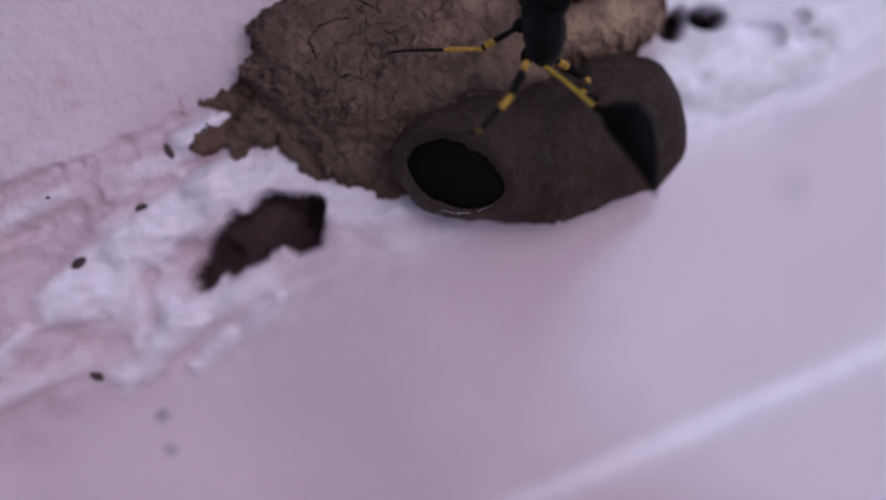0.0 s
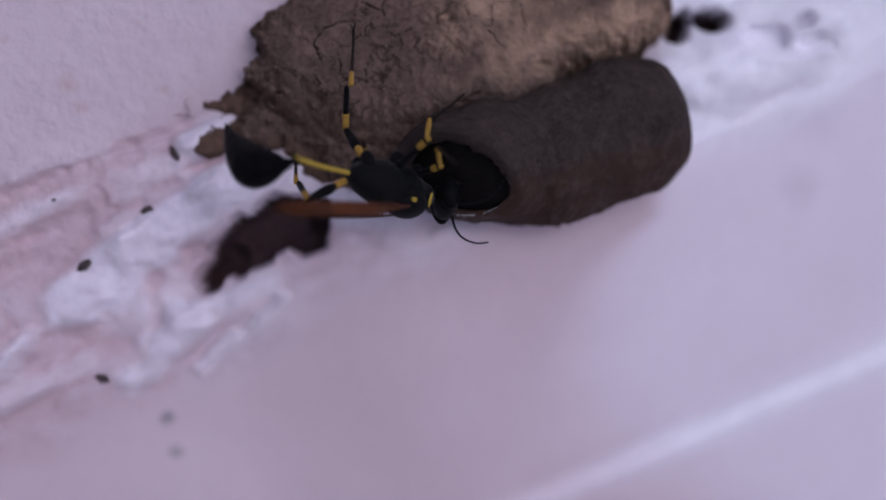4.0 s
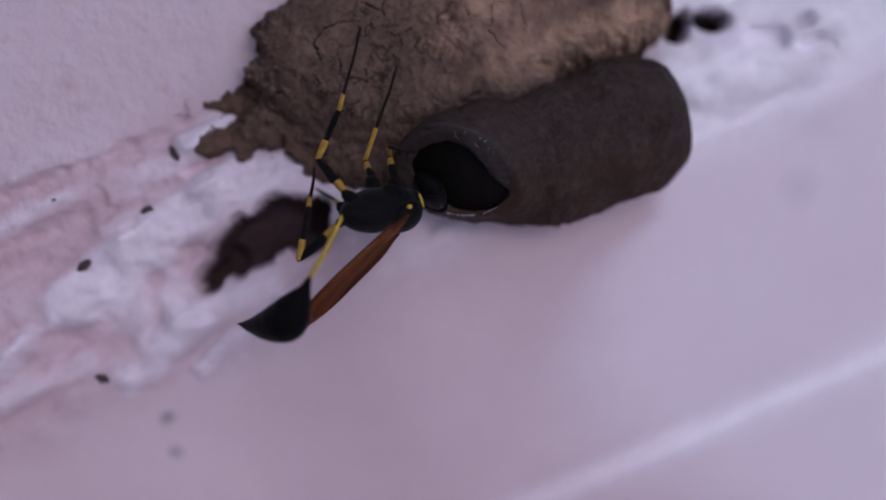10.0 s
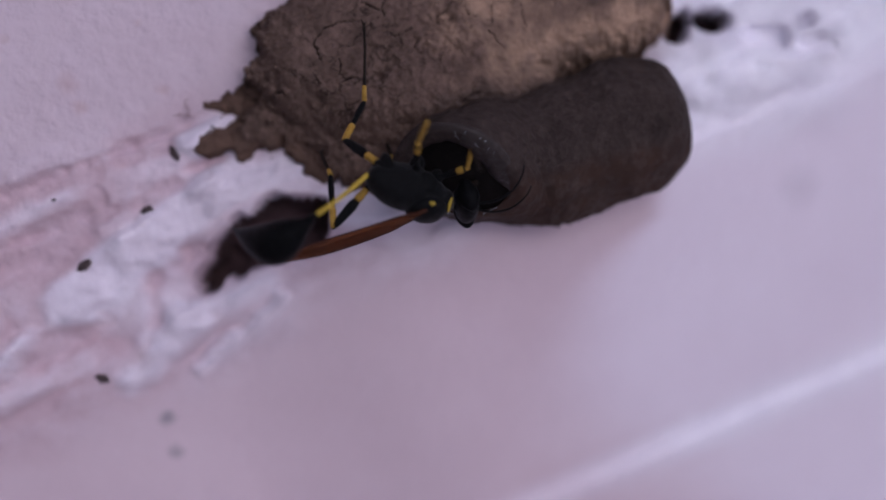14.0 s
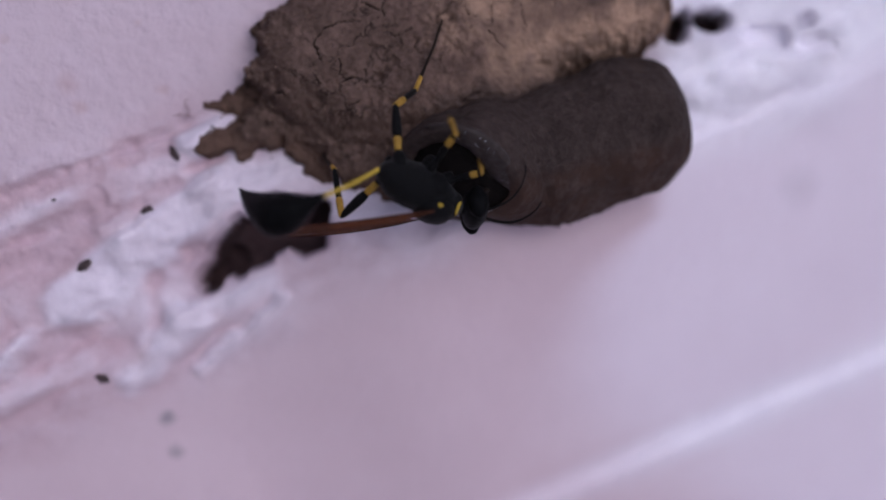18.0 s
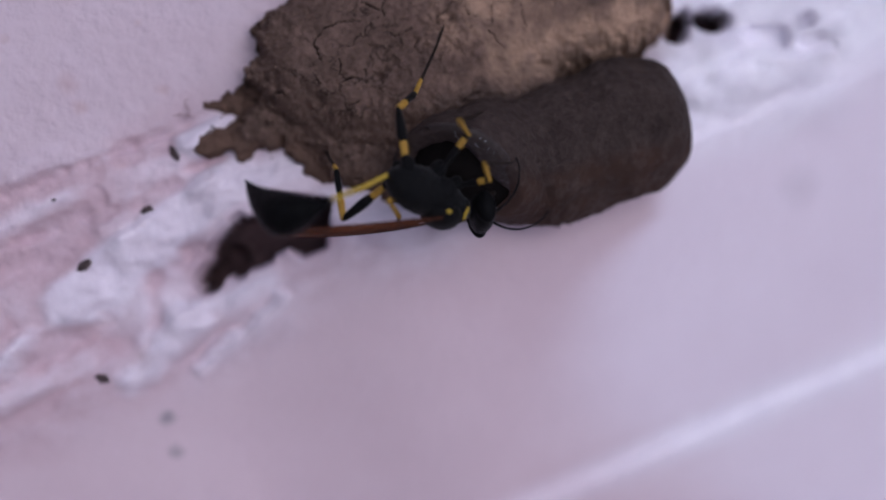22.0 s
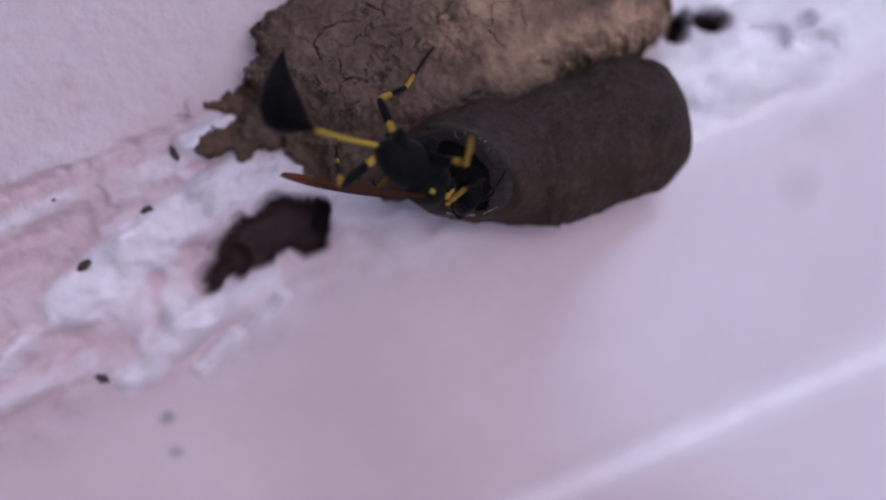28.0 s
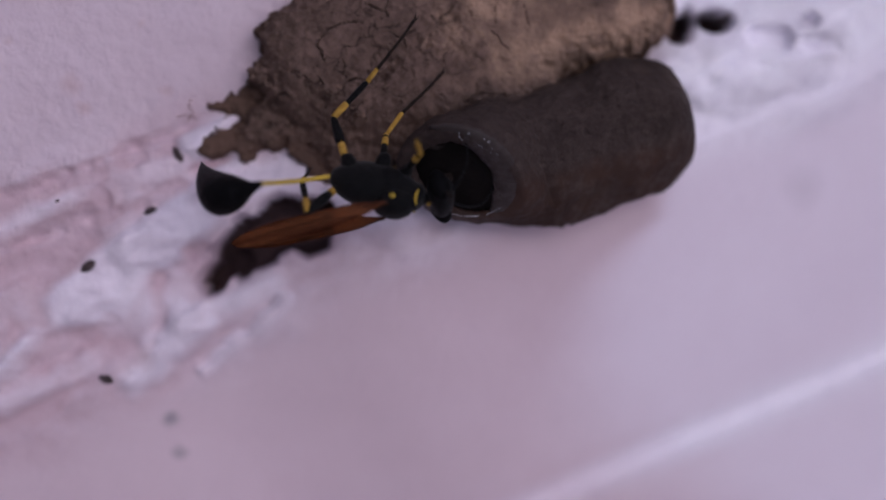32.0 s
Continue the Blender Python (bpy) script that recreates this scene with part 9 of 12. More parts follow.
        (14.25, mm(-2.37, 7.12, -1.71, -14.4, 41.8, -48.8)), (14.5, mm(-2.14, 7.2, -1.59, -17.7, 44.7, -60.2)),
        (15.5, mm(-1.4, 7.47, -1.68, -12.8, 50.5, -38.4)), (15.75, mm(0.44, 3.71, -4.33, -10.2, 51.8, -29.7)),
        (16.5, mm(1.58, 3.87, -4.56, -3.7, 50.8, -10.6)), (17, mm(1.79, 3.77, -4.49, -1.8, 52.9, -5)),
        (17.25, mm(2.06, 3.47, -4.86, -5.3, 46.8, -16.1)), (17.5, mm(0.5, 6.83, -2.7, -8.2, 40.1, -26.8)),
        (17.75, mm(-0.75, 6.81, -2.75, -10.1, 39.3, -33.7)), (18, mm(-1.68, 6.59, -2.72, -12.1, 37.6, -41.8)),
        (18.5, mm(-2.93, 6.25, -2.27, -10.1, 34.3, -34.9)), (18.75, mm(-3.5, 5.83, -2.29, -8.9, 31.2, -30.9)),
        (19, mm(-3.86, 5.42, -2.3, -8, 29.2, -28.2)), (19.5, mm(-3.9, 5.23, -2.44, -13.9, 33.8, -50.8)),
        (19.75, mm(-2.75, 5.64, -2.63, -16.4, 32.9, -63.7)), (20, mm(-1.26, 5.54, -2.98, -18.3, 31.9, -77.4)),
        (20.25, mm(-1.24, 6.15, -2.78, -18.8, 37, -74)), (20.5, mm(-0.93, 6.57, -2.71, -19.2, 41.1, -71.3)),
        (20.75, mm(1.61, 2.44, -5.29, -20.3, 47.5, -68.6)), (21, mm(2.06, 2, -5.8, -21.9, 51.5, -70.1)),
        (21.25, mm(1.16, 5.85, -3.37, -16.8, 47.6, -54)), (21.5, mm(1.15, 5.97, -3.35, -13.3, 42.8, -44.1)),
        (21.75, mm(-0.06, 5.66, -3.71, -11.7, 39.2, -39.5)), (22, mm(-1.16, 5.14, -4.08, -10.4, 36, -35.8)),
        (22.5, mm(-2.19, 4.26, -3.88, -12.9, 40.4, -43.6)), (23, mm(-3.3, 2.92, -4.13, -14.3, 36.2, -51.3)),
        (23.25, mm(-2.88, 3.27, -3.86, -15.5, 36, -56.6)), (23.5, mm(-3.07, 4.43, -3.07, -16.5, 35.5, -61.9)),
        (23.75, mm(-2.53, 4.8, -3.22, -16.5, 34.8, -62.7)), (24, mm(-1.71, 4.86, -3.53, -16.6, 34.3, -63.7)),
        (24.25, mm(-1.53, 5.86, -3.02, -17.4, 39.2, -63.5)), (24.5, mm(-0.93, 6.55, -2.69, -18.5, 43.3, -65.3)),
        (24.75, mm(-0.04, 6.89, -2.74, -19.6, 45.9, -67.3)), (25, mm(1.43, 6.8, -3.19, -21.7, 46.3, -77.7)),
        (25.25, mm(0.76, 7.03, -2.97, -18.3, 44, -63.6)), (25.5, mm(0.38, 7.08, -2.99, -15.6, 39.7, -55.2)),
        (26, mm(-0.84, 7.27, -2.43, -11.8, 31.6, -42.2)), (26.75, mm(-2.1, 6.93, -2.17, -7.9, 20.2, -28.4)),
        (27.5, mm(-2.83, 6.38, -2.09, -4.4, 11.7, -15.5)), (27.75, mm(-1.56, 6.73, -1.9, -5.8, 4.9, -20.1)),
        (28, mm(0.01, 6.78, -1.73, -8, -0.7, -27.9)), (28.3, mm(-0.82, 7.2, -1.08, -10, 15.6, -37.2)),
        (28.6, mm(-1.2, 7.47, -1.29, -11.3, 28.5, -40.9)), (28.75, mm(-1.27, 7.52, -1.28, -11.1, 38.3, -37.6)),
        (29, mm(-1.14, 7.46, -1.54, -8.7, 53.7, -24.4)), (29.5, mm(-1.09, 7.46, -1.48, -9.7, 53.4, -27.6)),
        (30, mm(-0.95, 7.53, -1.06, -6.3, 52.1, -18.1)), (30.4, mm(-0.51, 7.65, -1.48, -10.8, 53.9, -30.5)),
        (30.75, mm(-1.01, 7.57, -0.87, -14.5, 55.2, -40.6)), (31, mm(-1.34, 7.45, -0.63, -15.6, 54.6, -44.5)),
        (31.4, mm(-0.86, 7.61, -1.22, -10.9, 63.5, -26.2)), (31.5, mm(1.2, 2.96, -5.41, -5.4, 63.9, -12.7)),
        (31.75, mm(1.19, 2.69, -5.54, 1.8, 60.6, 4.4)), (32, mm(0.81, -0.34, -7.86, 7.8, 55.5, 21.3))])
    walk(P["front_l_femur"], [(0, mm(1.9, 0.7, -1.3, 9.9, -1.8, 35.1)), (0.1, mm(1.9, 0.7, -1.3, 3.1, 20.3, 10.7)),
        (0.2, mm(1.9, 0.7, -1.3, 2.1, 35.5, 6.8)), (0.3, mm(1.9, 0.7, -1.3, -4.9, 16.8, -17.1)), (0.4, mm(1.9, 0.7, -1.3, -12, 37.4, -41.3)),
        (0.467, mm(1.9, 0.7, -1.3, -40.9, -11.3, -100.8)), (0.5, mm(1.9, 0.7, -1.3, -0.5, -58, -178.8)),
        (0.6, mm(1.9, 0.7, -1.3, -6.3, -67.5, -166.2)), (0.8, mm(1.9, 0.7, -1.3, 24.3, -58.1, 111.1)), (0.9, mm(1.9, 0.7, -1.3, 48.6, -70.6, 74.1)),
        (1, mm(1.9, 0.7, -1.3, 47.3, -68.6, 22.7)), (1.033, mm(1.9, 0.7, -1.3, 8.1, -66.2, 9.8)), (1.067, mm(1.9, 0.7, -1.3, -44.3, -68.6, -8)),
        (1.1, mm(1.9, 0.7, -1.3, -89.5, -73.8, -14.4)), (1.2, mm(1.9, 0.7, -1.3, -62.9, -72.4, -49.8)),
        (1.267, mm(1.9, 0.7, -1.3, -43.6, -82.3, -109.7)), (1.3, mm(1.9, 0.7, -1.3, 22.1, -78.8, 144.1)),
        (1.4, mm(1.9, 0.7, -1.3, 16.9, -52.4, 129.6)), (1.5, mm(1.9, 0.7, -1.3, 18.4, -36.6, 108.1)), (1.6, mm(1.9, 0.7, -1.3, 15.8, 5.7, 71.7)),
        (1.7, mm(1.9, 0.7, -1.3, 11, 21.5, 40.9)), (1.8, mm(1.9, 0.7, -1.3, 3.8, 27.6, 13.2)), (2, mm(1.9, 0.7, -1.3, -0.6, 52.2, -1.8)),
        (2.1, mm(1.9, 0.7, -1.3, 0.3, 51.6, 0.8)), (2.167, mm(1.9, 0.7, -1.3, 19.5, 33.7, 52.3)), (2.2, mm(1.9, 0.7, -1.3, 17, 11.2, 89.6)),
        (2.3, mm(1.9, 0.7, -1.3, 16.9, 9.2, 88.2)), (2.4, mm(1.9, 0.7, -1.3, 16.8, 7.3, 92.9)), (2.467, mm(1.9, 0.7, -1.3, 25.4, 38.1, 52.2)),
        (2.5, mm(1.9, 0.7, -1.3, -7.5, 63, -18.2)), (2.6, mm(1.9, 0.7, -1.3, -4.5, 56.2, -12.1)), (2.667, mm(1.9, 0.7, -1.3, 22.2, 33.4, 49.1)),
        (2.7, mm(1.9, 0.7, -1.3, 16.7, 4.5, 89.1)), (2.8, mm(1.9, 0.7, -1.3, 16.6, 5.5, 83.2)), (3, mm(1.9, 0.7, -1.3, 18.7, 30.3, 83.5)),
        (3.75, mm(1.9, 0.7, -1.3, 16.4, 4.5, 79.3)), (5.5, mm(1.9, 0.7, -1.3, 21, -36.6, 74.8)), (6, mm(1.9, 0.7, -1.3, 21.4, -42.8, 53.2)),
        (6.25, mm(1.9, 0.7, -1.3, 19.6, -32.3, 68.9)), (6.75, mm(1.9, 0.7, -1.3, 16.7, -9.8, 76.1)), (7, mm(1.9, 0.7, -1.3, 16, 2.3, 73.3)),
        (8, mm(1.9, 0.7, -1.3, 16.6, -3.1, 94.9)), (9, mm(1.9, 0.7, -1.3, 16.7, -3.1, 93.6)), (9.25, mm(1.9, 0.7, -1.3, 16.6, 2.5, 96.7)),
        (9.367, mm(1.9, 0.7, -1.3, 25.4, 33.3, 59.8)), (9.5, mm(1.9, 0.7, -1.3, 0.5, 60.7, 1.2)), (10, mm(1.9, 0.7, -1.3, 18.4, 64.7, 43.6)),
        (10.5, mm(1.9, 0.7, -1.3, -26.3, 71.6, -53.1)), (10.633, mm(1.9, 0.7, -1.3, 34.1, 46.9, 56.9)),
        (10.75, mm(1.9, 0.7, -1.3, 16.9, 12.8, 103.7)), (11, mm(1.9, 0.7, -1.3, 17.3, 15.7, 91)), (11.25, mm(1.9, 0.7, -1.3, 16.6, 5.7, 83.8)),
        (11.5, mm(1.9, 0.7, -1.3, 15.8, 1, 70.6)), (12, mm(1.9, 0.7, -1.3, 15, 20, 61.7)), (12.25, mm(1.9, 0.7, -1.3, 10.6, 26.7, 38.4)),
        (12.5, mm(1.9, 0.7, -1.3, 8, 22.8, 28.8)), (13, mm(1.9, 0.7, -1.3, 15.9, 17.6, 69.5)), (13.5, mm(1.9, 0.7, -1.3, 15.6, 5.5, 69.8)),
        (14, mm(1.9, 0.7, -1.3, 14.5, 6.3, 60.7)), (14.25, mm(1.9, 0.7, -1.3, 15.9, -2.4, 70.6)), (14.75, mm(1.9, 0.7, -1.3, 16.4, -7.6, 73.9)),
        (16.75, mm(1.9, 0.7, -1.3, 16.1, -0.3, 73.9)), (17, mm(1.9, 0.7, -1.3, 16.3, -0.8, 76.6)), (17.5, mm(1.9, 0.7, -1.3, 13.6, 0.2, 54)),
        (18, mm(1.9, 0.7, -1.3, 13.1, 13.2, 51.9)), (18.5, mm(1.9, 0.7, -1.3, 15.5, -4.9, 65.6)), (18.75, mm(1.9, 0.7, -1.3, 14.8, -5.6, 59.6)),
        (19, mm(1.9, 0.7, -1.3, 11.3, 0.5, 41.6)), (19.25, mm(1.9, 0.7, -1.3, 15.7, -4.7, 68.1)), (19.5, mm(1.9, 0.7, -1.3, 16.7, -5.5, 82.8)),
        (20, mm(1.9, 0.7, -1.3, 15.2, -10.9, 59.9)), (20.25, mm(1.9, 0.7, -1.3, 16.4, -9.7, 72.6)), (20.5, mm(1.9, 0.7, -1.3, 16.5, -4.4, 78.4)),
        (20.75, mm(1.9, 0.7, -1.3, 15.8, 4.5, 71.6)), (21, mm(1.9, 0.7, -1.3, 14.4, 19.5, 58.5)), (21.25, mm(1.9, 0.7, -1.3, 9.8, 23.1, 35.6)),
        (21.5, mm(1.9, 0.7, -1.3, 9.1, 11.6, 33.3)), (21.75, mm(1.9, 0.7, -1.3, 10.1, 13.5, 37.5)), (22, mm(1.9, 0.7, -1.3, 13.9, 7.8, 56.6)),
        (22.25, mm(1.9, 0.7, -1.3, 15.7, -4.7, 67.2)), (22.5, mm(1.9, 0.7, -1.3, 16.4, -13, 68.4)), (22.75, mm(1.9, 0.7, -1.3, 15.7, -10.6, 64.3)),
        (23, mm(1.9, 0.7, -1.3, 12.5, 0.1, 47.5)), (23.5, mm(1.9, 0.7, -1.3, 12.4, -6.2, 45.2)), (24, mm(1.9, 0.7, -1.3, 11.1, -5.7, 39.3)),
        (24.5, mm(1.9, 0.7, -1.3, 15.8, -15.9, 60.7)), (24.75, mm(1.9, 0.7, -1.3, 15.7, -12.1, 62.5)), (25, mm(1.9, 0.7, -1.3, 14.2, -3.1, 56.5)),
        (25.5, mm(1.9, 0.7, -1.3, 17.3, -15.5, 80.8)), (26.75, mm(1.9, 0.7, -1.3, 20.8, -38.1, 90.8)), (27.5, mm(1.9, 0.7, -1.3, 24.6, -46.5, 76.6)),
        (27.75, mm(1.9, 0.7, -1.3, 30.6, -57.4, 45.5)), (27.867, mm(1.9, 0.7, -1.3, 14.4, -55.9, 22)), (28, mm(1.9, 0.7, -1.3, -1.6, -58, -1.5)),
        (28.25, mm(1.9, 0.7, -1.3, 36, -66.1, 21.1)), (28.3, mm(1.9, 0.7, -1.3, 45.4, -67.2, 30)), (28.5, mm(1.9, 0.7, -1.3, 31.3, -58.3, 81.2)),
        (28.75, mm(1.9, 0.7, -1.3, 21.6, -40.7, 90.2)), (29, mm(1.9, 0.7, -1.3, 18.1, -22.4, 84.6)), (29.75, mm(1.9, 0.7, -1.3, 16.8, -5.9, 87.5)),
        (30, mm(1.9, 0.7, -1.3, 16.6, 0.9, 83.6)), (30.4, mm(1.9, 0.7, -1.3, 12.9, 20.4, 49.8)), (30.5, mm(1.9, 0.7, -1.3, 12.5, 19.2, 48.2)),
        (30.75, mm(1.9, 0.7, -1.3, 13.7, 6.1, 55.3)), (31, mm(1.9, 0.7, -1.3, 12.9, 2.1, 50.1)), (31.4, mm(1.9, 0.7, -1.3, 14.8, 10.4, 62.3)),
        (31.75, mm(1.9, 0.7, -1.3, 16, 2.3, 73.3)), (32, mm(1.9, 0.7, -1.3, 15.6, 5.6, 69.5))])
    walk(P["front_l_tibia"], [(0, mm(4.27, 2.37, -1.21, 6.4, 42.3, 20.3)), (0.1, mm(4.57, 1.2, -2.31, 2.6, 34.6, 8.6)),
        (0.167, mm(4.41, 1.09, -2.64, 29.9, -4.5, 51.1)), (0.2, mm(4.25, 0.98, -2.98, 25.8, -51.1, 88.2)),
        (0.3, mm(4.55, -0.12, -2.14, 19.8, -64.3, 132.2)), (0.4, mm(3.63, -0.82, -3.06, 1.8, -66.7, 175.9)),
        (0.433, mm(2.54, -0.33, -1.65, -45.7, -39.1, -113)), (0.467, mm(1.45, 0.17, -0.25, -39.5, 9.2, -73.4)),
        (0.5, mm(0.36, 0.67, 1.16, -8.8, 35, -30)), (0.6, mm(0.82, 0.43, 1.38, -7.5, 47.9, -22.6)), (0.7, mm(0.92, 1.24, 1.37, -5.3, 53.5, -14.9)),
        (0.733, mm(1.06, 1.54, 1.3, -35.9, 29.3, -69.7)), (0.767, mm(1.2, 1.83, 1.23, -33, -11.1, -112)),
        (0.8, mm(1.35, 2.13, 1.16, -7, -33.7, -156.1)), (0.9, mm(2.16, 1.63, 1.44, -5.3, -33.8, -162.1)),
        (0.933, mm(2.4, 1.45, 1.42, 31.3, -13.6, 155.9)), (0.967, mm(2.64, 1.28, 1.41, 50.2, 31, 125)), (1, mm(2.88, 1.11, 1.4, 40.8, 69.5, 90.7)),
        (1.2, mm(2.46, 0.03, 1.46, 41.3, 77.9, 68.5)), (1.3, mm(1.44, 1.03, 1.54, 24.4, 78.1, 40.6)), (1.4, mm(0.77, 2.07, 1, 10.3, 76.7, 18)),
        (1.5, mm(1.18, 2.91, 0.43, 1.1, 76.6, 2)), (1.533, mm(1.72, 3.09, -0.24, 55.9, 44.1, 85.3)),
        (1.567, mm(2.26, 3.26, -0.92, 38.8, -5.3, 124.5)), (1.6, mm(2.81, 3.44, -1.59, 3.6, -25.7, 167.4)),
        (1.7, mm(3.94, 2.47, -2.36, 6.6, -17.8, 156.4)), (1.8, mm(4.4, 1.29, -2.64, 9.7, -10.7, 144)), (2, mm(3.68, 0.65, -3.59, 8, -1.9, 151.7)),
        (2.1, mm(3.7, 0.72, -3.57, 10.1, -4.9, 143.1)), (2.133, mm(3.11, 1.66, -3, -13, -1.2, -172.8)),
        (2.167, mm(2.51, 2.6, -2.43, -29.1, 23.7, -120.7)), (2.2, mm(1.92, 3.55, -1.86, -20.7, 46, -72.9)),
        (2.25, mm(2.14, 3.54, -1.85, -21.6, 47.9, -74.6)), (2.4, mm(1.75, 3.57, -1.67, -15.4, 48.6, -48.2)),
        (2.467, mm(2.45, 1.93, -2.78, 26.3, 25.8, 36.4)), (2.5, mm(3.15, 0.29, -3.88, 17, -12.7, 93.3)),
        (2.6, mm(3.48, 0.36, -3.71, 16.2, -8, 104.8)), (2.7, mm(1.95, 3.59, -1.53, 15, -4.8, 115.7)),
        (2.8, mm(2.24, 3.57, -1.58, 13.7, -1.1, 125.7)), (3, mm(2.18, 3.19, -2.76, 10.2, 3.4, 143.6)), (3.5, mm(2.5, 3.47, -1.9, 12.6, 8.4, 134.6)),
        (4.5, mm(2.4, 3.46, -0.57, 14.6, 11.4, 124.5)), (5.5, mm(2.51, 2.95, 0.43, 16.3, 14.7, 113.7)), (6, mm(3.18, 2.4, 0.67, 17.2, 21.8, 114.7)),
        (6.25, mm(2.78, 2.99, 0.25, 16.1, 17, 118.1)), (6.5, mm(2.59, 3.34, -0.32, 15.3, 13.1, 121)), (7, mm(2.73, 3.48, -1.42, 14.3, 2.9, 122.8)),
        (7.5, mm(2.37, 3.56, -1.21, 13.9, -4, 123.5)), (7.6, mm(2.24, 3.57, -1.18, 33.2, 16.2, 80.6)),
        (7.667, mm(2.11, 3.58, -1.16, 24.4, 52.7, 12.8)), (7.75, mm(1.98, 3.59, -1.14, -23.1, 54.1, -71.1)),
        (8, mm(1.65, 3.59, -1.14, -21.3, 51.3, -68.1)), (9, mm(1.72, 3.59, -1.14, -24.1, 49.6, -84.8)),
        (9.25, mm(1.56, 3.58, -1.43, -22, 50.5, -72.4)), (9.333, mm(2.15, 2.63, -2.23, -37.3, 23.2, -125.5)),
        (9.4, mm(2.73, 1.68, -3.03, -16.8, -11.1, 175.9)), (9.5, mm(3.32, 0.73, -3.83, 13.5, -13.3, 125.7)),
        (10, mm(2.8, 1.55, -3.92, 14, -14.1, 122.7)), (10.5, mm(2.45, -0.03, -4.05, 14.2, -13.1, 121.8)),
        (10.6, mm(2.04, 1.13, -3.35, -15.8, -12.2, 173.2)), (10.667, mm(1.64, 2.29, -2.65, -36.4, 21.7, -125.5)),
        (10.75, mm(1.23, 3.45, -1.94, -21.2, 48.2, -71.8)), (11, mm(1.85, 3.49, -2.08, -22.3, 48.8, -76.4)),
        (11.067, mm(1.97, 3.52, -1.92, -34.7, 23, -128.7)), (11.167, mm(2.09, 3.54, -1.75, -14, -7.7, 172.1)),
        (11.25, mm(2.21, 3.57, -1.59, 13.9, -8.6, 123.3)), (11.5, mm(2.87, 3.43, -1.35, 15, -4.5, 116)),
        (11.75, mm(2.95, 3.37, -1.7, 14.9, -0.6, 117.6)), (12, mm(3.19, 3.1, -2.29, 15, 3.8, 117.9)),
        (12.25, mm(3.93, 2.31, -2.6, 15.2, 0.3, 114.9)), (12.5, mm(4.24, 1.99, -2.43, 16, -2.1, 106.3)),
        (12.75, mm(3.67, 2.76, -2.31, 14.3, -13.3, 121.2)), (13, mm(2.87, 3.29, -2.18, 13.5, -18.5, 126.5)),
        (13.25, mm(2.77, 3.43, -1.77, 14.4, -14.5, 120.8)), (13.75, mm(2.99, 3.38, -1.5, 15.3, -0.1, 113.9)),
        (14, mm(3.31, 3.21, -1.62, 16, 9.6, 112.4)), (14.25, mm(2.86, 3.43, -1.18, 15.4, 10.6, 118.7)),
        (14.5, mm(2.74, 3.45, -0.89, 14.8, 11.1, 123.4)), (16.25, mm(2.79, 3.46, -1.24, 13.9, 3.7, 125.6)),
        (16.5, mm(2.86, 3.44, -1.32, 13.8, 2.8, 125.7)), (17, mm(2.57, 3.52, -1.26, 14.1, -0.5, 123.3)),
        (17.5, mm(3.6, 3.05, -1.31, 14.5, 2, 120.9)), (18, mm(3.64, 2.92, -1.96, 13.6, -1.1, 126.2)),
        (18.25, mm(3.25, 3.26, -1.41, 13.4, 1.9, 127.8)), (18.5, mm(3.09, 3.33, -1.05, 13.4, 4.9, 128.9)),
        (18.75, mm(3.36, 3.19, -1.02, 13.1, 11.4, 133.2)), (19, mm(4.07, 2.63, -1.33, 13.5, 18.1, 135.1)),
        (19.25, mm(2.98, 3.38, -1.06, 14, 15.2, 130.6)), (19.5, mm(2.26, 3.56, -1.02, 15, 14, 123.6)), (20, mm(3.33, 3.16, -0.75, 17.4, 16.1, 97.4)),
        (20.25, mm(2.76, 3.43, -0.81, 16.3, 5.7, 106.3)), (20.5, mm(2.48, 3.53, -1.08, 15.4, -1, 112.9)),
        (20.75, mm(2.81, 3.44, -1.53, 14.5, -7, 119.1)), (21, mm(3.33, 3.03, -2.27, 14, -10.5, 122.6)),
        (21.25, mm(4.07, 2.25, -2.44, 13.4, -4.2, 126.7)), (21.5, mm(4.27, 2.26, -1.88, 15, 3, 117.9)),
        (21.75, mm(4.14, 2.42, -1.98, 13.3, 5.7, 129.5)), (22, mm(3.48, 3.1, -1.69, 12, 8.6, 137.4)),
        (22.25, mm(3.02, 3.36, -1.06, 12.1, 8.9, 137.2)), (22.5, mm(2.94, 3.33, -0.65, 12.4, 10.1, 136.1)),
        (22.75, mm(3.14, 3.27, -0.76, 12, 15.1, 139.9)), (23, mm(3.86, 2.84, -1.31, 12.4, 20.8, 141.5)),
        (23.25, mm(4, 2.7, -1.21, 12.6, 18.4, 139.4)), (23.5, mm(3.93, 2.75, -0.99, 13, 16, 136.2)),
        (23.75, mm(4.13, 2.54, -1.07, 13.8, 15.1, 131.4)), (24, mm(4.13, 2.53, -1.01, 14.6, 13.9, 126.1)),
        (24.25, mm(3.63, 2.94, -0.64, 14, 11.1, 128.1)), (24.5, mm(3.27, 3.13, -0.51, 14.4, 8.3, 124.1)),
        (24.75, mm(3.21, 3.21, -0.69, 14.9, 6.9, 120.3)), (25, mm(3.5, 3.12, -1.14, 15.9, 7, 111.8)),
        (25.5, mm(2.35, 3.46, -0.52, 16.1, 10.1, 112.2)), (26.25, mm(1.87, 3.2, 0.17, 16.1, 17.3, 118.7)),
        (27, mm(1.96, 2.87, 0.62, 17.2, 27.2, 122.7)), (27.5, mm(2.36, 2.64, 0.8, 18.8, 35, 125.1)), (27.75, mm(3, 1.81, 1.14, 21, 37.1, 109.3)),
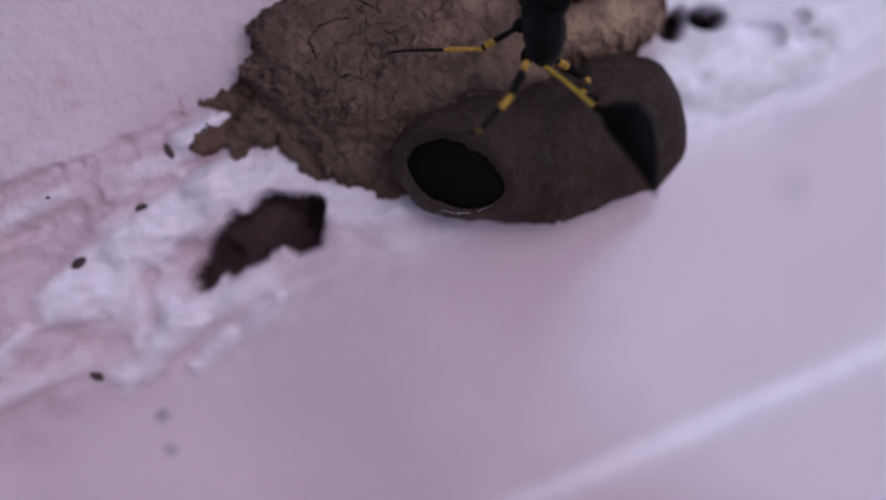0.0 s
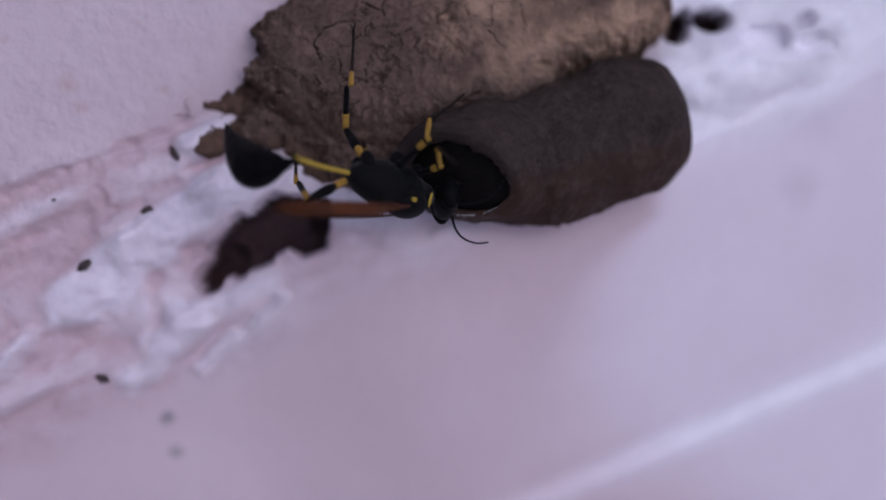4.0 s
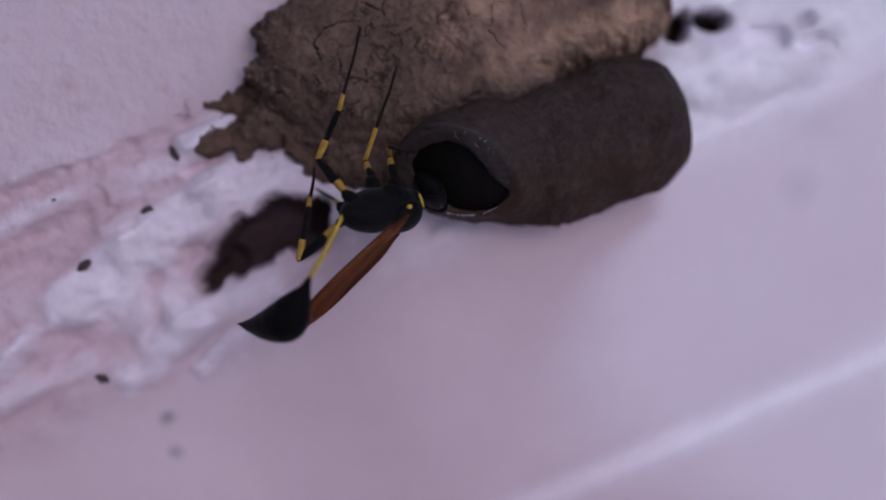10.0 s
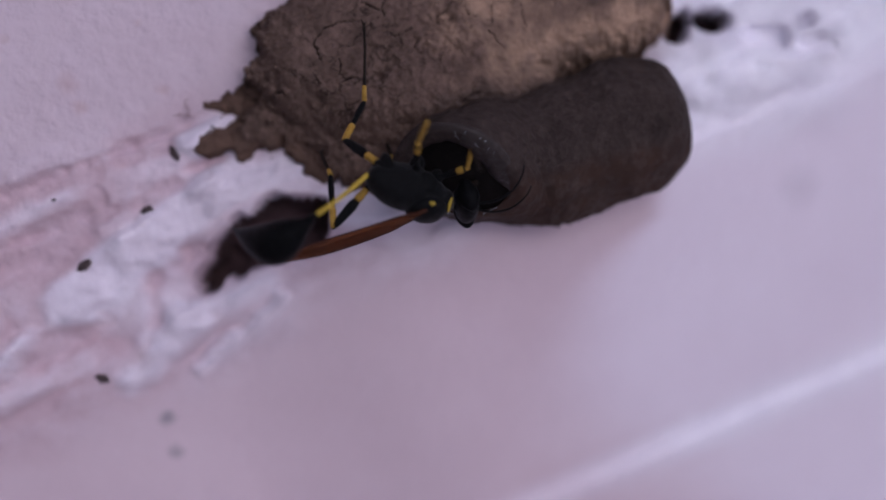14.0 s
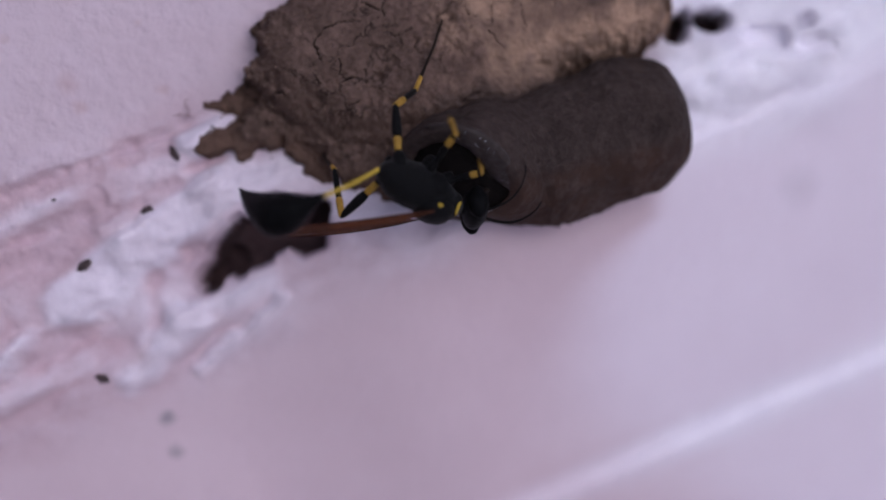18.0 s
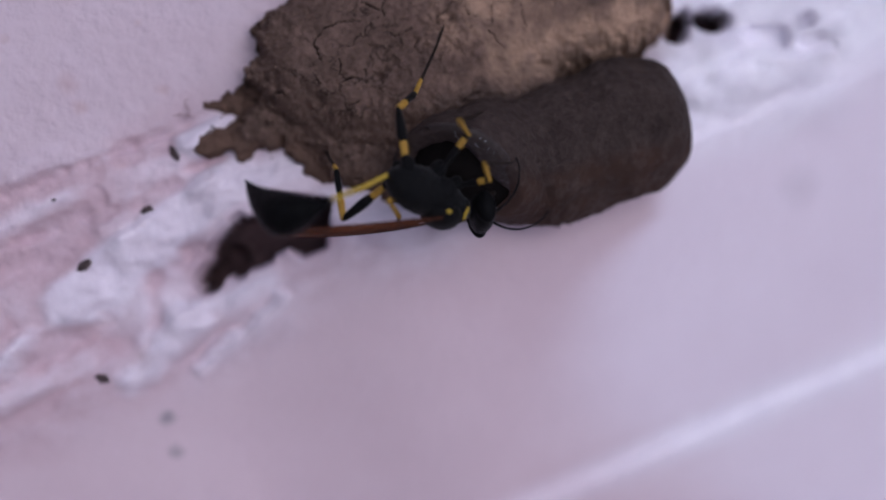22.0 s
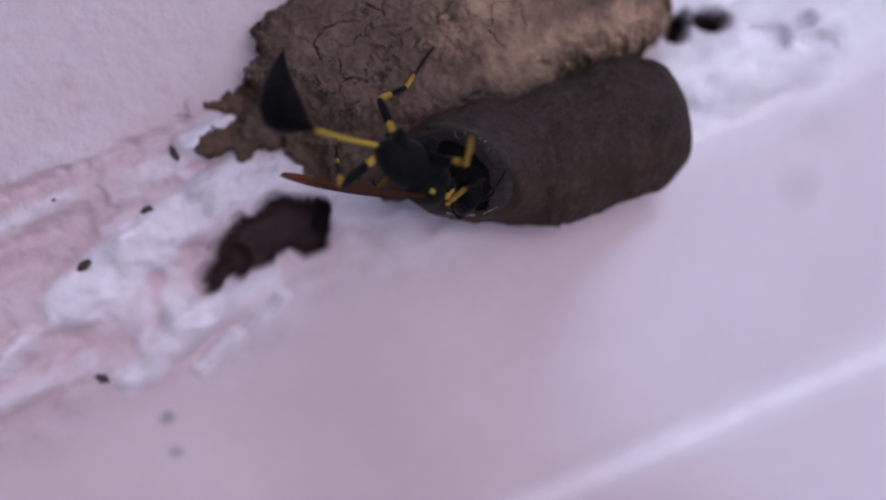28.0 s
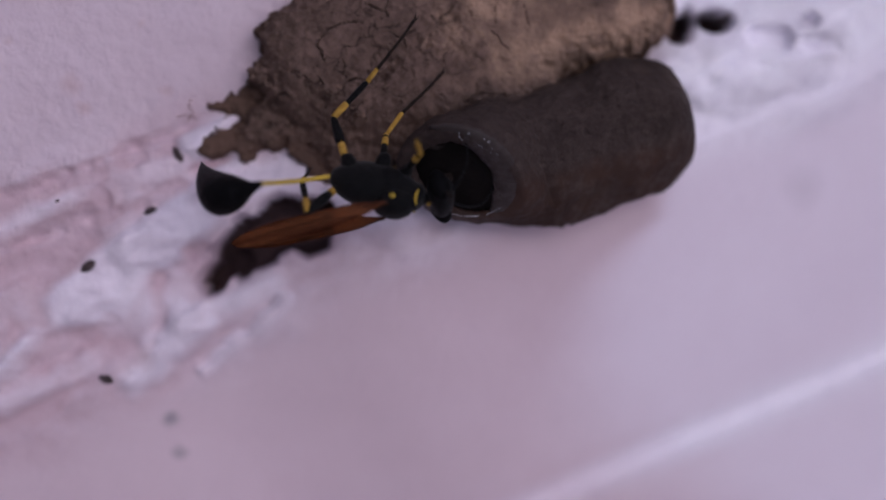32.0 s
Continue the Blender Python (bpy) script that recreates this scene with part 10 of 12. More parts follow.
        (28, mm(3.44, 0.66, 1.16, 19.3, 30.6, 91.2)), (28.3, mm(2.87, 1.26, 1.37, 19.9, 32.9, 95.3)), (28.5, mm(2.13, 2.21, 1.17, 18.6, 26.2, 94.1)),
        (28.6, mm(1.92, 2.49, 0.98, 18.2, 23.2, 93.3)), (28.75, mm(1.89, 2.9, 0.59, 17.4, 15.8, 94.8)), (29, mm(2.15, 3.37, -0.19, 16.7, 4.3, 97.1)),
        (29.5, mm(1.89, 3.54, -0.74, 16.9, 9.1, 91.6)), (30, mm(2.22, 3.58, -1.34, 17, 12.2, 88.6)), (30.25, mm(3.15, 3.24, -1.93, 16.7, 4.2, 96.7)),
        (30.4, mm(3.65, 2.78, -2.31, 16.7, 4.9, 95.4)), (30.5, mm(3.73, 2.74, -2.25, 16.4, -0.8, 100.6)),
        (30.75, mm(3.54, 3.07, -1.61, 15.8, -9.5, 108.6)), (31, mm(3.76, 2.92, -1.41, 15.1, -14.7, 115.6)),
        (31.4, mm(3.23, 3.23, -1.82, 15.2, -16.1, 115.7)), (31.75, mm(2.73, 3.48, -1.42, 15.5, -13.5, 112.2)),
        (32, mm(2.91, 3.4, -1.58, 16.6, -12.8, 100.5))])
    walk(P["front_l_tarsus"], [(0, mm(5.8, 2.93, -2.69, 4.7, 60.2, 11.9)), (0.1, mm(6.36, 1.47, -3.55, 5.3, 51.7, 15.1)),
        (0.2, mm(4.29, 2.36, -1.27, 5.2, 47.8, 15.6)), (0.3, mm(3.91, 0.59, -0.16, 3.9, 25, 13.5)), (0.4, mm(2.76, -0.76, -1.04, 0.7, 20.1, 2.6)),
        (0.5, mm(1.92, -0.23, -0.1, 2.2, 19.8, 7.8)), (0.6, mm(2.18, -0.13, -0.25, 3.8, 17.7, 13.2)), (0.7, mm(2.18, 0.91, -0.39, 5.5, 14.2, 19.6)),
        (0.8, mm(-0.33, 1.39, 2.38, 7, 11.1, 25)), (0.9, mm(0.42, 1.06, 2.66, 5.8, 11.3, 20.3)), (1, mm(2.87, 1.88, -0.66, 5.6, 19.7, 19.8)),
        (1.1, mm(2.87, 1.12, -0.62, 2.7, 26.7, 9.2)), (1.2, mm(2.63, 0.46, -0.69, -0.4, 36.9, -1.4)), (1.3, mm(1.79, 1.33, -0.61, -0.9, 38.6, -2.9)),
        (1.4, mm(1.25, 2.22, -1.15, -1.4, 40.7, -4.6)), (1.5, mm(1.69, 2.93, -1.71, -2.2, 45.2, -6.8)),
        (1.6, mm(0.87, 3.87, -0.63, -3.2, 49.7, -9.4)), (1.7, mm(2.02, 3.31, -1.69, -7.8, 49.7, -23.2)),
        (1.8, mm(2.66, 2.56, -2.23, -13.3, 50.2, -40.1)), (1.9, mm(2.28, 2.03, -2.85, -11.5, 48.8, -34.9)),
        (1.933, mm(2.01, 1.86, -3.19, 23.6, 33, 53.7)), (2, mm(1.74, 1.69, -3.52, 15.2, 3.5, 115.9)),
        (2.1, mm(1.95, 2.04, -3.39, 15.9, -5.6, 107.8)), (2.25, mm(2.53, 2.12, -3.49, 17.8, -21.5, 91.8)),
        (2.3, mm(2.59, 2.25, -3.43, 17.4, -18.2, 92.4)), (2.333, mm(2.65, 2.37, -3.37, 24.5, 18.5, 43.9)),
        (2.4, mm(2.72, 2.49, -3.32, -7.1, 45.1, -22)), (2.5, mm(3.03, 2.43, -3.4, -4.8, 49.8, -14)), (2.6, mm(2.92, 2.47, -3.41, -8.2, 37.4, -27.3)),
        (2.7, mm(0.99, 5.57, -1.34, -9.2, 23.9, -33.4)), (2.733, mm(0.98, 5.46, -1.44, 26.7, -0.8, 31)),
        (2.8, mm(0.96, 5.35, -1.54, 22.5, -43.4, 89.6)), (3, mm(0.41, 4.49, -2.89, 19.7, -31.6, 80.3)),
        (3.5, mm(0.97, 5.02, -2.22, 22.7, -43, 85.6)), (4.5, mm(1.18, 5.24, -1, 23.7, -46.7, 89.4)),
        (5.25, mm(1.52, 5.02, -0.31, 24.2, -48.5, 91.1)), (5.333, mm(1.56, 4.98, -0.25, 30.1, -24.6, 47.1)),
        (5.4, mm(1.61, 4.94, -0.19, 12.8, 0.4, -0.2)), (5.5, mm(1.65, 4.89, -0.13, -11.2, 5.1, -41.9)),
        (5.75, mm(1.93, 4.63, -0.12, -10.9, 4.5, -40.9)), (5.833, mm(2.06, 4.51, -0.13, 12.1, 0.9, 2.2)),
        (5.933, mm(2.19, 4.38, -0.14, 28.8, -23.2, 52.2)), (6, mm(2.32, 4.26, -0.15, 22.3, -45.9, 97.9)),
        (6.25, mm(1.79, 4.84, -0.39, 21.3, -41.8, 95.6)), (6.5, mm(1.48, 5.18, -0.82, 20.6, -38, 92.7)),
        (7, mm(1.54, 5.32, -1.53, 20.6, -35.6, 82.7)), (7.5, mm(1.16, 5.39, -1.05, 21.7, -39.2, 81.3)),
        (7.75, mm(2.4, 2.37, -2.92, 22.4, -41.3, 77.9)), (8.25, mm(2.09, 2.27, -2.85, 21.8, -39.4, 72.7)),
        (9, mm(1.85, 2.17, -2.82, 17.9, -27, 63.4)), (9.5, mm(2.07, 2.47, -3.32, 22.6, -41.7, 73.6)), (10, mm(1.64, 3.35, -3.38, 26.7, -53.4, 89.9)),
        (10.25, mm(1.56, 2.48, -3.58, 24.3, -46.3, 79.7)), (10.5, mm(1.32, 1.79, -3.55, 21.4, -38.5, 70.7)),
        (10.75, mm(1.69, 2.05, -3.59, 20.8, -36.6, 70.4)), (11, mm(2.19, 2.08, -3.74, 20.2, -34.7, 69)),
        (11.25, mm(1.02, 5.39, -1.26, 20.7, -35.9, 74)), (11.5, mm(1.9, 5.4, -1.18, 20.9, -36.7, 72.7)),
        (11.75, mm(1.93, 5.32, -1.68, 22.3, -40.8, 77.5)), (12, mm(2.17, 5.04, -2.44, 23.8, -44.7, 77.1)),
        (12.25, mm(3.01, 4.3, -2.62, 22.3, -40.7, 72.9)), (12.5, mm(3.62, 4.1, -2.35, 20.5, -36.4, 65.3)),
        (12.75, mm(2.57, 4.59, -1.8, 20.4, -36.9, 63.4)), (12.867, mm(2.1, 4.78, -1.64, 17.4, -3.9, 16.7)),
        (13, mm(1.63, 4.97, -1.48, -9.3, 16.1, -34.1)), (13.133, mm(1.65, 5.11, -1.35, 20.2, -4.7, 20.5)),
        (13.25, mm(1.68, 5.26, -1.22, 22.1, -40.5, 71.2)), (13.5, mm(2.01, 5.4, -1.26, 23.2, -43.3, 77.7)),
        (13.75, mm(2.1, 5.39, -1.5, 24.8, -49.4, 89.8)), (14, mm(2.49, 5.22, -1.98, 26.9, -56.2, 96.8)),
        (14.067, mm(2.27, 5.26, -1.85, 36.5, -29.1, 48.3)), (14.167, mm(2.05, 5.29, -1.72, 15.8, 0.7, -1.8)),
        (14.25, mm(1.83, 5.33, -1.58, -11.8, 5.1, -45)), (14.5, mm(1.55, 5.25, -1.32, -12.1, 11.2, -46.6)),
        (15.75, mm(1.43, 5.27, -1.32, -9.5, 15.2, -35.2)), (15.867, mm(1.45, 5.27, -1.34, 19.7, -3.3, 22.6)),
        (16, mm(1.46, 5.26, -1.35, 21.3, -37.6, 76.7)), (16.5, mm(1.58, 5.22, -1.43, 21.2, -37.3, 75.1)),
        (16.75, mm(1.45, 5.3, -1.33, 20.5, -35.3, 71.7)), (16.867, mm(1.41, 5.33, -1.29, 19.1, -1.5, 23.8)),
        (17, mm(1.37, 5.36, -1.24, -8, 19.4, -29)), (17.133, mm(1.6, 5.3, -1.27, 21.5, -3.1, 25.9)), (17.25, mm(1.84, 5.23, -1.29, 22, -39.8, 76.3)),
        (17.5, mm(2.48, 4.93, -1.39, 23.5, -45.2, 84.9)), (17.75, mm(2.3, 4.87, -1.6, 23.5, -46.5, 90.1)),
        (18, mm(2.35, 4.7, -1.92, 24.3, -48.3, 90.1)), (18.133, mm(2.12, 4.85, -1.7, 22.9, -11.9, 25)),
        (18.25, mm(1.9, 5, -1.48, -10.4, 3.4, -38.2)), (18.5, mm(1.72, 5.04, -1.24, -10.2, 1.7, -37.2)),
        (18.75, mm(1.88, 4.76, -1.45, -9.5, -2.7, -33.3)), (19, mm(2.59, 4.1, -2.01, -8.7, -6.8, -29.6)),
        (19.25, mm(1.6, 4.99, -1.64, -8.3, -0.2, -29.1)), (19.5, mm(1.08, 5.34, -1.56, -8.1, 5.9, -28.9)),
        (19.75, mm(2.01, 5.42, -1.44, -8.9, 8.6, -32.3)), (20, mm(3.06, 5.26, -1.36, -9.7, 11.4, -35.8)),
        (20.25, mm(2.14, 5.53, -1.03, -9.7, 12.5, -35.7)), (20.5, mm(1.62, 5.56, -1.04, -9.9, 13.5, -36.7)),
        (20.75, mm(1.75, 5.35, -1.26, -10.1, 15.9, -37.6)), (21, mm(2.17, 4.85, -1.87, -11.2, 18.4, -42.1)),
        (21.133, mm(2.46, 4.43, -2.07, 18, 0.9, 17)), (21.25, mm(2.76, 4.01, -2.28, 19.7, -32.6, 70.6)),
        (21.5, mm(3.25, 4.2, -1.99, 19.7, -31.8, 76.5)), (21.75, mm(2.75, 4.1, -2.2, 18.6, -25.8, 80.7)),
        (21.867, mm(2.31, 4.34, -2.11, 18.3, 3.7, 35.3)), (22, mm(1.88, 4.57, -2.02, -4.5, 23.3, -15.7)),
        (22.25, mm(1.43, 4.84, -1.4, -6, 19.9, -21.2)), (22.5, mm(1.38, 4.83, -1.03, -7.1, 15.4, -25.6)),
        (22.75, mm(1.51, 4.64, -1.34, -6.7, 7.4, -23.7)), (23, mm(2.25, 4.12, -2.09, -6, -0.8, -20.6)),
        (23.25, mm(2.41, 4.06, -1.9, -6.5, 3.1, -22.7)), (23.5, mm(2.4, 4.21, -1.59, -7.1, 7, -25.2)), (23.75, mm(2.73, 4.13, -1.64, -7, 8.4, -25)),
        (24, mm(2.88, 4.25, -1.54, -7, 9.8, -24.8)), (24.25, mm(2.29, 4.63, -1.07, -8.4, 12.3, -30.4)),
        (24.5, mm(2.04, 4.93, -0.82, -10, 15.4, -37.3)), (24.75, mm(2.11, 5.1, -0.96, -11.6, 17.9, -44.4)),
        (25, mm(2.69, 5.14, -1.41, -14.3, 19.9, -57.8)), (25.25, mm(2, 5.37, -1.05, -13.1, 20.7, -51.1)),
        (25.5, mm(1.53, 5.46, -0.91, -12.4, 20.8, -47.6)), (26.25, mm(0.87, 5.04, -0.48, -9.6, 24.8, -34.6)),
        (26.75, mm(0.82, 4.7, -0.39, -8.5, 28, -29.9)), (26.867, mm(0.86, 4.61, -0.39, 19.1, 15.4, 47.8)),
        (27, mm(0.9, 4.52, -0.39, 15.2, -12.8, 115)), (27.5, mm(1.32, 4.12, -0.46, 14.3, -5.5, 121)),
        (27.75, mm(2.42, 3.47, -0.19, 15.2, -4.2, 114.4)), (28, mm(3.4, 2.55, 0.04, 16.1, -3, 104.9)), (28.3, mm(2.7, 3.1, 0.18, 16.2, -2.9, 103.8)),
        (28.5, mm(1.99, 4.18, 0.2, 16.2, -5.3, 103.9)), (28.75, mm(1.71, 5.01, -0.01, 16.2, -11.2, 105.5)),
        (29, mm(1.88, 5.55, -0.36, 16.2, -18.7, 108.8)), (29.5, mm(1.83, 5.72, -1.08, 16.9, -16.7, 100.1)),
        (30, mm(2.28, 5.73, -1.81, 17.1, -16.9, 96.5)), (30.25, mm(2.9, 5.42, -2.09, 17.6, -23, 98.3)),
        (30.4, mm(3.45, 4.96, -2.5, 17.9, -26.4, 99)), (30.5, mm(3.32, 4.9, -2.22, 18.3, -29.3, 99.5)),
        (30.75, mm(2.85, 5.13, -1.25, 19.3, -36.1, 100.9)), (31, mm(2.84, 4.84, -0.85, 20.2, -42.5, 104.5)),
        (31.25, mm(2.42, 5.1, -0.98, 21.4, -41.8, 94.6)), (31.4, mm(2.31, 5.13, -1.21, 21.9, -41.2, 87.9)),
        (31.75, mm(1.92, 5.46, -0.9, 21.6, -38.7, 72.9)), (31.867, mm(2.22, 5.48, -1, 24.3, 4.1, 14.5)),
        (32, mm(2.52, 5.51, -1.09, -13.9, 26.6, -53.7))])
    walk(P["hind_r_femur"], [(0, mm(-2.3, -0.8, -0.9, -17.3, 15.3, -97.8)), (0.067, mm(-2.3, -0.8, -0.9, -20.3, -16.4, -137.8)),
        (0.1, mm(-2.3, -0.8, -0.9, 2.9, -41, 170.7)), (0.2, mm(-2.3, -0.8, -0.9, 6.9, -35.9, 157)), (0.3, mm(-2.3, -0.8, -0.9, 5.8, -17, 159.5)),
        (0.4, mm(-2.3, -0.8, -0.9, 9.6, -14.2, 144.6)), (0.5, mm(-2.3, -0.8, -0.9, 7.6, -32.3, 153.9)),
        (0.6, mm(-2.3, -0.8, -0.9, 1.7, -43.2, 174.7)), (0.8, mm(-2.3, -0.8, -0.9, -6.3, -33.9, -158.7)),
        (1, mm(-2.3, -0.8, -0.9, -8.8, -29.7, -149)), (1.2, mm(-2.3, -0.8, -0.9, -10.8, -43.8, -145.3)),
        (1.4, mm(-2.3, -0.8, -0.9, -8.2, -23.9, -150.7)), (1.467, mm(-2.3, -0.8, -0.9, -27.3, 11.9, -119.9)),
        (1.5, mm(-2.3, -0.8, -0.9, -26.2, 52.2, -90.6)), (1.533, mm(-2.3, -0.8, -0.9, -28.6, 9, -124.1)),
        (1.6, mm(-2.3, -0.8, -0.9, -5.6, -28.2, -160.5)), (1.7, mm(-2.3, -0.8, -0.9, -0.6, -42.8, -178)),
        (1.733, mm(-2.3, -0.8, -0.9, -24.2, -18.2, -114.1)), (1.8, mm(-2.3, -0.8, -0.9, -14.9, 12, -63)),
        (1.9, mm(-2.3, -0.8, -0.9, -17.6, -18.4, -79.4)), (2, mm(-2.3, -0.8, -0.9, -18.2, -52.1, -124.8)),
        (2.1, mm(-2.3, -0.8, -0.9, -15.2, -42.7, -128.6)), (2.25, mm(-2.3, -0.8, -0.9, -2.6, -45.3, -172)),
        (2.5, mm(-2.3, -0.8, -0.9, 0, -39.5, 180)), (2.8, mm(-2.3, -0.8, -0.9, -4.7, -41.6, -165.2)), (3, mm(-2.3, -0.8, -0.9, -11.9, -43, -141.3)),
        (3.5, mm(-2.3, -0.8, -0.9, -3.5, -32.7, -168.3)), (4.75, mm(-2.3, -0.8, -0.9, -1.9, -46.6, -174.4)),
        (5, mm(-2.3, -0.8, -0.9, -16.5, -18.1, -105.6)), (5.5, mm(-2.3, -0.8, -0.9, -16.9, -21.8, -104.1)),
        (6.5, mm(-2.3, -0.8, -0.9, -15.2, -46.6, -131.4)), (7.25, mm(-2.3, -0.8, -0.9, -11.8, -37.2, -139.3)),
        (8.5, mm(-2.3, -0.8, -0.9, -8, -13.5, -150.9)), (9, mm(-2.3, -0.8, -0.9, -6.3, -7.3, -157.7)),
        (10, mm(-2.3, -0.8, -0.9, -10.2, -7.9, -142.1)), (10.5, mm(-2.3, -0.8, -0.9, -8.8, -21.1, -147.9)),
        (11, mm(-2.3, -0.8, -0.9, -7.2, -7.8, -154.2)), (11.5, mm(-2.3, -0.8, -0.9, -10.1, -36.2, -145.4)),
        (11.75, mm(-2.3, -0.8, -0.9, -15.8, -32.9, -119.6)), (12, mm(-2.3, -0.8, -0.9, -18.4, -33.1, -104)),
        (12.25, mm(-2.3, -0.8, -0.9, -15.7, -32.9, -120.2)), (12.5, mm(-2.3, -0.8, -0.9, -9.6, -38.2, -147.8)),
        (13, mm(-2.3, -0.8, -0.9, -7, -25.2, -155.1)), (14, mm(-2.3, -0.8, -0.9, -16.7, -47.1, -126.1)),
        (14.5, mm(-2.3, -0.8, -0.9, -14.5, -52, -137.1)), (15.5, mm(-2.3, -0.8, -0.9, -14.2, -44.9, -134)),
        (16.25, mm(-2.3, -0.8, -0.9, -1.6, -53.8, -175.6)), (17, mm(-2.3, -0.8, -0.9, 5.1, -57.3, 166.5)),
        (17.25, mm(-2.3, -0.8, -0.9, 3.2, -54.3, 171.1)), (17.367, mm(-2.3, -0.8, -0.9, -17.5, -36.7, -138.7)),
        (17.5, mm(-2.3, -0.8, -0.9, -16.4, -14, -104)), (18, mm(-2.3, -0.8, -0.9, -17.9, -34.1, -108.3)),
        (18.25, mm(-2.3, -0.8, -0.9, -18.4, -31.5, -101.8)), (18.5, mm(-2.3, -0.8, -0.9, -8.8, -59.1, -157.2)),
        (19, mm(-2.3, -0.8, -0.9, -12.5, -67.9, -152.7)), (19.25, mm(-2.3, -0.8, -0.9, -20.1, -66.3, -133.7)),
        (19.5, mm(-2.3, -0.8, -0.9, -25.7, -58.4, -106.5)), (19.75, mm(-2.3, -0.8, -0.9, -19.4, -67.7, -137)),
        (20, mm(-2.3, -0.8, -0.9, -9.6, -70.6, -160.2)), (20.75, mm(-2.3, -0.8, -0.9, -12.6, -73.4, -155.9)),
        (21, mm(-2.3, -0.8, -0.9, -22.5, -77.8, -142.3)), (21.5, mm(-2.3, -0.8, -0.9, 3.5, -64.4, 171.9)),
        (21.633, mm(-2.3, -0.8, -0.9, -19.6, -48.1, -135.1)), (21.75, mm(-2.3, -0.8, -0.9, -17.7, -27.7, -102.7)),
        (22, mm(-2.3, -0.8, -0.9, -16.5, -38.9, -120.4)), (22.25, mm(-2.3, -0.8, -0.9, -18.8, -36.1, -104.9)),
        (22.5, mm(-2.3, -0.8, -0.9, -11.5, -60.8, -150.9)), (23, mm(-2.3, -0.8, -0.9, -3.5, -68.2, -172.4)),
        (23.5, mm(-2.3, -0.8, -0.9, -24, -73.1, -133.7)), (24, mm(-2.3, -0.8, -0.9, -7.7, -68, -163.3)),
        (25, mm(-2.3, -0.8, -0.9, -0.3, -79.6, -179.6)), (25.5, mm(-2.3, -0.8, -0.9, 5.6, -55.8, 164.8)),
        (26.75, mm(-2.3, -0.8, -0.9, -15.8, -63.5, -141.6)), (27, mm(-2.3, -0.8, -0.9, -25.6, -59.3, -108.5)),
        (27.5, mm(-2.3, -0.8, -0.9, -32.9, -65.4, -98.9)), (28, mm(-2.3, -0.8, -0.9, 1.4, -61.8, 176.5)),
        (28.25, mm(-2.3, -0.8, -0.9, -22.9, -62.3, -121.8)), (28.5, mm(-2.3, -0.8, -0.9, -20, -58.3, -125.2)),
        (28.6, mm(-2.3, -0.8, -0.9, -11.4, -62.3, -152)), (28.75, mm(-2.3, -0.8, -0.9, -2.9, -62.7, -173)),
        (29, mm(-2.3, -0.8, -0.9, 3.1, -61.3, 172.3)), (30, mm(-2.3, -0.8, -0.9, -7.8, -65.6, -162.1)),
        (30.4, mm(-2.3, -0.8, -0.9, 8.4, -64.7, 160.4)), (31, mm(-2.3, -0.8, -0.9, 4.7, -57.2, 167.5)),
        (31.5, mm(-2.3, -0.8, -0.9, 8.9, -58.8, 156.8)), (32, mm(-2.3, -0.8, -0.9, 12.7, -60.2, 147.5))])
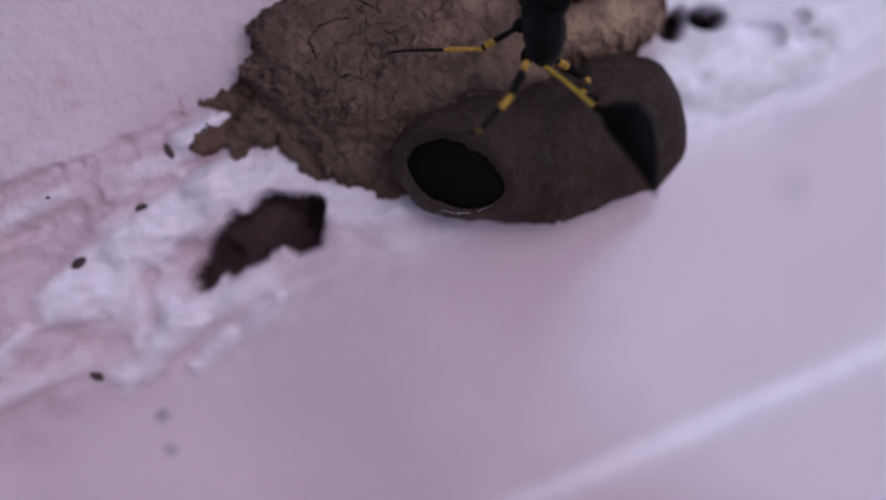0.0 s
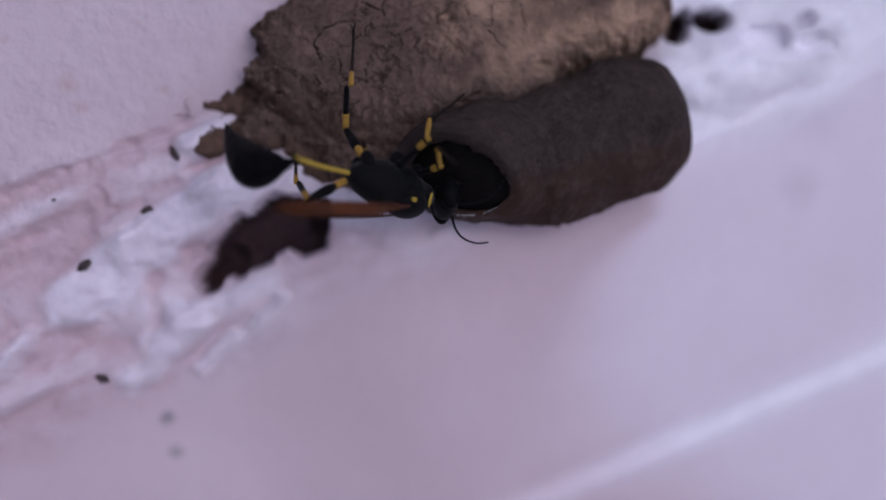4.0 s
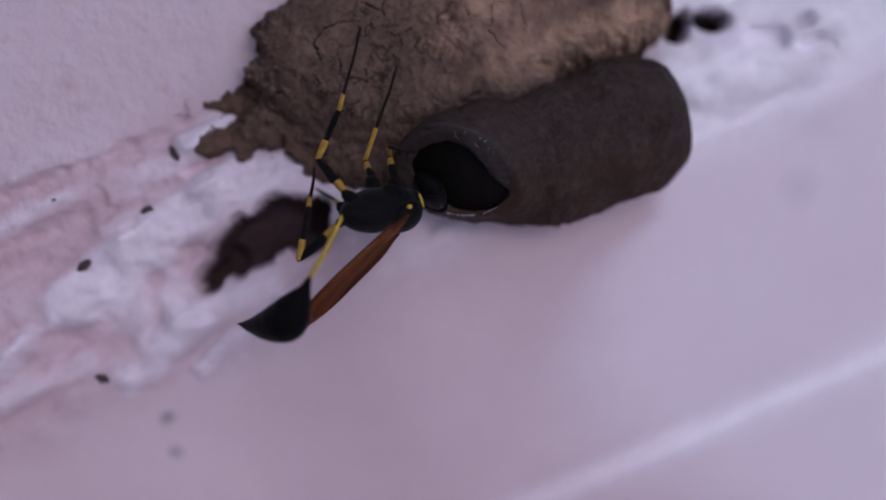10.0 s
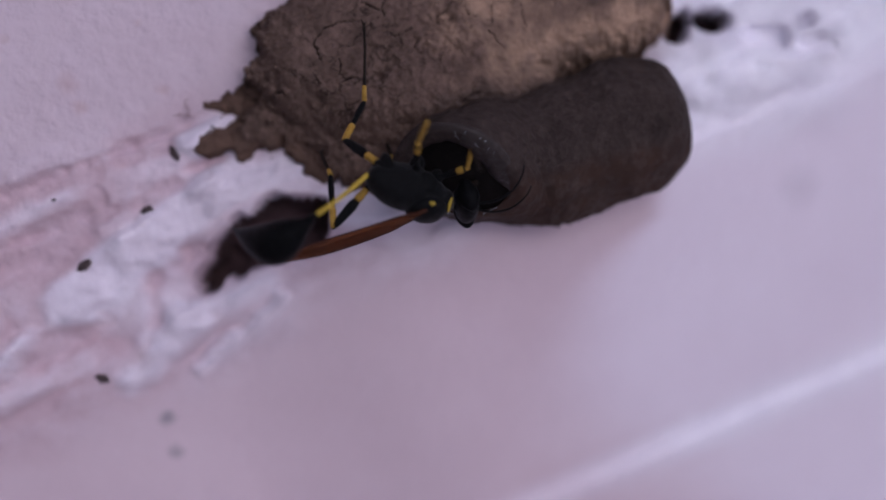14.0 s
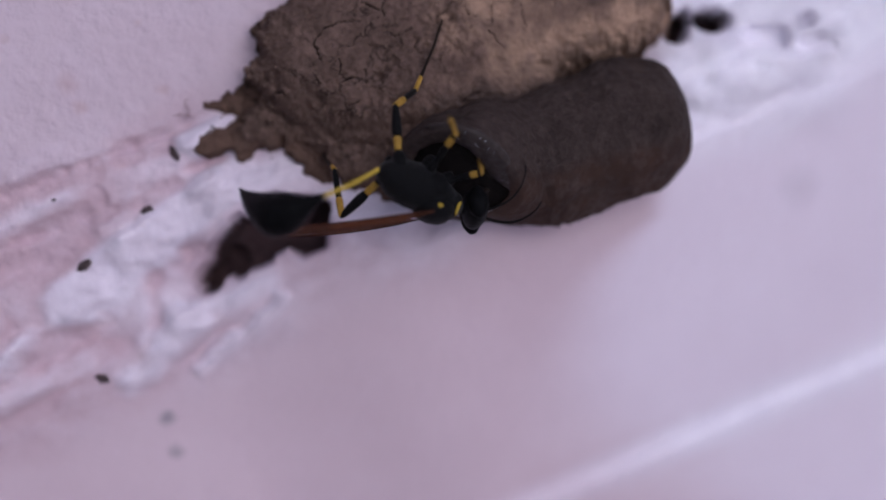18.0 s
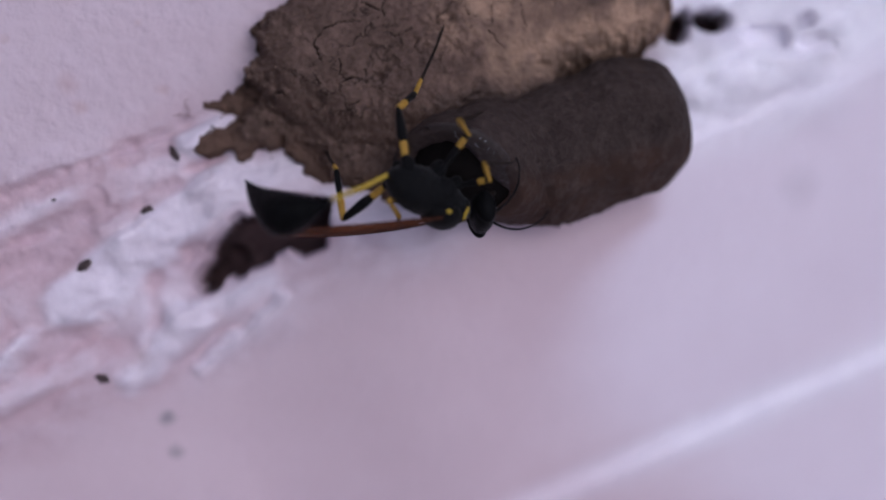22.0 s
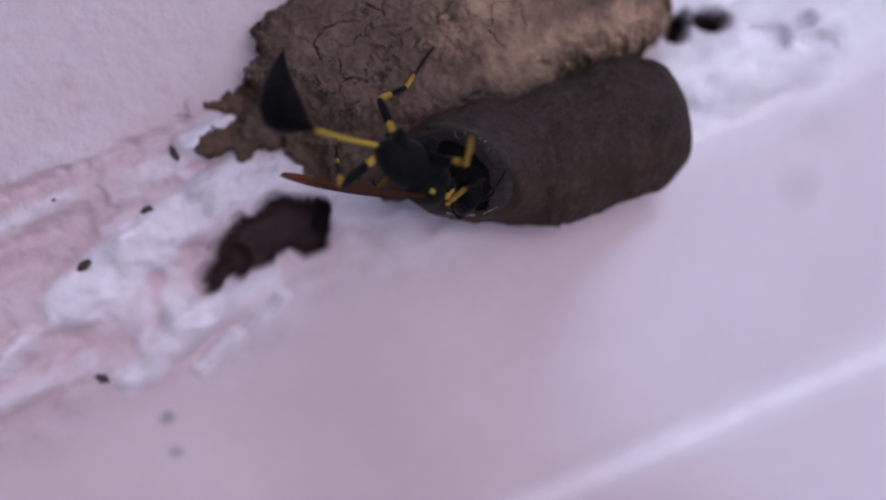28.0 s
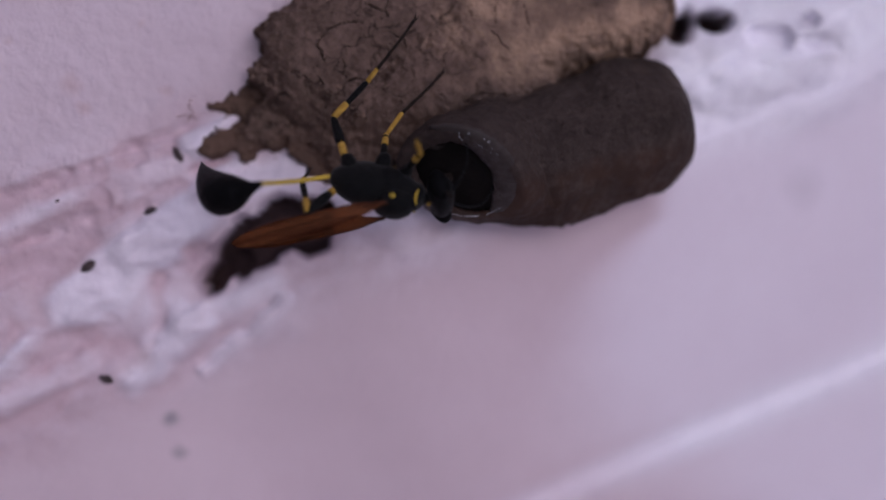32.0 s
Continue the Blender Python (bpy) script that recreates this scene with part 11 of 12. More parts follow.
    walk(P["hind_r_tibia"], [(0, mm(-2.97, -5.67, -2.24, 14.4, -35.8, 127.9)), (0.033, mm(-4.01, -3.84, -0.68, 43.9, -7.7, 81.1)),
        (0.067, mm(-5.05, -2.01, 0.88, 40.6, 44.1, 30.4)), (0.1, mm(-6.1, -0.18, 2.45, -19.8, 58.4, -54)),
        (0.2, mm(-6.1, 0.82, 2.09, -14.2, 60.1, -36.5)), (0.3, mm(-6.87, 0.91, 0.59, -4.6, 42.5, -14.6)),
        (0.4, mm(-6.33, 2.06, 0.35, -5.8, 41.4, -18.4)), (0.5, mm(-6.17, 1.09, 1.83, -4.3, 42.3, -13.6)), (0.6, mm(-6, -0.45, 2.59, -2.9, 44.8, -9)),
        (0.7, mm(-6.16, -1.42, 2.38, -3.1, 43.9, -9.5)), (0.8, mm(-6.24, -2.34, 1.95, -3.2, 43.3, -10)),
        (0.9, mm(-6.33, -2.74, 1.55, -5.1, 55.5, -13.9)), (1, mm(-6.1, -3.08, 1.63, -15.5, 76.4, -27.3)),
        (1.1, mm(-5.83, -2.89, 2.13, -7.5, 64.4, -17.6)), (1.2, mm(-5.33, -2.9, 2.63, -8.2, 54.4, -22.9)),
        (1.4, mm(-6.37, -3.08, 1.16, -16, 57.8, -43.3)), (1.433, mm(-5.02, -3.36, -0.87, -49.8, 21.7, -88.6)),
        (1.467, mm(-3.68, -3.64, -2.9, -49.5, -34, -118.1)), (1.5, mm(-2.33, -3.93, -4.93, 0.6, -66.6, 178.6)),
        (1.533, mm(-3.73, -3.38, -2.78, -46.1, -40.7, -105.9)), (1.567, mm(-5.14, -2.84, -0.64, -36, 6, -59.9)),
        (1.6, mm(-6.54, -2.3, 1.51, -4.2, 26, -14.6)), (1.7, mm(-6.04, -0.93, 2.56, -12.1, 21, -46.1)),
        (1.733, mm(-3.04, -3.09, 0.3, -30.2, -15.3, -103.7)), (1.8, mm(-0.04, -5.25, -1.96, -1.2, -47.9, -176.5)),
        (1.9, mm(-1.41, -5.56, 0.71, 0.7, -22.7, 177.4)), (2, mm(-4.09, -3.37, 3.12, -13.4, 9, -130.3)),
        (2.1, mm(-4.64, -3.73, 2.56, -18.9, 28.3, -107)), (2.2, mm(-5.74, -1.93, 2.69, -20.3, 34.6, -95.6)),
        (2.25, mm(-5.85, -1.3, 2.72, -20.3, 35, -93.7)), (2.5, mm(-6.24, -0.8, 2.34, -20.4, 34.3, -101.1)),
        (2.8, mm(-5.99, -1.77, 2.49, -17.6, 22.4, -83.1)), (3, mm(-5.21, -3.13, 2.58, -15.6, 7.9, -69.7)),
        (3.25, mm(-6.02, -2.24, 2.28, -16, 16.8, -70.5)), (3.5, mm(-6.5, -1.67, 1.86, -16.8, 25.9, -71.2)),
        (4.5, mm(-5.96, -1.17, 2.63, -29.8, 58.4, -90)), (4.75, mm(-5.79, -1.14, 2.81, -41.6, 67, -102.9)),
        (4.833, mm(-5.06, -2.59, 2.1, -35.4, 46.6, -145.5)), (4.933, mm(-4.33, -4.03, 1.39, -7.3, 30.4, 167.4)),
        (5, mm(-3.6, -5.47, 0.68, 16.8, 32.3, 132.3)), (5.25, mm(-3.52, -5.44, 0.83, 28.1, 57.4, 143.3)),
        (5.5, mm(-3.46, -5.39, 0.99, 29, 57.1, 139.4)), (5.75, mm(-3.66, -5.07, 1.53, 29.3, 58.1, 142.2)),
        (6, mm(-4, -4.51, 2.16, 29.3, 58.8, 144.8)), (6.5, mm(-4.61, -3.43, 2.81, 38.6, 62.7, 130.1)), (7, mm(-5, -3.33, 2.61, 34.4, 60.7, 104.9)),
        (7.5, mm(-5.75, -3.48, 1.74, 24.2, 54.3, 75.1)), (8, mm(-6.14, -3.63, 0.92, 19, 45.5, 65)), (8.75, mm(-6.82, -2.97, 0.01, 15.9, 43.4, 53.7)),
        (9, mm(-6.98, -2.72, -0.25, 13.3, 48.9, 40.7)), (9.25, mm(-6.86, -3.01, -0.28, 15.7, 39.2, 55.9)),
        (10, mm(-6.29, -3.9, -0.2, 17.1, 37.7, 63.6)), (10.25, mm(-6.32, -3.67, 0.38, 18.8, 44.3, 65.4)),
        (10.5, mm(-6.33, -3.33, 0.93, 20.2, 60.4, 52.9)), (10.75, mm(-6.61, -3.2, 0.39, 18.7, 46.7, 62.4)),
        (11, mm(-6.85, -3, -0.21, 16.5, 42.4, 57.1)), (11.25, mm(-6.41, -3.18, 0.96, 19.6, 49.7, 63)),
        (11.5, mm(-5.69, -3.14, 2.11, 25.5, 57.5, 74.3)), (11.75, mm(-4.42, -4.52, 1.87, 33.6, 60.2, 101.9)),
        (12, mm(-3.33, -4.95, 1.88, 31.1, 57.2, 130.8)), (12.25, mm(-4.46, -4.5, 1.87, 33.9, 60.4, 102.7)),
        (12.5, mm(-5.69, -2.93, 2.25, 25.8, 58.8, 73)), (12.75, mm(-6.12, -2.86, 1.77, 23.2, 55, 70)),
        (13, mm(-6.49, -2.74, 1.27, 22.1, 64.8, 52.9)), (13.25, mm(-5.97, -3.11, 1.79, 31.1, 71.1, 64.3)),
        (13.5, mm(-5.39, -3.18, 2.39, 55.9, 78.9, 88.1)), (14, mm(-4.34, -3.61, 2.84, 103.1, 77.2, 150.7)),
        (14.133, mm(-4.43, -3.48, 2.88, -108.9, 80.9, -127.4)), (14.25, mm(-4.51, -3.35, 2.93, -45.8, 66.4, -131.5)),
        (14.5, mm(-4.6, -2.94, 3.12, -22.5, 46.2, -130.2)), (15.5, mm(-4.81, -3.4, 2.7, -40.3, 65.3, -106.9)),
        (15.75, mm(-5.04, -2.72, 2.95, -41.1, 67.8, -97.7)), (16, mm(-5.23, -1.67, 3.18, -36.4, 65.8, -90.6)),
        (16.5, mm(-5.32, -0.53, 3.2, -30.2, 62.1, -81.1)), (17, mm(-4.98, -0.16, 3.39, -27.9, 56.9, -85.9)),
        (17.25, mm(-5.24, -0.34, 3.24, -39.2, 69.9, -85.3)), (17.333, mm(-4.66, -2.09, 2.27, 20.9, 73.2, 15)),
        (17.4, mm(-4.08, -3.85, 1.31, 34.3, 51.3, 80.5)), (17.5, mm(-3.5, -5.6, 0.34, 20.4, 35.8, 113.6)),
        (17.75, mm(-3.45, -5.37, 1.04, 18.5, 33.6, 124.5)), (17.833, mm(-3.51, -5.18, 1.35, -9.7, 34, 153.1)),
        (17.933, mm(-3.57, -5, 1.66, -43.9, 50.8, -172)), (18, mm(-3.62, -4.81, 1.96, -66.4, 71.9, -147.8)),
        (18.25, mm(-3.19, -5.06, 1.76, -40.2, 64, -117)), (18.5, mm(-4.71, -1.82, 3.48, -28.2, 53.6, -100.1)),
        (19, mm(-4, -1.68, 3.83, -18.6, 29.9, -82.7)), (19.25, mm(-3.72, -2.28, 3.77, -18.9, 30.5, -85.6)),
        (19.5, mm(-3.06, -3.36, 3.44, -19.1, 30.2, -89.3)), (19.75, mm(-3.72, -2.12, 3.82, -19.7, 32.4, -93.2)),
        (20, mm(-3.9, -1.37, 3.91, -20.2, 34, -98.1)), (20.5, mm(-3.94, -1.53, 3.87, -22.3, 40.8, -100.5)),
        (20.75, mm(-3.63, -1.4, 3.99, -23.9, 44.8, -104.8)), (21, mm(-3.15, -1.46, 4.08, -24.4, 46.3, -114.3)),
        (21.5, mm(-4.48, -0.49, 3.7, -40.5, 65.6, -106.2)), (21.75, mm(-3.29, -5.21, 1.47, -59.6, 71.7, -127.6)),
        (22, mm(-4.31, -4.23, 2.3, -71.6, 72.6, -151.2)), (22.25, mm(-3.36, -4.78, 2.1, -39.1, 63, -119.4)),
        (22.5, mm(-4.47, -2.01, 3.55, -27, 51.2, -103.5)), (23, mm(-4.18, -1.05, 3.83, -18.2, 26.8, -83.2)),
        (23.5, mm(-3.32, -1.87, 3.98, -18.5, 27.2, -87.7)), (24, mm(-4.13, -1.35, 3.83, -18.7, 30, -83.9)),
        (24.75, mm(-3.63, -1.02, 4.02, -23.8, 44.7, -103.5)), (25, mm(-3.22, -0.81, 4.12, -23.5, 44.8, -117.6)),
        (25.5, mm(-5.06, -0.05, 3.32, -26.4, 50.7, -99.3)), (26.25, mm(-4.8, -1.33, 3.51, -22.7, 46.5, -83.4)),
        (26.75, mm(-4.09, -2.21, 3.66, -20.4, 42.1, -77.6)), (27, mm(-3.13, -3.27, 3.48, -19.6, 39.9, -75.7)),
        (27.5, mm(-2.63, -2.9, 3.74, -17.4, 29.3, -73)), (27.75, mm(-3.82, -2.18, 3.77, -18.8, 36.5, -75)),
        (28, mm(-4.71, -0.65, 3.59, -19.8, 37.3, -81.5)), (28.25, mm(-3.55, -2.81, 3.62, -20.3, 36.3, -88.5)),
        (28.3, mm(-3.48, -2.77, 3.65, -19.9, 34.2, -90.1)), (28.5, mm(-3.85, -2.99, 3.44, -22.3, 43.4, -89.2)),
        (28.6, mm(-4.4, -1.92, 3.61, -23, 45.5, -88.9)), (28.75, mm(-4.62, -1.08, 3.63, -25.5, 51.7, -87.6)),
        (29, mm(-4.73, -0.47, 3.57, -31.2, 62, -84.9)), (29.5, mm(-4.59, -0.95, 3.65, -35.1, 67.8, -80.9)),
        (30, mm(-4.31, -1.45, 3.74, -31.2, 77.7, -52.4)), (30.4, mm(-4.35, -0.07, 3.71, -32, 69, -70.4)),
        (31, mm(-5, -0.2, 3.39, -26.9, 58.8, -76.8)), (31.4, mm(-4.65, 0.24, 3.51, -32.6, 61.8, -90.7)),
        (31.75, mm(-4.82, 0.3, 3.39, -36.2, 63.2, -100.2)), (32, mm(-4.44, 0.56, 3.53, -36.7, 61.3, -126.1))])
    walk(P["hind_r_tarsus"], [(0, mm(-5.06, -2.99, 0.21, -19.1, 36.9, -76.4)), (0.1, mm(-4.81, -1.96, -1.13, -19.1, 43.8, -67.4)),
        (0.2, mm(-4.42, -0.43, -1.55, -20, 52.9, -60.7)), (0.3, mm(-3.87, 0.13, -2.24, -10.6, 49, -31.9)),
        (0.4, mm(-3.34, 1.07, -2.43, -8.2, 53.7, -23.2)), (0.5, mm(-3.15, 0.36, -1, -2.8, 53.8, -7.9)),
        (0.6, mm(-3.06, -0.92, -0.37, 1.8, 52.4, 5.2)), (0.7, mm(-3.17, -1.92, -0.53, 2.5, 49, 7.2)), (0.8, mm(-3.23, -2.87, -0.93, 2.9, 45.5, 8.8)),
        (0.9, mm(-4.02, -3.31, -1.91, 3.6, 51.1, 10.4)), (1, mm(-5.22, -3.54, -2.46, 8.7, 66.8, 19.4)),
        (1.1, mm(-4.1, -3.44, -1.66, 3.6, 54.9, 9.9)), (1.2, mm(-3.07, -3.85, -0.78, 0.3, 46.1, 0.9)),
        (1.3, mm(-3.96, -4.22, -1.55, -8.4, 61.3, -20.9)), (1.4, mm(-4.74, -4.62, -2.39, -31, 69, -68)),
        (1.5, mm(-4, -3.88, -1.08, -8.5, 51, -24.9)), (1.6, mm(-2.89, -3.25, -0.33, -3, 25.5, -10.4)),
        (1.7, mm(-3.32, -3.76, 1.06, -12.7, 34.7, -45.2)), (1.8, mm(-2.85, -5.42, 1.15, -20.2, 36.3, -87.8)),
        (1.9, mm(-5.28, -5.38, 2.33, -17.5, 22.2, -82.1)), (2, mm(-6.77, -6.53, 2.47, -16.6, 3.6, -84.7)),
        (2.1, mm(-5.72, -7.26, 0.56, -17.5, 20.5, -85.2)), (2.2, mm(-6.08, -5.37, 0.3, -20, 36.4, -85.2)),
        (2.25, mm(-6.07, -4.73, 0.31, -22.1, 43.6, -86.3)), (2.5, mm(-6.9, -4.2, -0.02, -20.3, 46.5, -69.8)),
        (2.8, mm(-5.52, -5.63, 0.89, -21.4, 50.8, -69.1)), (3, mm(-3.77, -7.03, 2, -20.4, 46, -71.1)),
        (3.25, mm(-4.68, -6.03, 1.06, -19.6, 46.6, -66.8)), (3.5, mm(-5.28, -5.25, 0.02, -19.4, 47.5, -64.5)),
        (4.5, mm(-5.97, -3.37, -0.95, -21.7, 50.7, -70.4)), (4.75, mm(-6.15, -2.75, -1.06, -22.3, 51.4, -72.2)),
        (5, mm(-5.99, -2.85, -1.57, -23.1, 52.3, -74.3)), (5.25, mm(-5.34, -4.09, -2.71, -24.4, 53.9, -77)),
        (5.5, mm(-5.19, -3.91, -2.53, -28.9, 59.4, -83.3)), (5.75, mm(-5.41, -3.71, -2.03, -28.2, 59, -81.5)),
        (6, mm(-5.78, -3.25, -1.43, -27.5, 58.6, -79.8)), (6.5, mm(-5.85, -1.95, -0.92, -23.1, 51.6, -75.4)),
        (7, mm(-5.53, -1.34, -1.06, -22.8, 50.1, -76.5)), (7.75, mm(-5.01, -1.05, -1.89, -16.5, 49.3, -51.7)),
        (8.25, mm(-4.96, -0.77, -2.32, -14.7, 46.8, -47)), (8.75, mm(-5.01, -0.51, -2.88, -15.2, 46, -49.4)),
        (9, mm(-4.89, -0.92, -3.42, -15.4, 46.2, -49.6)), (9.25, mm(-5.03, -0.31, -2.94, -13.9, 47, -44)),
        (10, mm(-4.81, -0.93, -2.77, -8, 47.8, -24.2)), (10.25, mm(-5.06, -0.94, -2.55, -12.5, 47.2, -39)),
        (10.5, mm(-5.08, -1.67, -2.72, -16, 45.8, -52.5)), (10.75, mm(-5.28, -0.65, -2.67, -15.1, 45.2, -49.5)),
        (11, mm(-5.17, -0.39, -3.04, -14.2, 45.1, -45.9)), (11.5, mm(-5.08, -0.97, -1.43, -19.9, 46.2, -68.8)),
        (11.75, mm(-4.85, -2.48, -1.78, -20.6, 46.1, -72.1)), (12, mm(-4.82, -3.22, -1.65, -21.4, 44.9, -78.7)),
        (12.25, mm(-4.91, -2.48, -1.79, -20.4, 43.7, -74.6)), (12.5, mm(-5.06, -0.85, -1.34, -20.2, 42.7, -74.7)),
        (12.75, mm(-5.3, -0.59, -1.67, -20.4, 45.8, -71.6)), (13, mm(-5.41, -1.31, -2.53, -21.1, 50, -68.8)),
        (13.5, mm(-5.36, -2.37, -1.73, -22.3, 47.1, -79.5)), (14, mm(-5.15, -3.15, -1.26, -21.2, 43.8, -79.3)),
        (14.25, mm(-5.62, -4.61, -0.92, -21.6, 42.1, -86.1)), (14.5, mm(-6.48, -5.16, 0.09, -21.5, 39.2, -94.5)),
        (15.5, mm(-5.32, -5.08, -1.11, -22.7, 46.9, -82.5)), (16, mm(-5.25, -3.39, -0.65, -22.4, 49.4, -76.1)),
        (16.5, mm(-5.01, -2.47, -0.51, -21.8, 51.5, -69.7)), (17, mm(-4.82, -2.44, -0.13, -23, 52.8, -72.8)),
        (17.25, mm(-5.12, -1.78, -0.7, -21.4, 48.1, -73)), (17.5, mm(-4.86, -2.48, -2.12, -20.5, 44.1, -74.5)),
        (17.75, mm(-5.44, -2.49, -1.28, -19.8, 40.1, -76.6)), (18, mm(-4.73, -5.51, -2.03, -19.5, 36.1, -81)),
        (18.25, mm(-4.03, -6.7, -2.01, -19.6, 35.9, -81.9)), (18.5, mm(-5.15, -4.27, 0.09, -19.5, 34.9, -83.2)),
        (18.75, mm(-4.38, -4.92, 0.85, -18.7, 30.3, -83)), (19, mm(-3.54, -5.29, 1.73, -18, 24.8, -84.2)),
        (19.25, mm(-3.44, -5.89, 1.64, -17.7, 24.7, -81.3)), (19.5, mm(-3.02, -6.99, 1.33, -17.5, 24.6, -78.9)),
        (19.75, mm(-3.91, -5.66, 1.57, -17.5, 25.2, -77.8)), (20, mm(-4.39, -4.82, 1.56, -17.5, 25.4, -77.5)),
        (20.5, mm(-4.52, -4.66, 1.13, -19, 33.1, -81.4)), (20.75, mm(-4.39, -4.28, 1.03, -20.5, 38.5, -84.9)),
        (21, mm(-4.35, -4.11, 1.05, -22.4, 42.2, -93.5)), (21.5, mm(-4.97, -2.16, -0.13, -20.6, 42.2, -78.4)),
        (21.75, mm(-4.1, -6.25, -2.52, -19.9, 39.7, -77.7)), (22, mm(-5.41, -4.83, -1.71, -19, 36.2, -76.9)),
        (22.25, mm(-4.29, -6.44, -1.64, -18.8, 35.1, -76.7)), (22.5, mm(-5.08, -4.56, 0.28, -18.6, 33.3, -77.6)),
        (22.75, mm(-4.42, -4.78, 1.07, -17.6, 28.9, -74.6)), (23, mm(-3.74, -4.77, 1.94, -16.9, 23.7, -74.1)),
        (23.5, mm(-3.17, -5.6, 2.06, -17.4, 22.9, -79.5)), (24, mm(-3.74, -4.96, 1.73, -17.3, 23.7, -77.6)),
        (24.5, mm(-4.18, -4.34, 1.18, -19.1, 31.2, -86.9)), (24.75, mm(-4.33, -3.93, 1.06, -19.8, 33, -92.8)),
        (25, mm(-4.61, -3.45, 1.16, -19.6, 31.5, -105.2)), (25.5, mm(-5.49, -2.68, 0.07, -20.6, 37.1, -90)),
        (26.25, mm(-4.47, -4.21, 0.47, -18.4, 34.5, -74.2)), (26.75, mm(-3.42, -5.26, 0.85, -16.9, 31.6, -67.7)),
        (27, mm(-2.33, -6.39, 0.79, -16.4, 30.3, -65.2)), (27.5, mm(-1.56, -6.4, 1.68, -15.4, 27.6, -61)),
        (27.75, mm(-2.95, -5.44, 1.27, -16.1, 28.6, -64.8)), (28, mm(-4.21, -3.96, 1.05, -17.3, 29.5, -72)),
        (28.25, mm(-3.46, -6.2, 1.13, -17.8, 30.1, -75.1)), (28.3, mm(-3.49, -6.25, 1.29, -17.9, 30.1, -75.7)),
        (28.5, mm(-3.8, -6.04, 0.55, -18, 32.6, -74.1)), (28.6, mm(-4.34, -4.86, 0.62, -18.1, 33.6, -73.4)),
        (28.75, mm(-4.52, -3.69, 0.33, -18.5, 38.5, -70.3)), (29, mm(-4.55, -2.43, -0.14, -18.8, 46.1, -63.8)),
        (29.5, mm(-4.34, -2.52, -0.24, -19.2, 46.3, -65.2)), (30, mm(-3.76, -2.16, -0.36, -17.8, 49.2, -56.6)),
        (30.4, mm(-3.84, -1.49, -0.21, -18.3, 46.9, -60.6)), (30.75, mm(-4.26, -2.07, -0.17, -18.7, 46.1, -63.1)),
        (31, mm(-4.5, -2.32, -0.21, -18.1, 44.9, -61.9)), (31.5, mm(-4.8, -1.72, -0.25, -19.7, 45.1, -68.8)),
        (31.75, mm(-5.16, -1.56, -0.35, -20.4, 43.9, -74.3)), (32, mm(-5.62, -1.07, -0.16, -22.5, 42.8, -92.8))])
    walk(P["mid_r_femur"], [(0, mm(0.2, -0.9, -1.35, -18.2, 27.9, -82.4)), (0.9, mm(0.2, -0.9, -1.35, -18.2, 27.9, -82.4)),
        (0.933, mm(0.2, -0.9, -1.35, -19.1, 6.8, -117.4)), (1, mm(0.2, -0.9, -1.35, -7.6, -11, -152.6)), (1.1, mm(0.2, -0.9, -1.35, -13.8, -53.2, -140.2)),
        (1.2, mm(0.2, -0.9, -1.35, -35.7, -60.6, -62.1)), (1.3, mm(0.2, -0.9, -1.35, -12, 3.5, -45.8)), (1.4, mm(0.2, -0.9, -1.35, -17.4, -22.3, -66.9)),
        (1.6, mm(0.2, -0.9, -1.35, -19, -30.5, -67.3)), (1.8, mm(0.2, -0.9, -1.35, -23.1, -45.9, -91.5)), (1.9, mm(0.2, -0.9, -1.35, -18.2, 27.9, -82.4)),
        (18.75, mm(0.2, -0.9, -1.35, -18.2, 27.9, -82.4)), (18.867, mm(0.2, -0.9, -1.35, -29.7, -15.6, -131.1)), (19, mm(0.2, -0.9, -1.35, 6.6, -49.6, 160.6)),
        (19.5, mm(0.2, -0.9, -1.35, 2.2, -47.1, 173.4)), (23, mm(0.2, -0.9, -1.35, 3, -42.3, 170.6)), (23.5, mm(0.2, -0.9, -1.35, 3.8, -47.7, 168.6)),
        (24, mm(0.2, -0.9, -1.35, 5.7, -39.6, 161.5)), (24.133, mm(0.2, -0.9, -1.35, -26.2, -11.3, -133.8)), (24.25, mm(0.2, -0.9, -1.35, -18.2, 27.9, -82.4)),
        (27.25, mm(0.2, -0.9, -1.35, -18.2, 27.9, -82.4)), (27.5, mm(0.2, -0.9, -1.35, -16.2, -12.3, -67.2)), (28, mm(0.2, -0.9, -1.35, -17, -11.3, -82.2)),
        (28.3, mm(0.2, -0.9, -1.35, -20.1, -33.4, -79.9)), (28.6, mm(0.2, -0.9, -1.35, -18.9, -28.1, -74.2)), (29, mm(0.2, -0.9, -1.35, -13.4, -8.7, -49.5)),
        (29.5, mm(0.2, -0.9, -1.35, -10.5, -4.1, -37.1)), (29.75, mm(0.2, -0.9, -1.35, -6.7, -4.3, -22.4)), (29.9, mm(0.2, -0.9, -1.35, -6.2, 4.5, -36.4)),
        (30.05, mm(0.2, -0.9, -1.35, -7.8, 13.2, -50.6)), (30.2, mm(0.2, -0.9, -1.35, -11.8, 21.2, -65.8)), (30.4, mm(0.2, -0.9, -1.35, -18.2, 27.9, -82.4)),
        (32, mm(0.2, -0.9, -1.35, -18.2, 27.9, -82.4))])
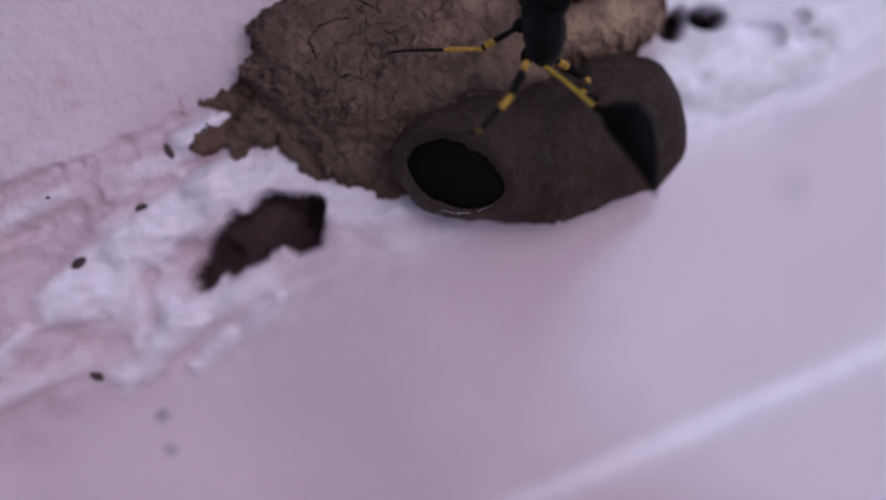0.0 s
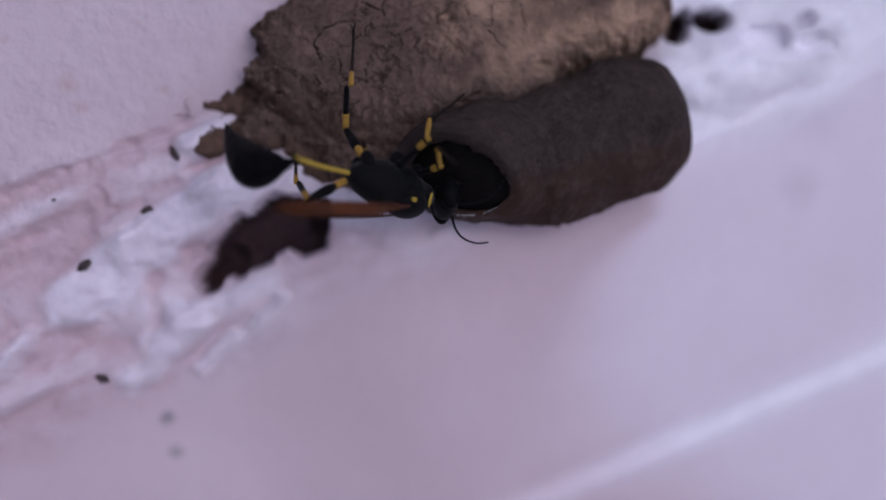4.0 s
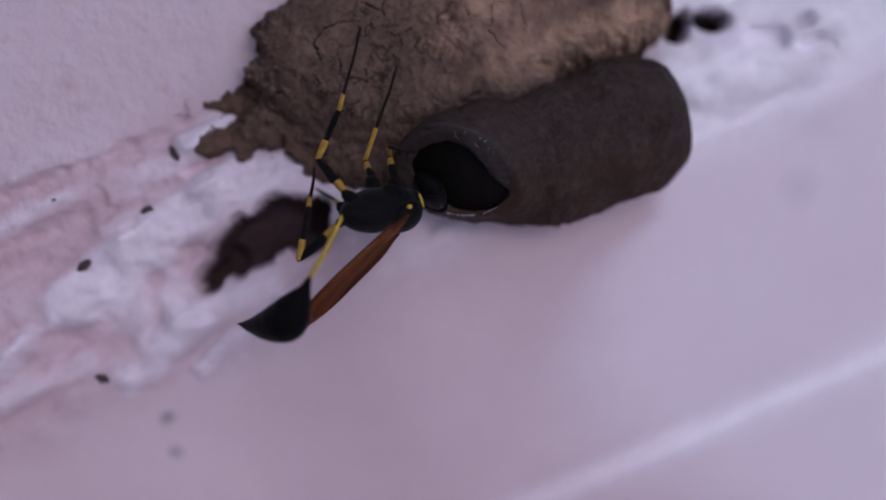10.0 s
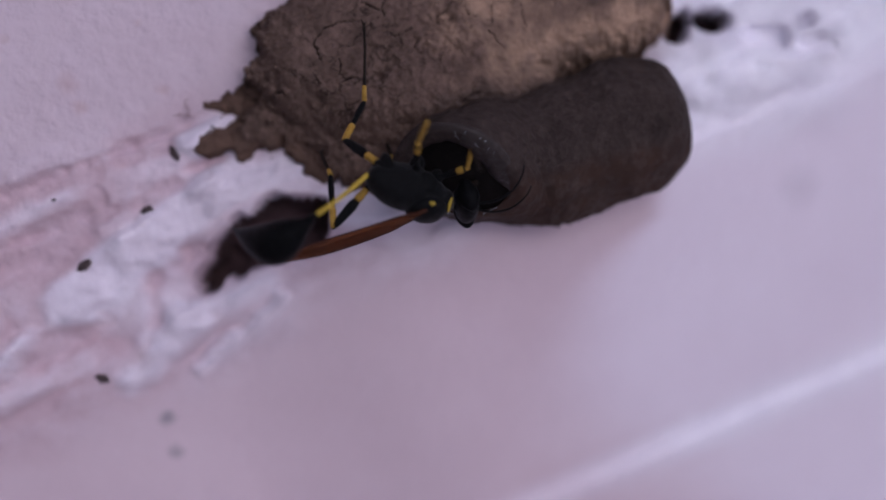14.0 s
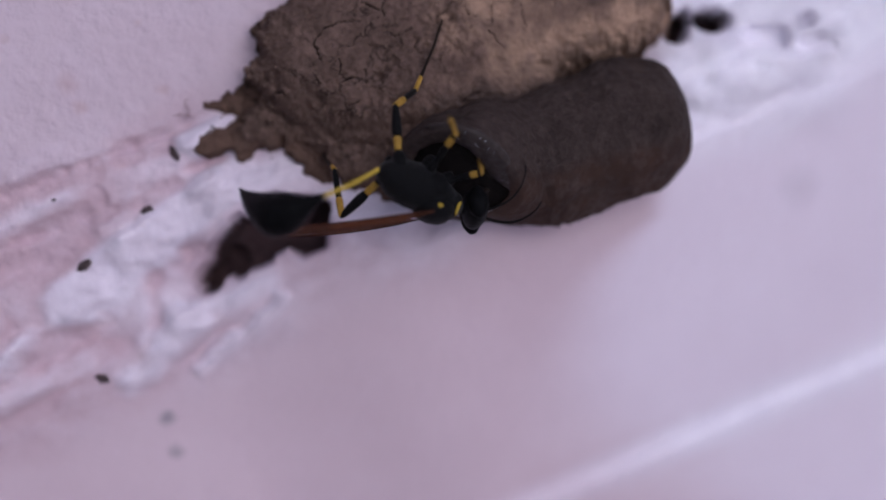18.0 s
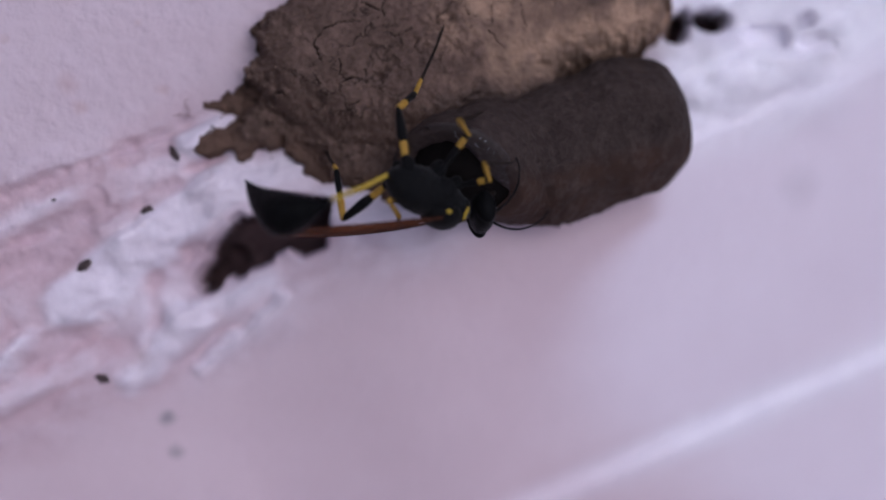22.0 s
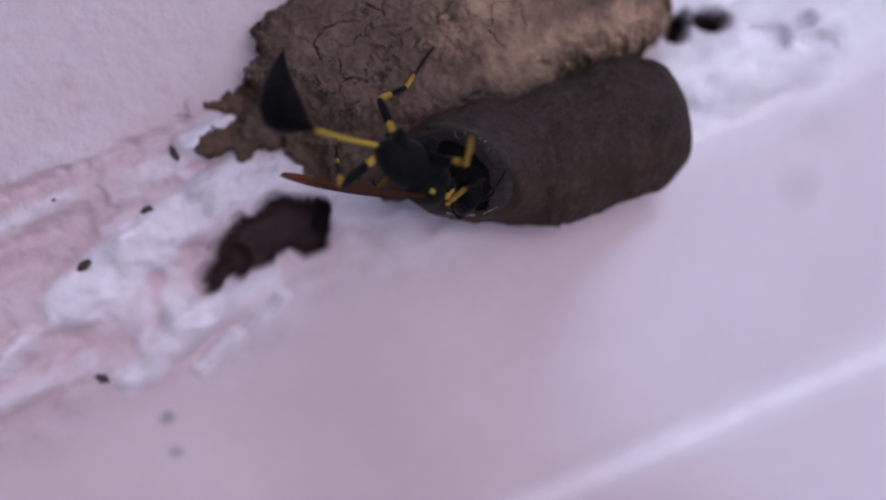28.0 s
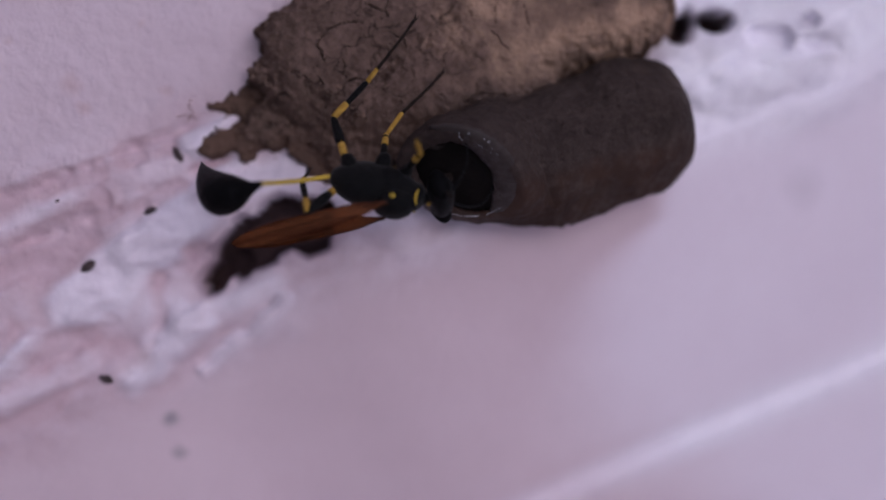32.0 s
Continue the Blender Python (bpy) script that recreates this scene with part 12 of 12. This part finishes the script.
    walk(P["mid_r_tibia"], [(0, mm(0.67, -4.41, -3.22, -35, 71.6, -71.6)), (0.9, mm(0.67, -4.41, -3.22, -35, 71.6, -71.6)),
        (1, mm(-3.29, -2.71, -0.59, 9.5, 38.8, 31.7)), (1.1, mm(-1.64, -2.43, 1.85, -1.3, 48.9, -3.8)), (1.2, mm(1.12, -2.64, 2.13, -16.4, 51.4, -49.7)),
        (1.267, mm(2.05, -3.2, 0.27, -40.5, -1.7, -108.3)), (1.3, mm(2.98, -3.76, -1.6, -2.2, -48.2, -173.6)), (1.4, mm(1.65, -4.31, 0.17, 4.1, -33.5, 166.3)),
        (1.5, mm(1.59, -4.2, 0.43, 3.8, -33.4, 167.4)), (1.533, mm(1.57, -4.16, 0.51, -34.4, -16.2, -141.9)), (1.567, mm(1.55, -4.12, 0.59, -48.9, 32.1, -97.5)),
        (1.6, mm(1.53, -4.08, 0.68, -15.8, 64.7, -37.3)), (1.7, mm(0.83, -4, 1.1, -16.8, 53.2, -49.3)), (1.8, mm(0.13, -3.69, 1.52, -17.7, 40.1, -64.3)),
        (1.9, mm(0.67, -4.41, -3.22, -35, 71.6, -71.6)), (18.75, mm(0.67, -4.41, -3.22, -35, 71.6, -71.6)), (18.867, mm(-0.79, -2.22, -0.76, -19.9, 34.1, -59.7)),
        (19, mm(-2.25, -0.04, 1.7, -14.6, -3.9, -59.1)), (19.5, mm(-2.51, -0.59, 1.58, -13.3, -1.6, -51.6)), (23, mm(-2.72, -0.42, 1.34, -11.2, -1.2, -40.9)),
        (23.5, mm(-2.44, -0.37, 1.61, -12.7, -4.6, -47.7)), (24, mm(-2.72, 0.08, 1.2, -13.8, -10.2, -51.2)), (24.133, mm(-1.03, -2.16, -1.01, -17.6, 31.1, -54.5)),
        (24.25, mm(0.67, -4.41, -3.22, -35, 71.6, -71.6)), (27.25, mm(0.67, -4.41, -3.22, -35, 71.6, -71.6)), (27.333, mm(1.02, -4.44, -2.31, 59.4, 48.6, 41.4)),
        (27.4, mm(1.37, -4.47, -1.41, 54.8, -13.4, 76.3)), (27.5, mm(1.71, -4.5, -0.5, 17.8, -47.5, 121.9)), (27.75, mm(1.34, -4.65, -0.56, 15.9, -48.1, 129.6)),
        (28, mm(0.73, -4.79, -0.57, 14.9, -46.9, 132.5)), (28.133, mm(0.76, -4.57, 0.01, -20, -36.4, -139.9)), (28.25, mm(0.79, -4.34, 0.6, -16.7, -8.8, -77.3)),
        (28.3, mm(0.79, -4.19, 0.85, -16.6, -8.1, -77.8)), (28.4, mm(0.92, -4.23, 0.74, -16.9, -33.8, -143.9)), (28.5, mm(1.05, -4.27, 0.62, 14.4, -40.5, 130.8)),
        (28.6, mm(1.16, -4.29, 0.54, 13.9, -39.1, 131.7)), (28.75, mm(1.81, -4.32, -0.06, 12.9, -40.1, 136.2)), (29, mm(2.77, -3.91, -0.74, 11.2, -40.8, 143.1)),
        (29.5, mm(3.38, -3.31, -1.07, 11.7, -42.6, 141.6)), (29.75, mm(3.89, -2.42, -1.05, 10.6, -43.5, 145.9)), (29.9, mm(3.41, -3.26, -1.67, -34, -31.2, -163.7)),
        (30.05, mm(2.67, -3.91, -2.27, -54.5, 0.3, -135.7)), (30.2, mm(1.73, -4.3, -2.8, -60.1, 36.9, -115.3)), (30.4, mm(0.67, -4.4, -3.22, -35, 71.6, -71.6)),
        (32, mm(0.67, -4.4, -3.22, -35, 71.6, -71.6))])
    walk(P["mid_r_tarsus"], [(0, mm(0.95, -5.24, -5.88, -48.9, 68.2, -123.7)), (0.9, mm(0.95, -5.24, -5.88, -48.9, 68.2, -123.7)),
        (0.933, mm(-0.24, -3.4, -4.11, -9.2, 68.7, -44)), (1, mm(-1.43, -1.56, -2.34, 3.8, 55.6, 10.2)), (1.1, mm(0.19, -2.56, -0.26, -4.1, 48.5, -12.2)),
        (1.2, mm(2.25, -3.97, -0.06, -10.2, 43.1, -32.8)), (1.3, mm(1.13, -3.97, 0.49, -8.5, 52.7, -24.3)), (1.4, mm(-0.62, -3.75, 1.72, -4.9, 61, -12.3)),
        (1.5, mm(-0.69, -3.69, 1.97, -6.5, 45.1, -20.3)), (1.6, mm(2.48, -4.81, -1.85, -7.1, 27.3, -25)), (1.7, mm(1.92, -5.27, -1.14, -13.6, 28.9, -51)),
        (1.8, mm(1.05, -5.62, -0.28, -18, 27.8, -80.1)), (1.9, mm(0.95, -5.24, -5.88, -48.9, 68.2, -123.7)), (18.75, mm(0.95, -5.24, -5.88, -48.9, 68.2, -123.7)),
        (19, mm(-0.81, -2.43, 1.88, -16.1, 19.6, -70.2)), (19.5, mm(-0.77, -2.78, 1.66, -15.7, 17.9, -67.7)), (23, mm(-0.6, -2.25, 1.4, -14.2, 16.9, -57.9)),
        (23.5, mm(-0.56, -2.43, 1.83, -15.1, 18.3, -62.9)), (24, mm(-0.99, -2.07, 1.7, -14.9, 19.3, -61.5)), (24.25, mm(0.95, -5.24, -5.88, -48.9, 68.2, -123.7)),
        (27.25, mm(0.95, -5.24, -5.88, -48.9, 68.2, -123.7)), (27.5, mm(0.71, -2.9, 1.56, -13.7, 17.4, -55)), (28, mm(-0.56, -3.38, 1.48, -16.6, 23.7, -71.2)),
        (28.25, mm(1.4, -7.04, 1.02, -17, 22.5, -76.1)), (28.3, mm(1.37, -6.9, 1.25, -17.1, 22.2, -77)), (28.5, mm(-0.34, -2.66, 2.44, -17.2, 23.2, -77.2)),
        (28.6, mm(-0.29, -2.67, 2.3, -17.3, 23.9, -77.8)), (28.75, mm(0.27, -2.84, 1.75, -17.8, 28.3, -76.9)), (29, mm(1.07, -2.64, 1.09, -18.6, 35.3, -75.2)),
        (29.5, mm(1.76, -2.03, 0.83, -18.7, 34.6, -76.3)), (29.75, mm(2.2, -1.28, 0.88, -18.4, 36.1, -72.8)), (29.9, mm(1.11, -3.94, -0.21, -20.4, 45.1, -80.3)),
        (30.05, mm(0.67, -5.86, -2.28, -24.7, 53.8, -89.8)), (30.2, mm(0.77, -6.32, -4.48, -33.2, 61.8, -103.2)),
        (30.4, mm(0.95, -5.24, -5.88, -48.9, 68.2, -123.7)), (32, mm(0.95, -5.24, -5.88, -48.9, 68.2, -123.7))])
    walk(P["front_r_femur"], [(0, mm(1.9, -0.7, -1.3, -12.6, 26.2, -47.5)), (0.9, mm(1.9, -0.7, -1.3, -12.6, 26.2, -47.5)),
        (1, mm(1.9, -0.7, -1.3, -16.6, 9.7, -80.2)), (1.3, mm(1.9, -0.7, -1.3, -16.8, -5.9, -86.5)), (1.6, mm(1.9, -0.7, -1.3, -17.7, -19.1, -85.9)),
        (1.8, mm(1.9, -0.7, -1.3, -19.8, -38.9, -101.6)), (1.867, mm(1.9, -0.7, -1.3, -24.2, -5.5, -74.7)),
        (1.9, mm(1.9, -0.7, -1.3, -12.6, 26.2, -47.5)), (31.75, mm(1.9, -0.7, -1.3, -12.6, 26.2, -47.5)),
        (31.867, mm(1.9, -0.7, -1.3, 4.5, -0.9, -15.1)), (32, mm(1.9, -0.7, -1.3, 5.6, -32.6, 13))])
    walk(P["front_r_tibia"], [(0, mm(3.66, -2.62, -2.58, -4.4, 59, -11.3)), (0.9, mm(3.66, -2.62, -2.58, -4.4, 59, -11.3)),
        (1, mm(2.39, -3.52, -1.79, 13.7, 43.8, 45)), (1.033, mm(2.33, -3.54, -1.7, 42.6, 15, 94.3)),
        (1.067, mm(2.27, -3.56, -1.6, 36.8, -34.3, 142.4)), (1.1, mm(2.21, -3.58, -1.51, -10.5, -51.6, -149.5)),
        (1.133, mm(2.12, -3.59, -1.37, -19.8, -6.2, -136.6)), (1.2, mm(2.03, -3.6, -1.22, -19.9, 39.8, -128.6)),
        (1.3, mm(2.08, -3.58, -1, -7.3, -4.7, -154.3)), (1.4, mm(2.13, -3.54, -0.75, -4.8, 0.9, -163.7)),
        (1.467, mm(2.12, -3.52, -0.65, -22.6, 23.2, -132.8)), (1.5, mm(2.11, -3.49, -0.55, -26.8, 51.2, -100.7)),
        (1.6, mm(2.1, -3.43, -0.35, -19.7, 34.7, -85.2)), (1.7, mm(1.78, -3.25, 0.07, -17.9, 21.5, -89.9)),
        (1.8, mm(1.45, -2.91, 0.52, -16.3, 1.3, -103.4)), (1.867, mm(2.55, -2.76, -1.03, -25.7, 31.3, -66.6)),
        (1.9, mm(3.66, -2.62, -2.58, -4.4, 59, -11.3)), (31.75, mm(3.66, -2.62, -2.58, -4.4, 59, -11.3)),
        (31.867, mm(3.97, -1.38, -1.16, 17.9, 31.5, 33.3)), (32, mm(4.28, -0.15, 0.26, 14.6, 0.4, 60.6))])
    walk(P["front_r_tarsus"], [(0, mm(4.77, -2.84, -4.47, -0, 30.5, -0)), (0.9, mm(4.77, -2.84, -4.47, -0, 30.5, -0)),
        (1, mm(3.51, -2.39, -3.31, 13.5, 27.9, 51.2)), (1.1, mm(1.03, -4.27, 0.21, 7.4, 58.2, 19.4)),
        (1.2, mm(0.97, -4.92, -2.63, -35.6, 72, -71.9)), (1.3, mm(0.1, -4.53, -0.82, -34.4, 67.8, -79.2)),
        (1.4, mm(0.02, -4.16, -0.78, -33.3, 63.3, -88.5)), (1.5, mm(1.86, -4.85, -2.27, -18.1, 32, -75.8)),
        (1.6, mm(2.25, -5.24, -1.6, -17.6, -18.7, -90.3)), (1.7, mm(1.78, -5.3, -0.73, -16.6, -2.3, -97.2)),
        (1.8, mm(0.94, -5.05, 0.47, -16.4, 8.1, -106.6)), (1.867, mm(2.85, -3.94, -2, -14.5, 23, -56.3)), (1.9, mm(4.77, -2.84, -4.47, 0, 30.5, -0)),
        (31.75, mm(4.77, -2.84, -4.47, 0, 30.5, 0)), (31.867, mm(5.06, -0.54, -2.11, 23.9, -1.1, 42.4)), (32, mm(5.36, 1.77, 0.25, 22, -40, 79.1))])
    # the new mud creeps from inside the cell up to its lip, one load after the other
    # how far each band of mud still lies back inside the cell: 1 before it is drawn up, 0 in place
    for strip, back, rows in zip(STRIPS, STORES, (((0.0, 1.0), (4.0, 1.0), (6.0, 0.15), (7.5, 0.0), (32.0, 0.0)),
                                                  ((0.0, 1.0), (17.6, 1.0), (20.0, 0.5), (22.0, 0.2), (24.0, 0.0), (32.0, 0.0)))):
        walk(strip, [(t, Matrix.Translation(back * d * MM)) for t, d in rows])


motions()
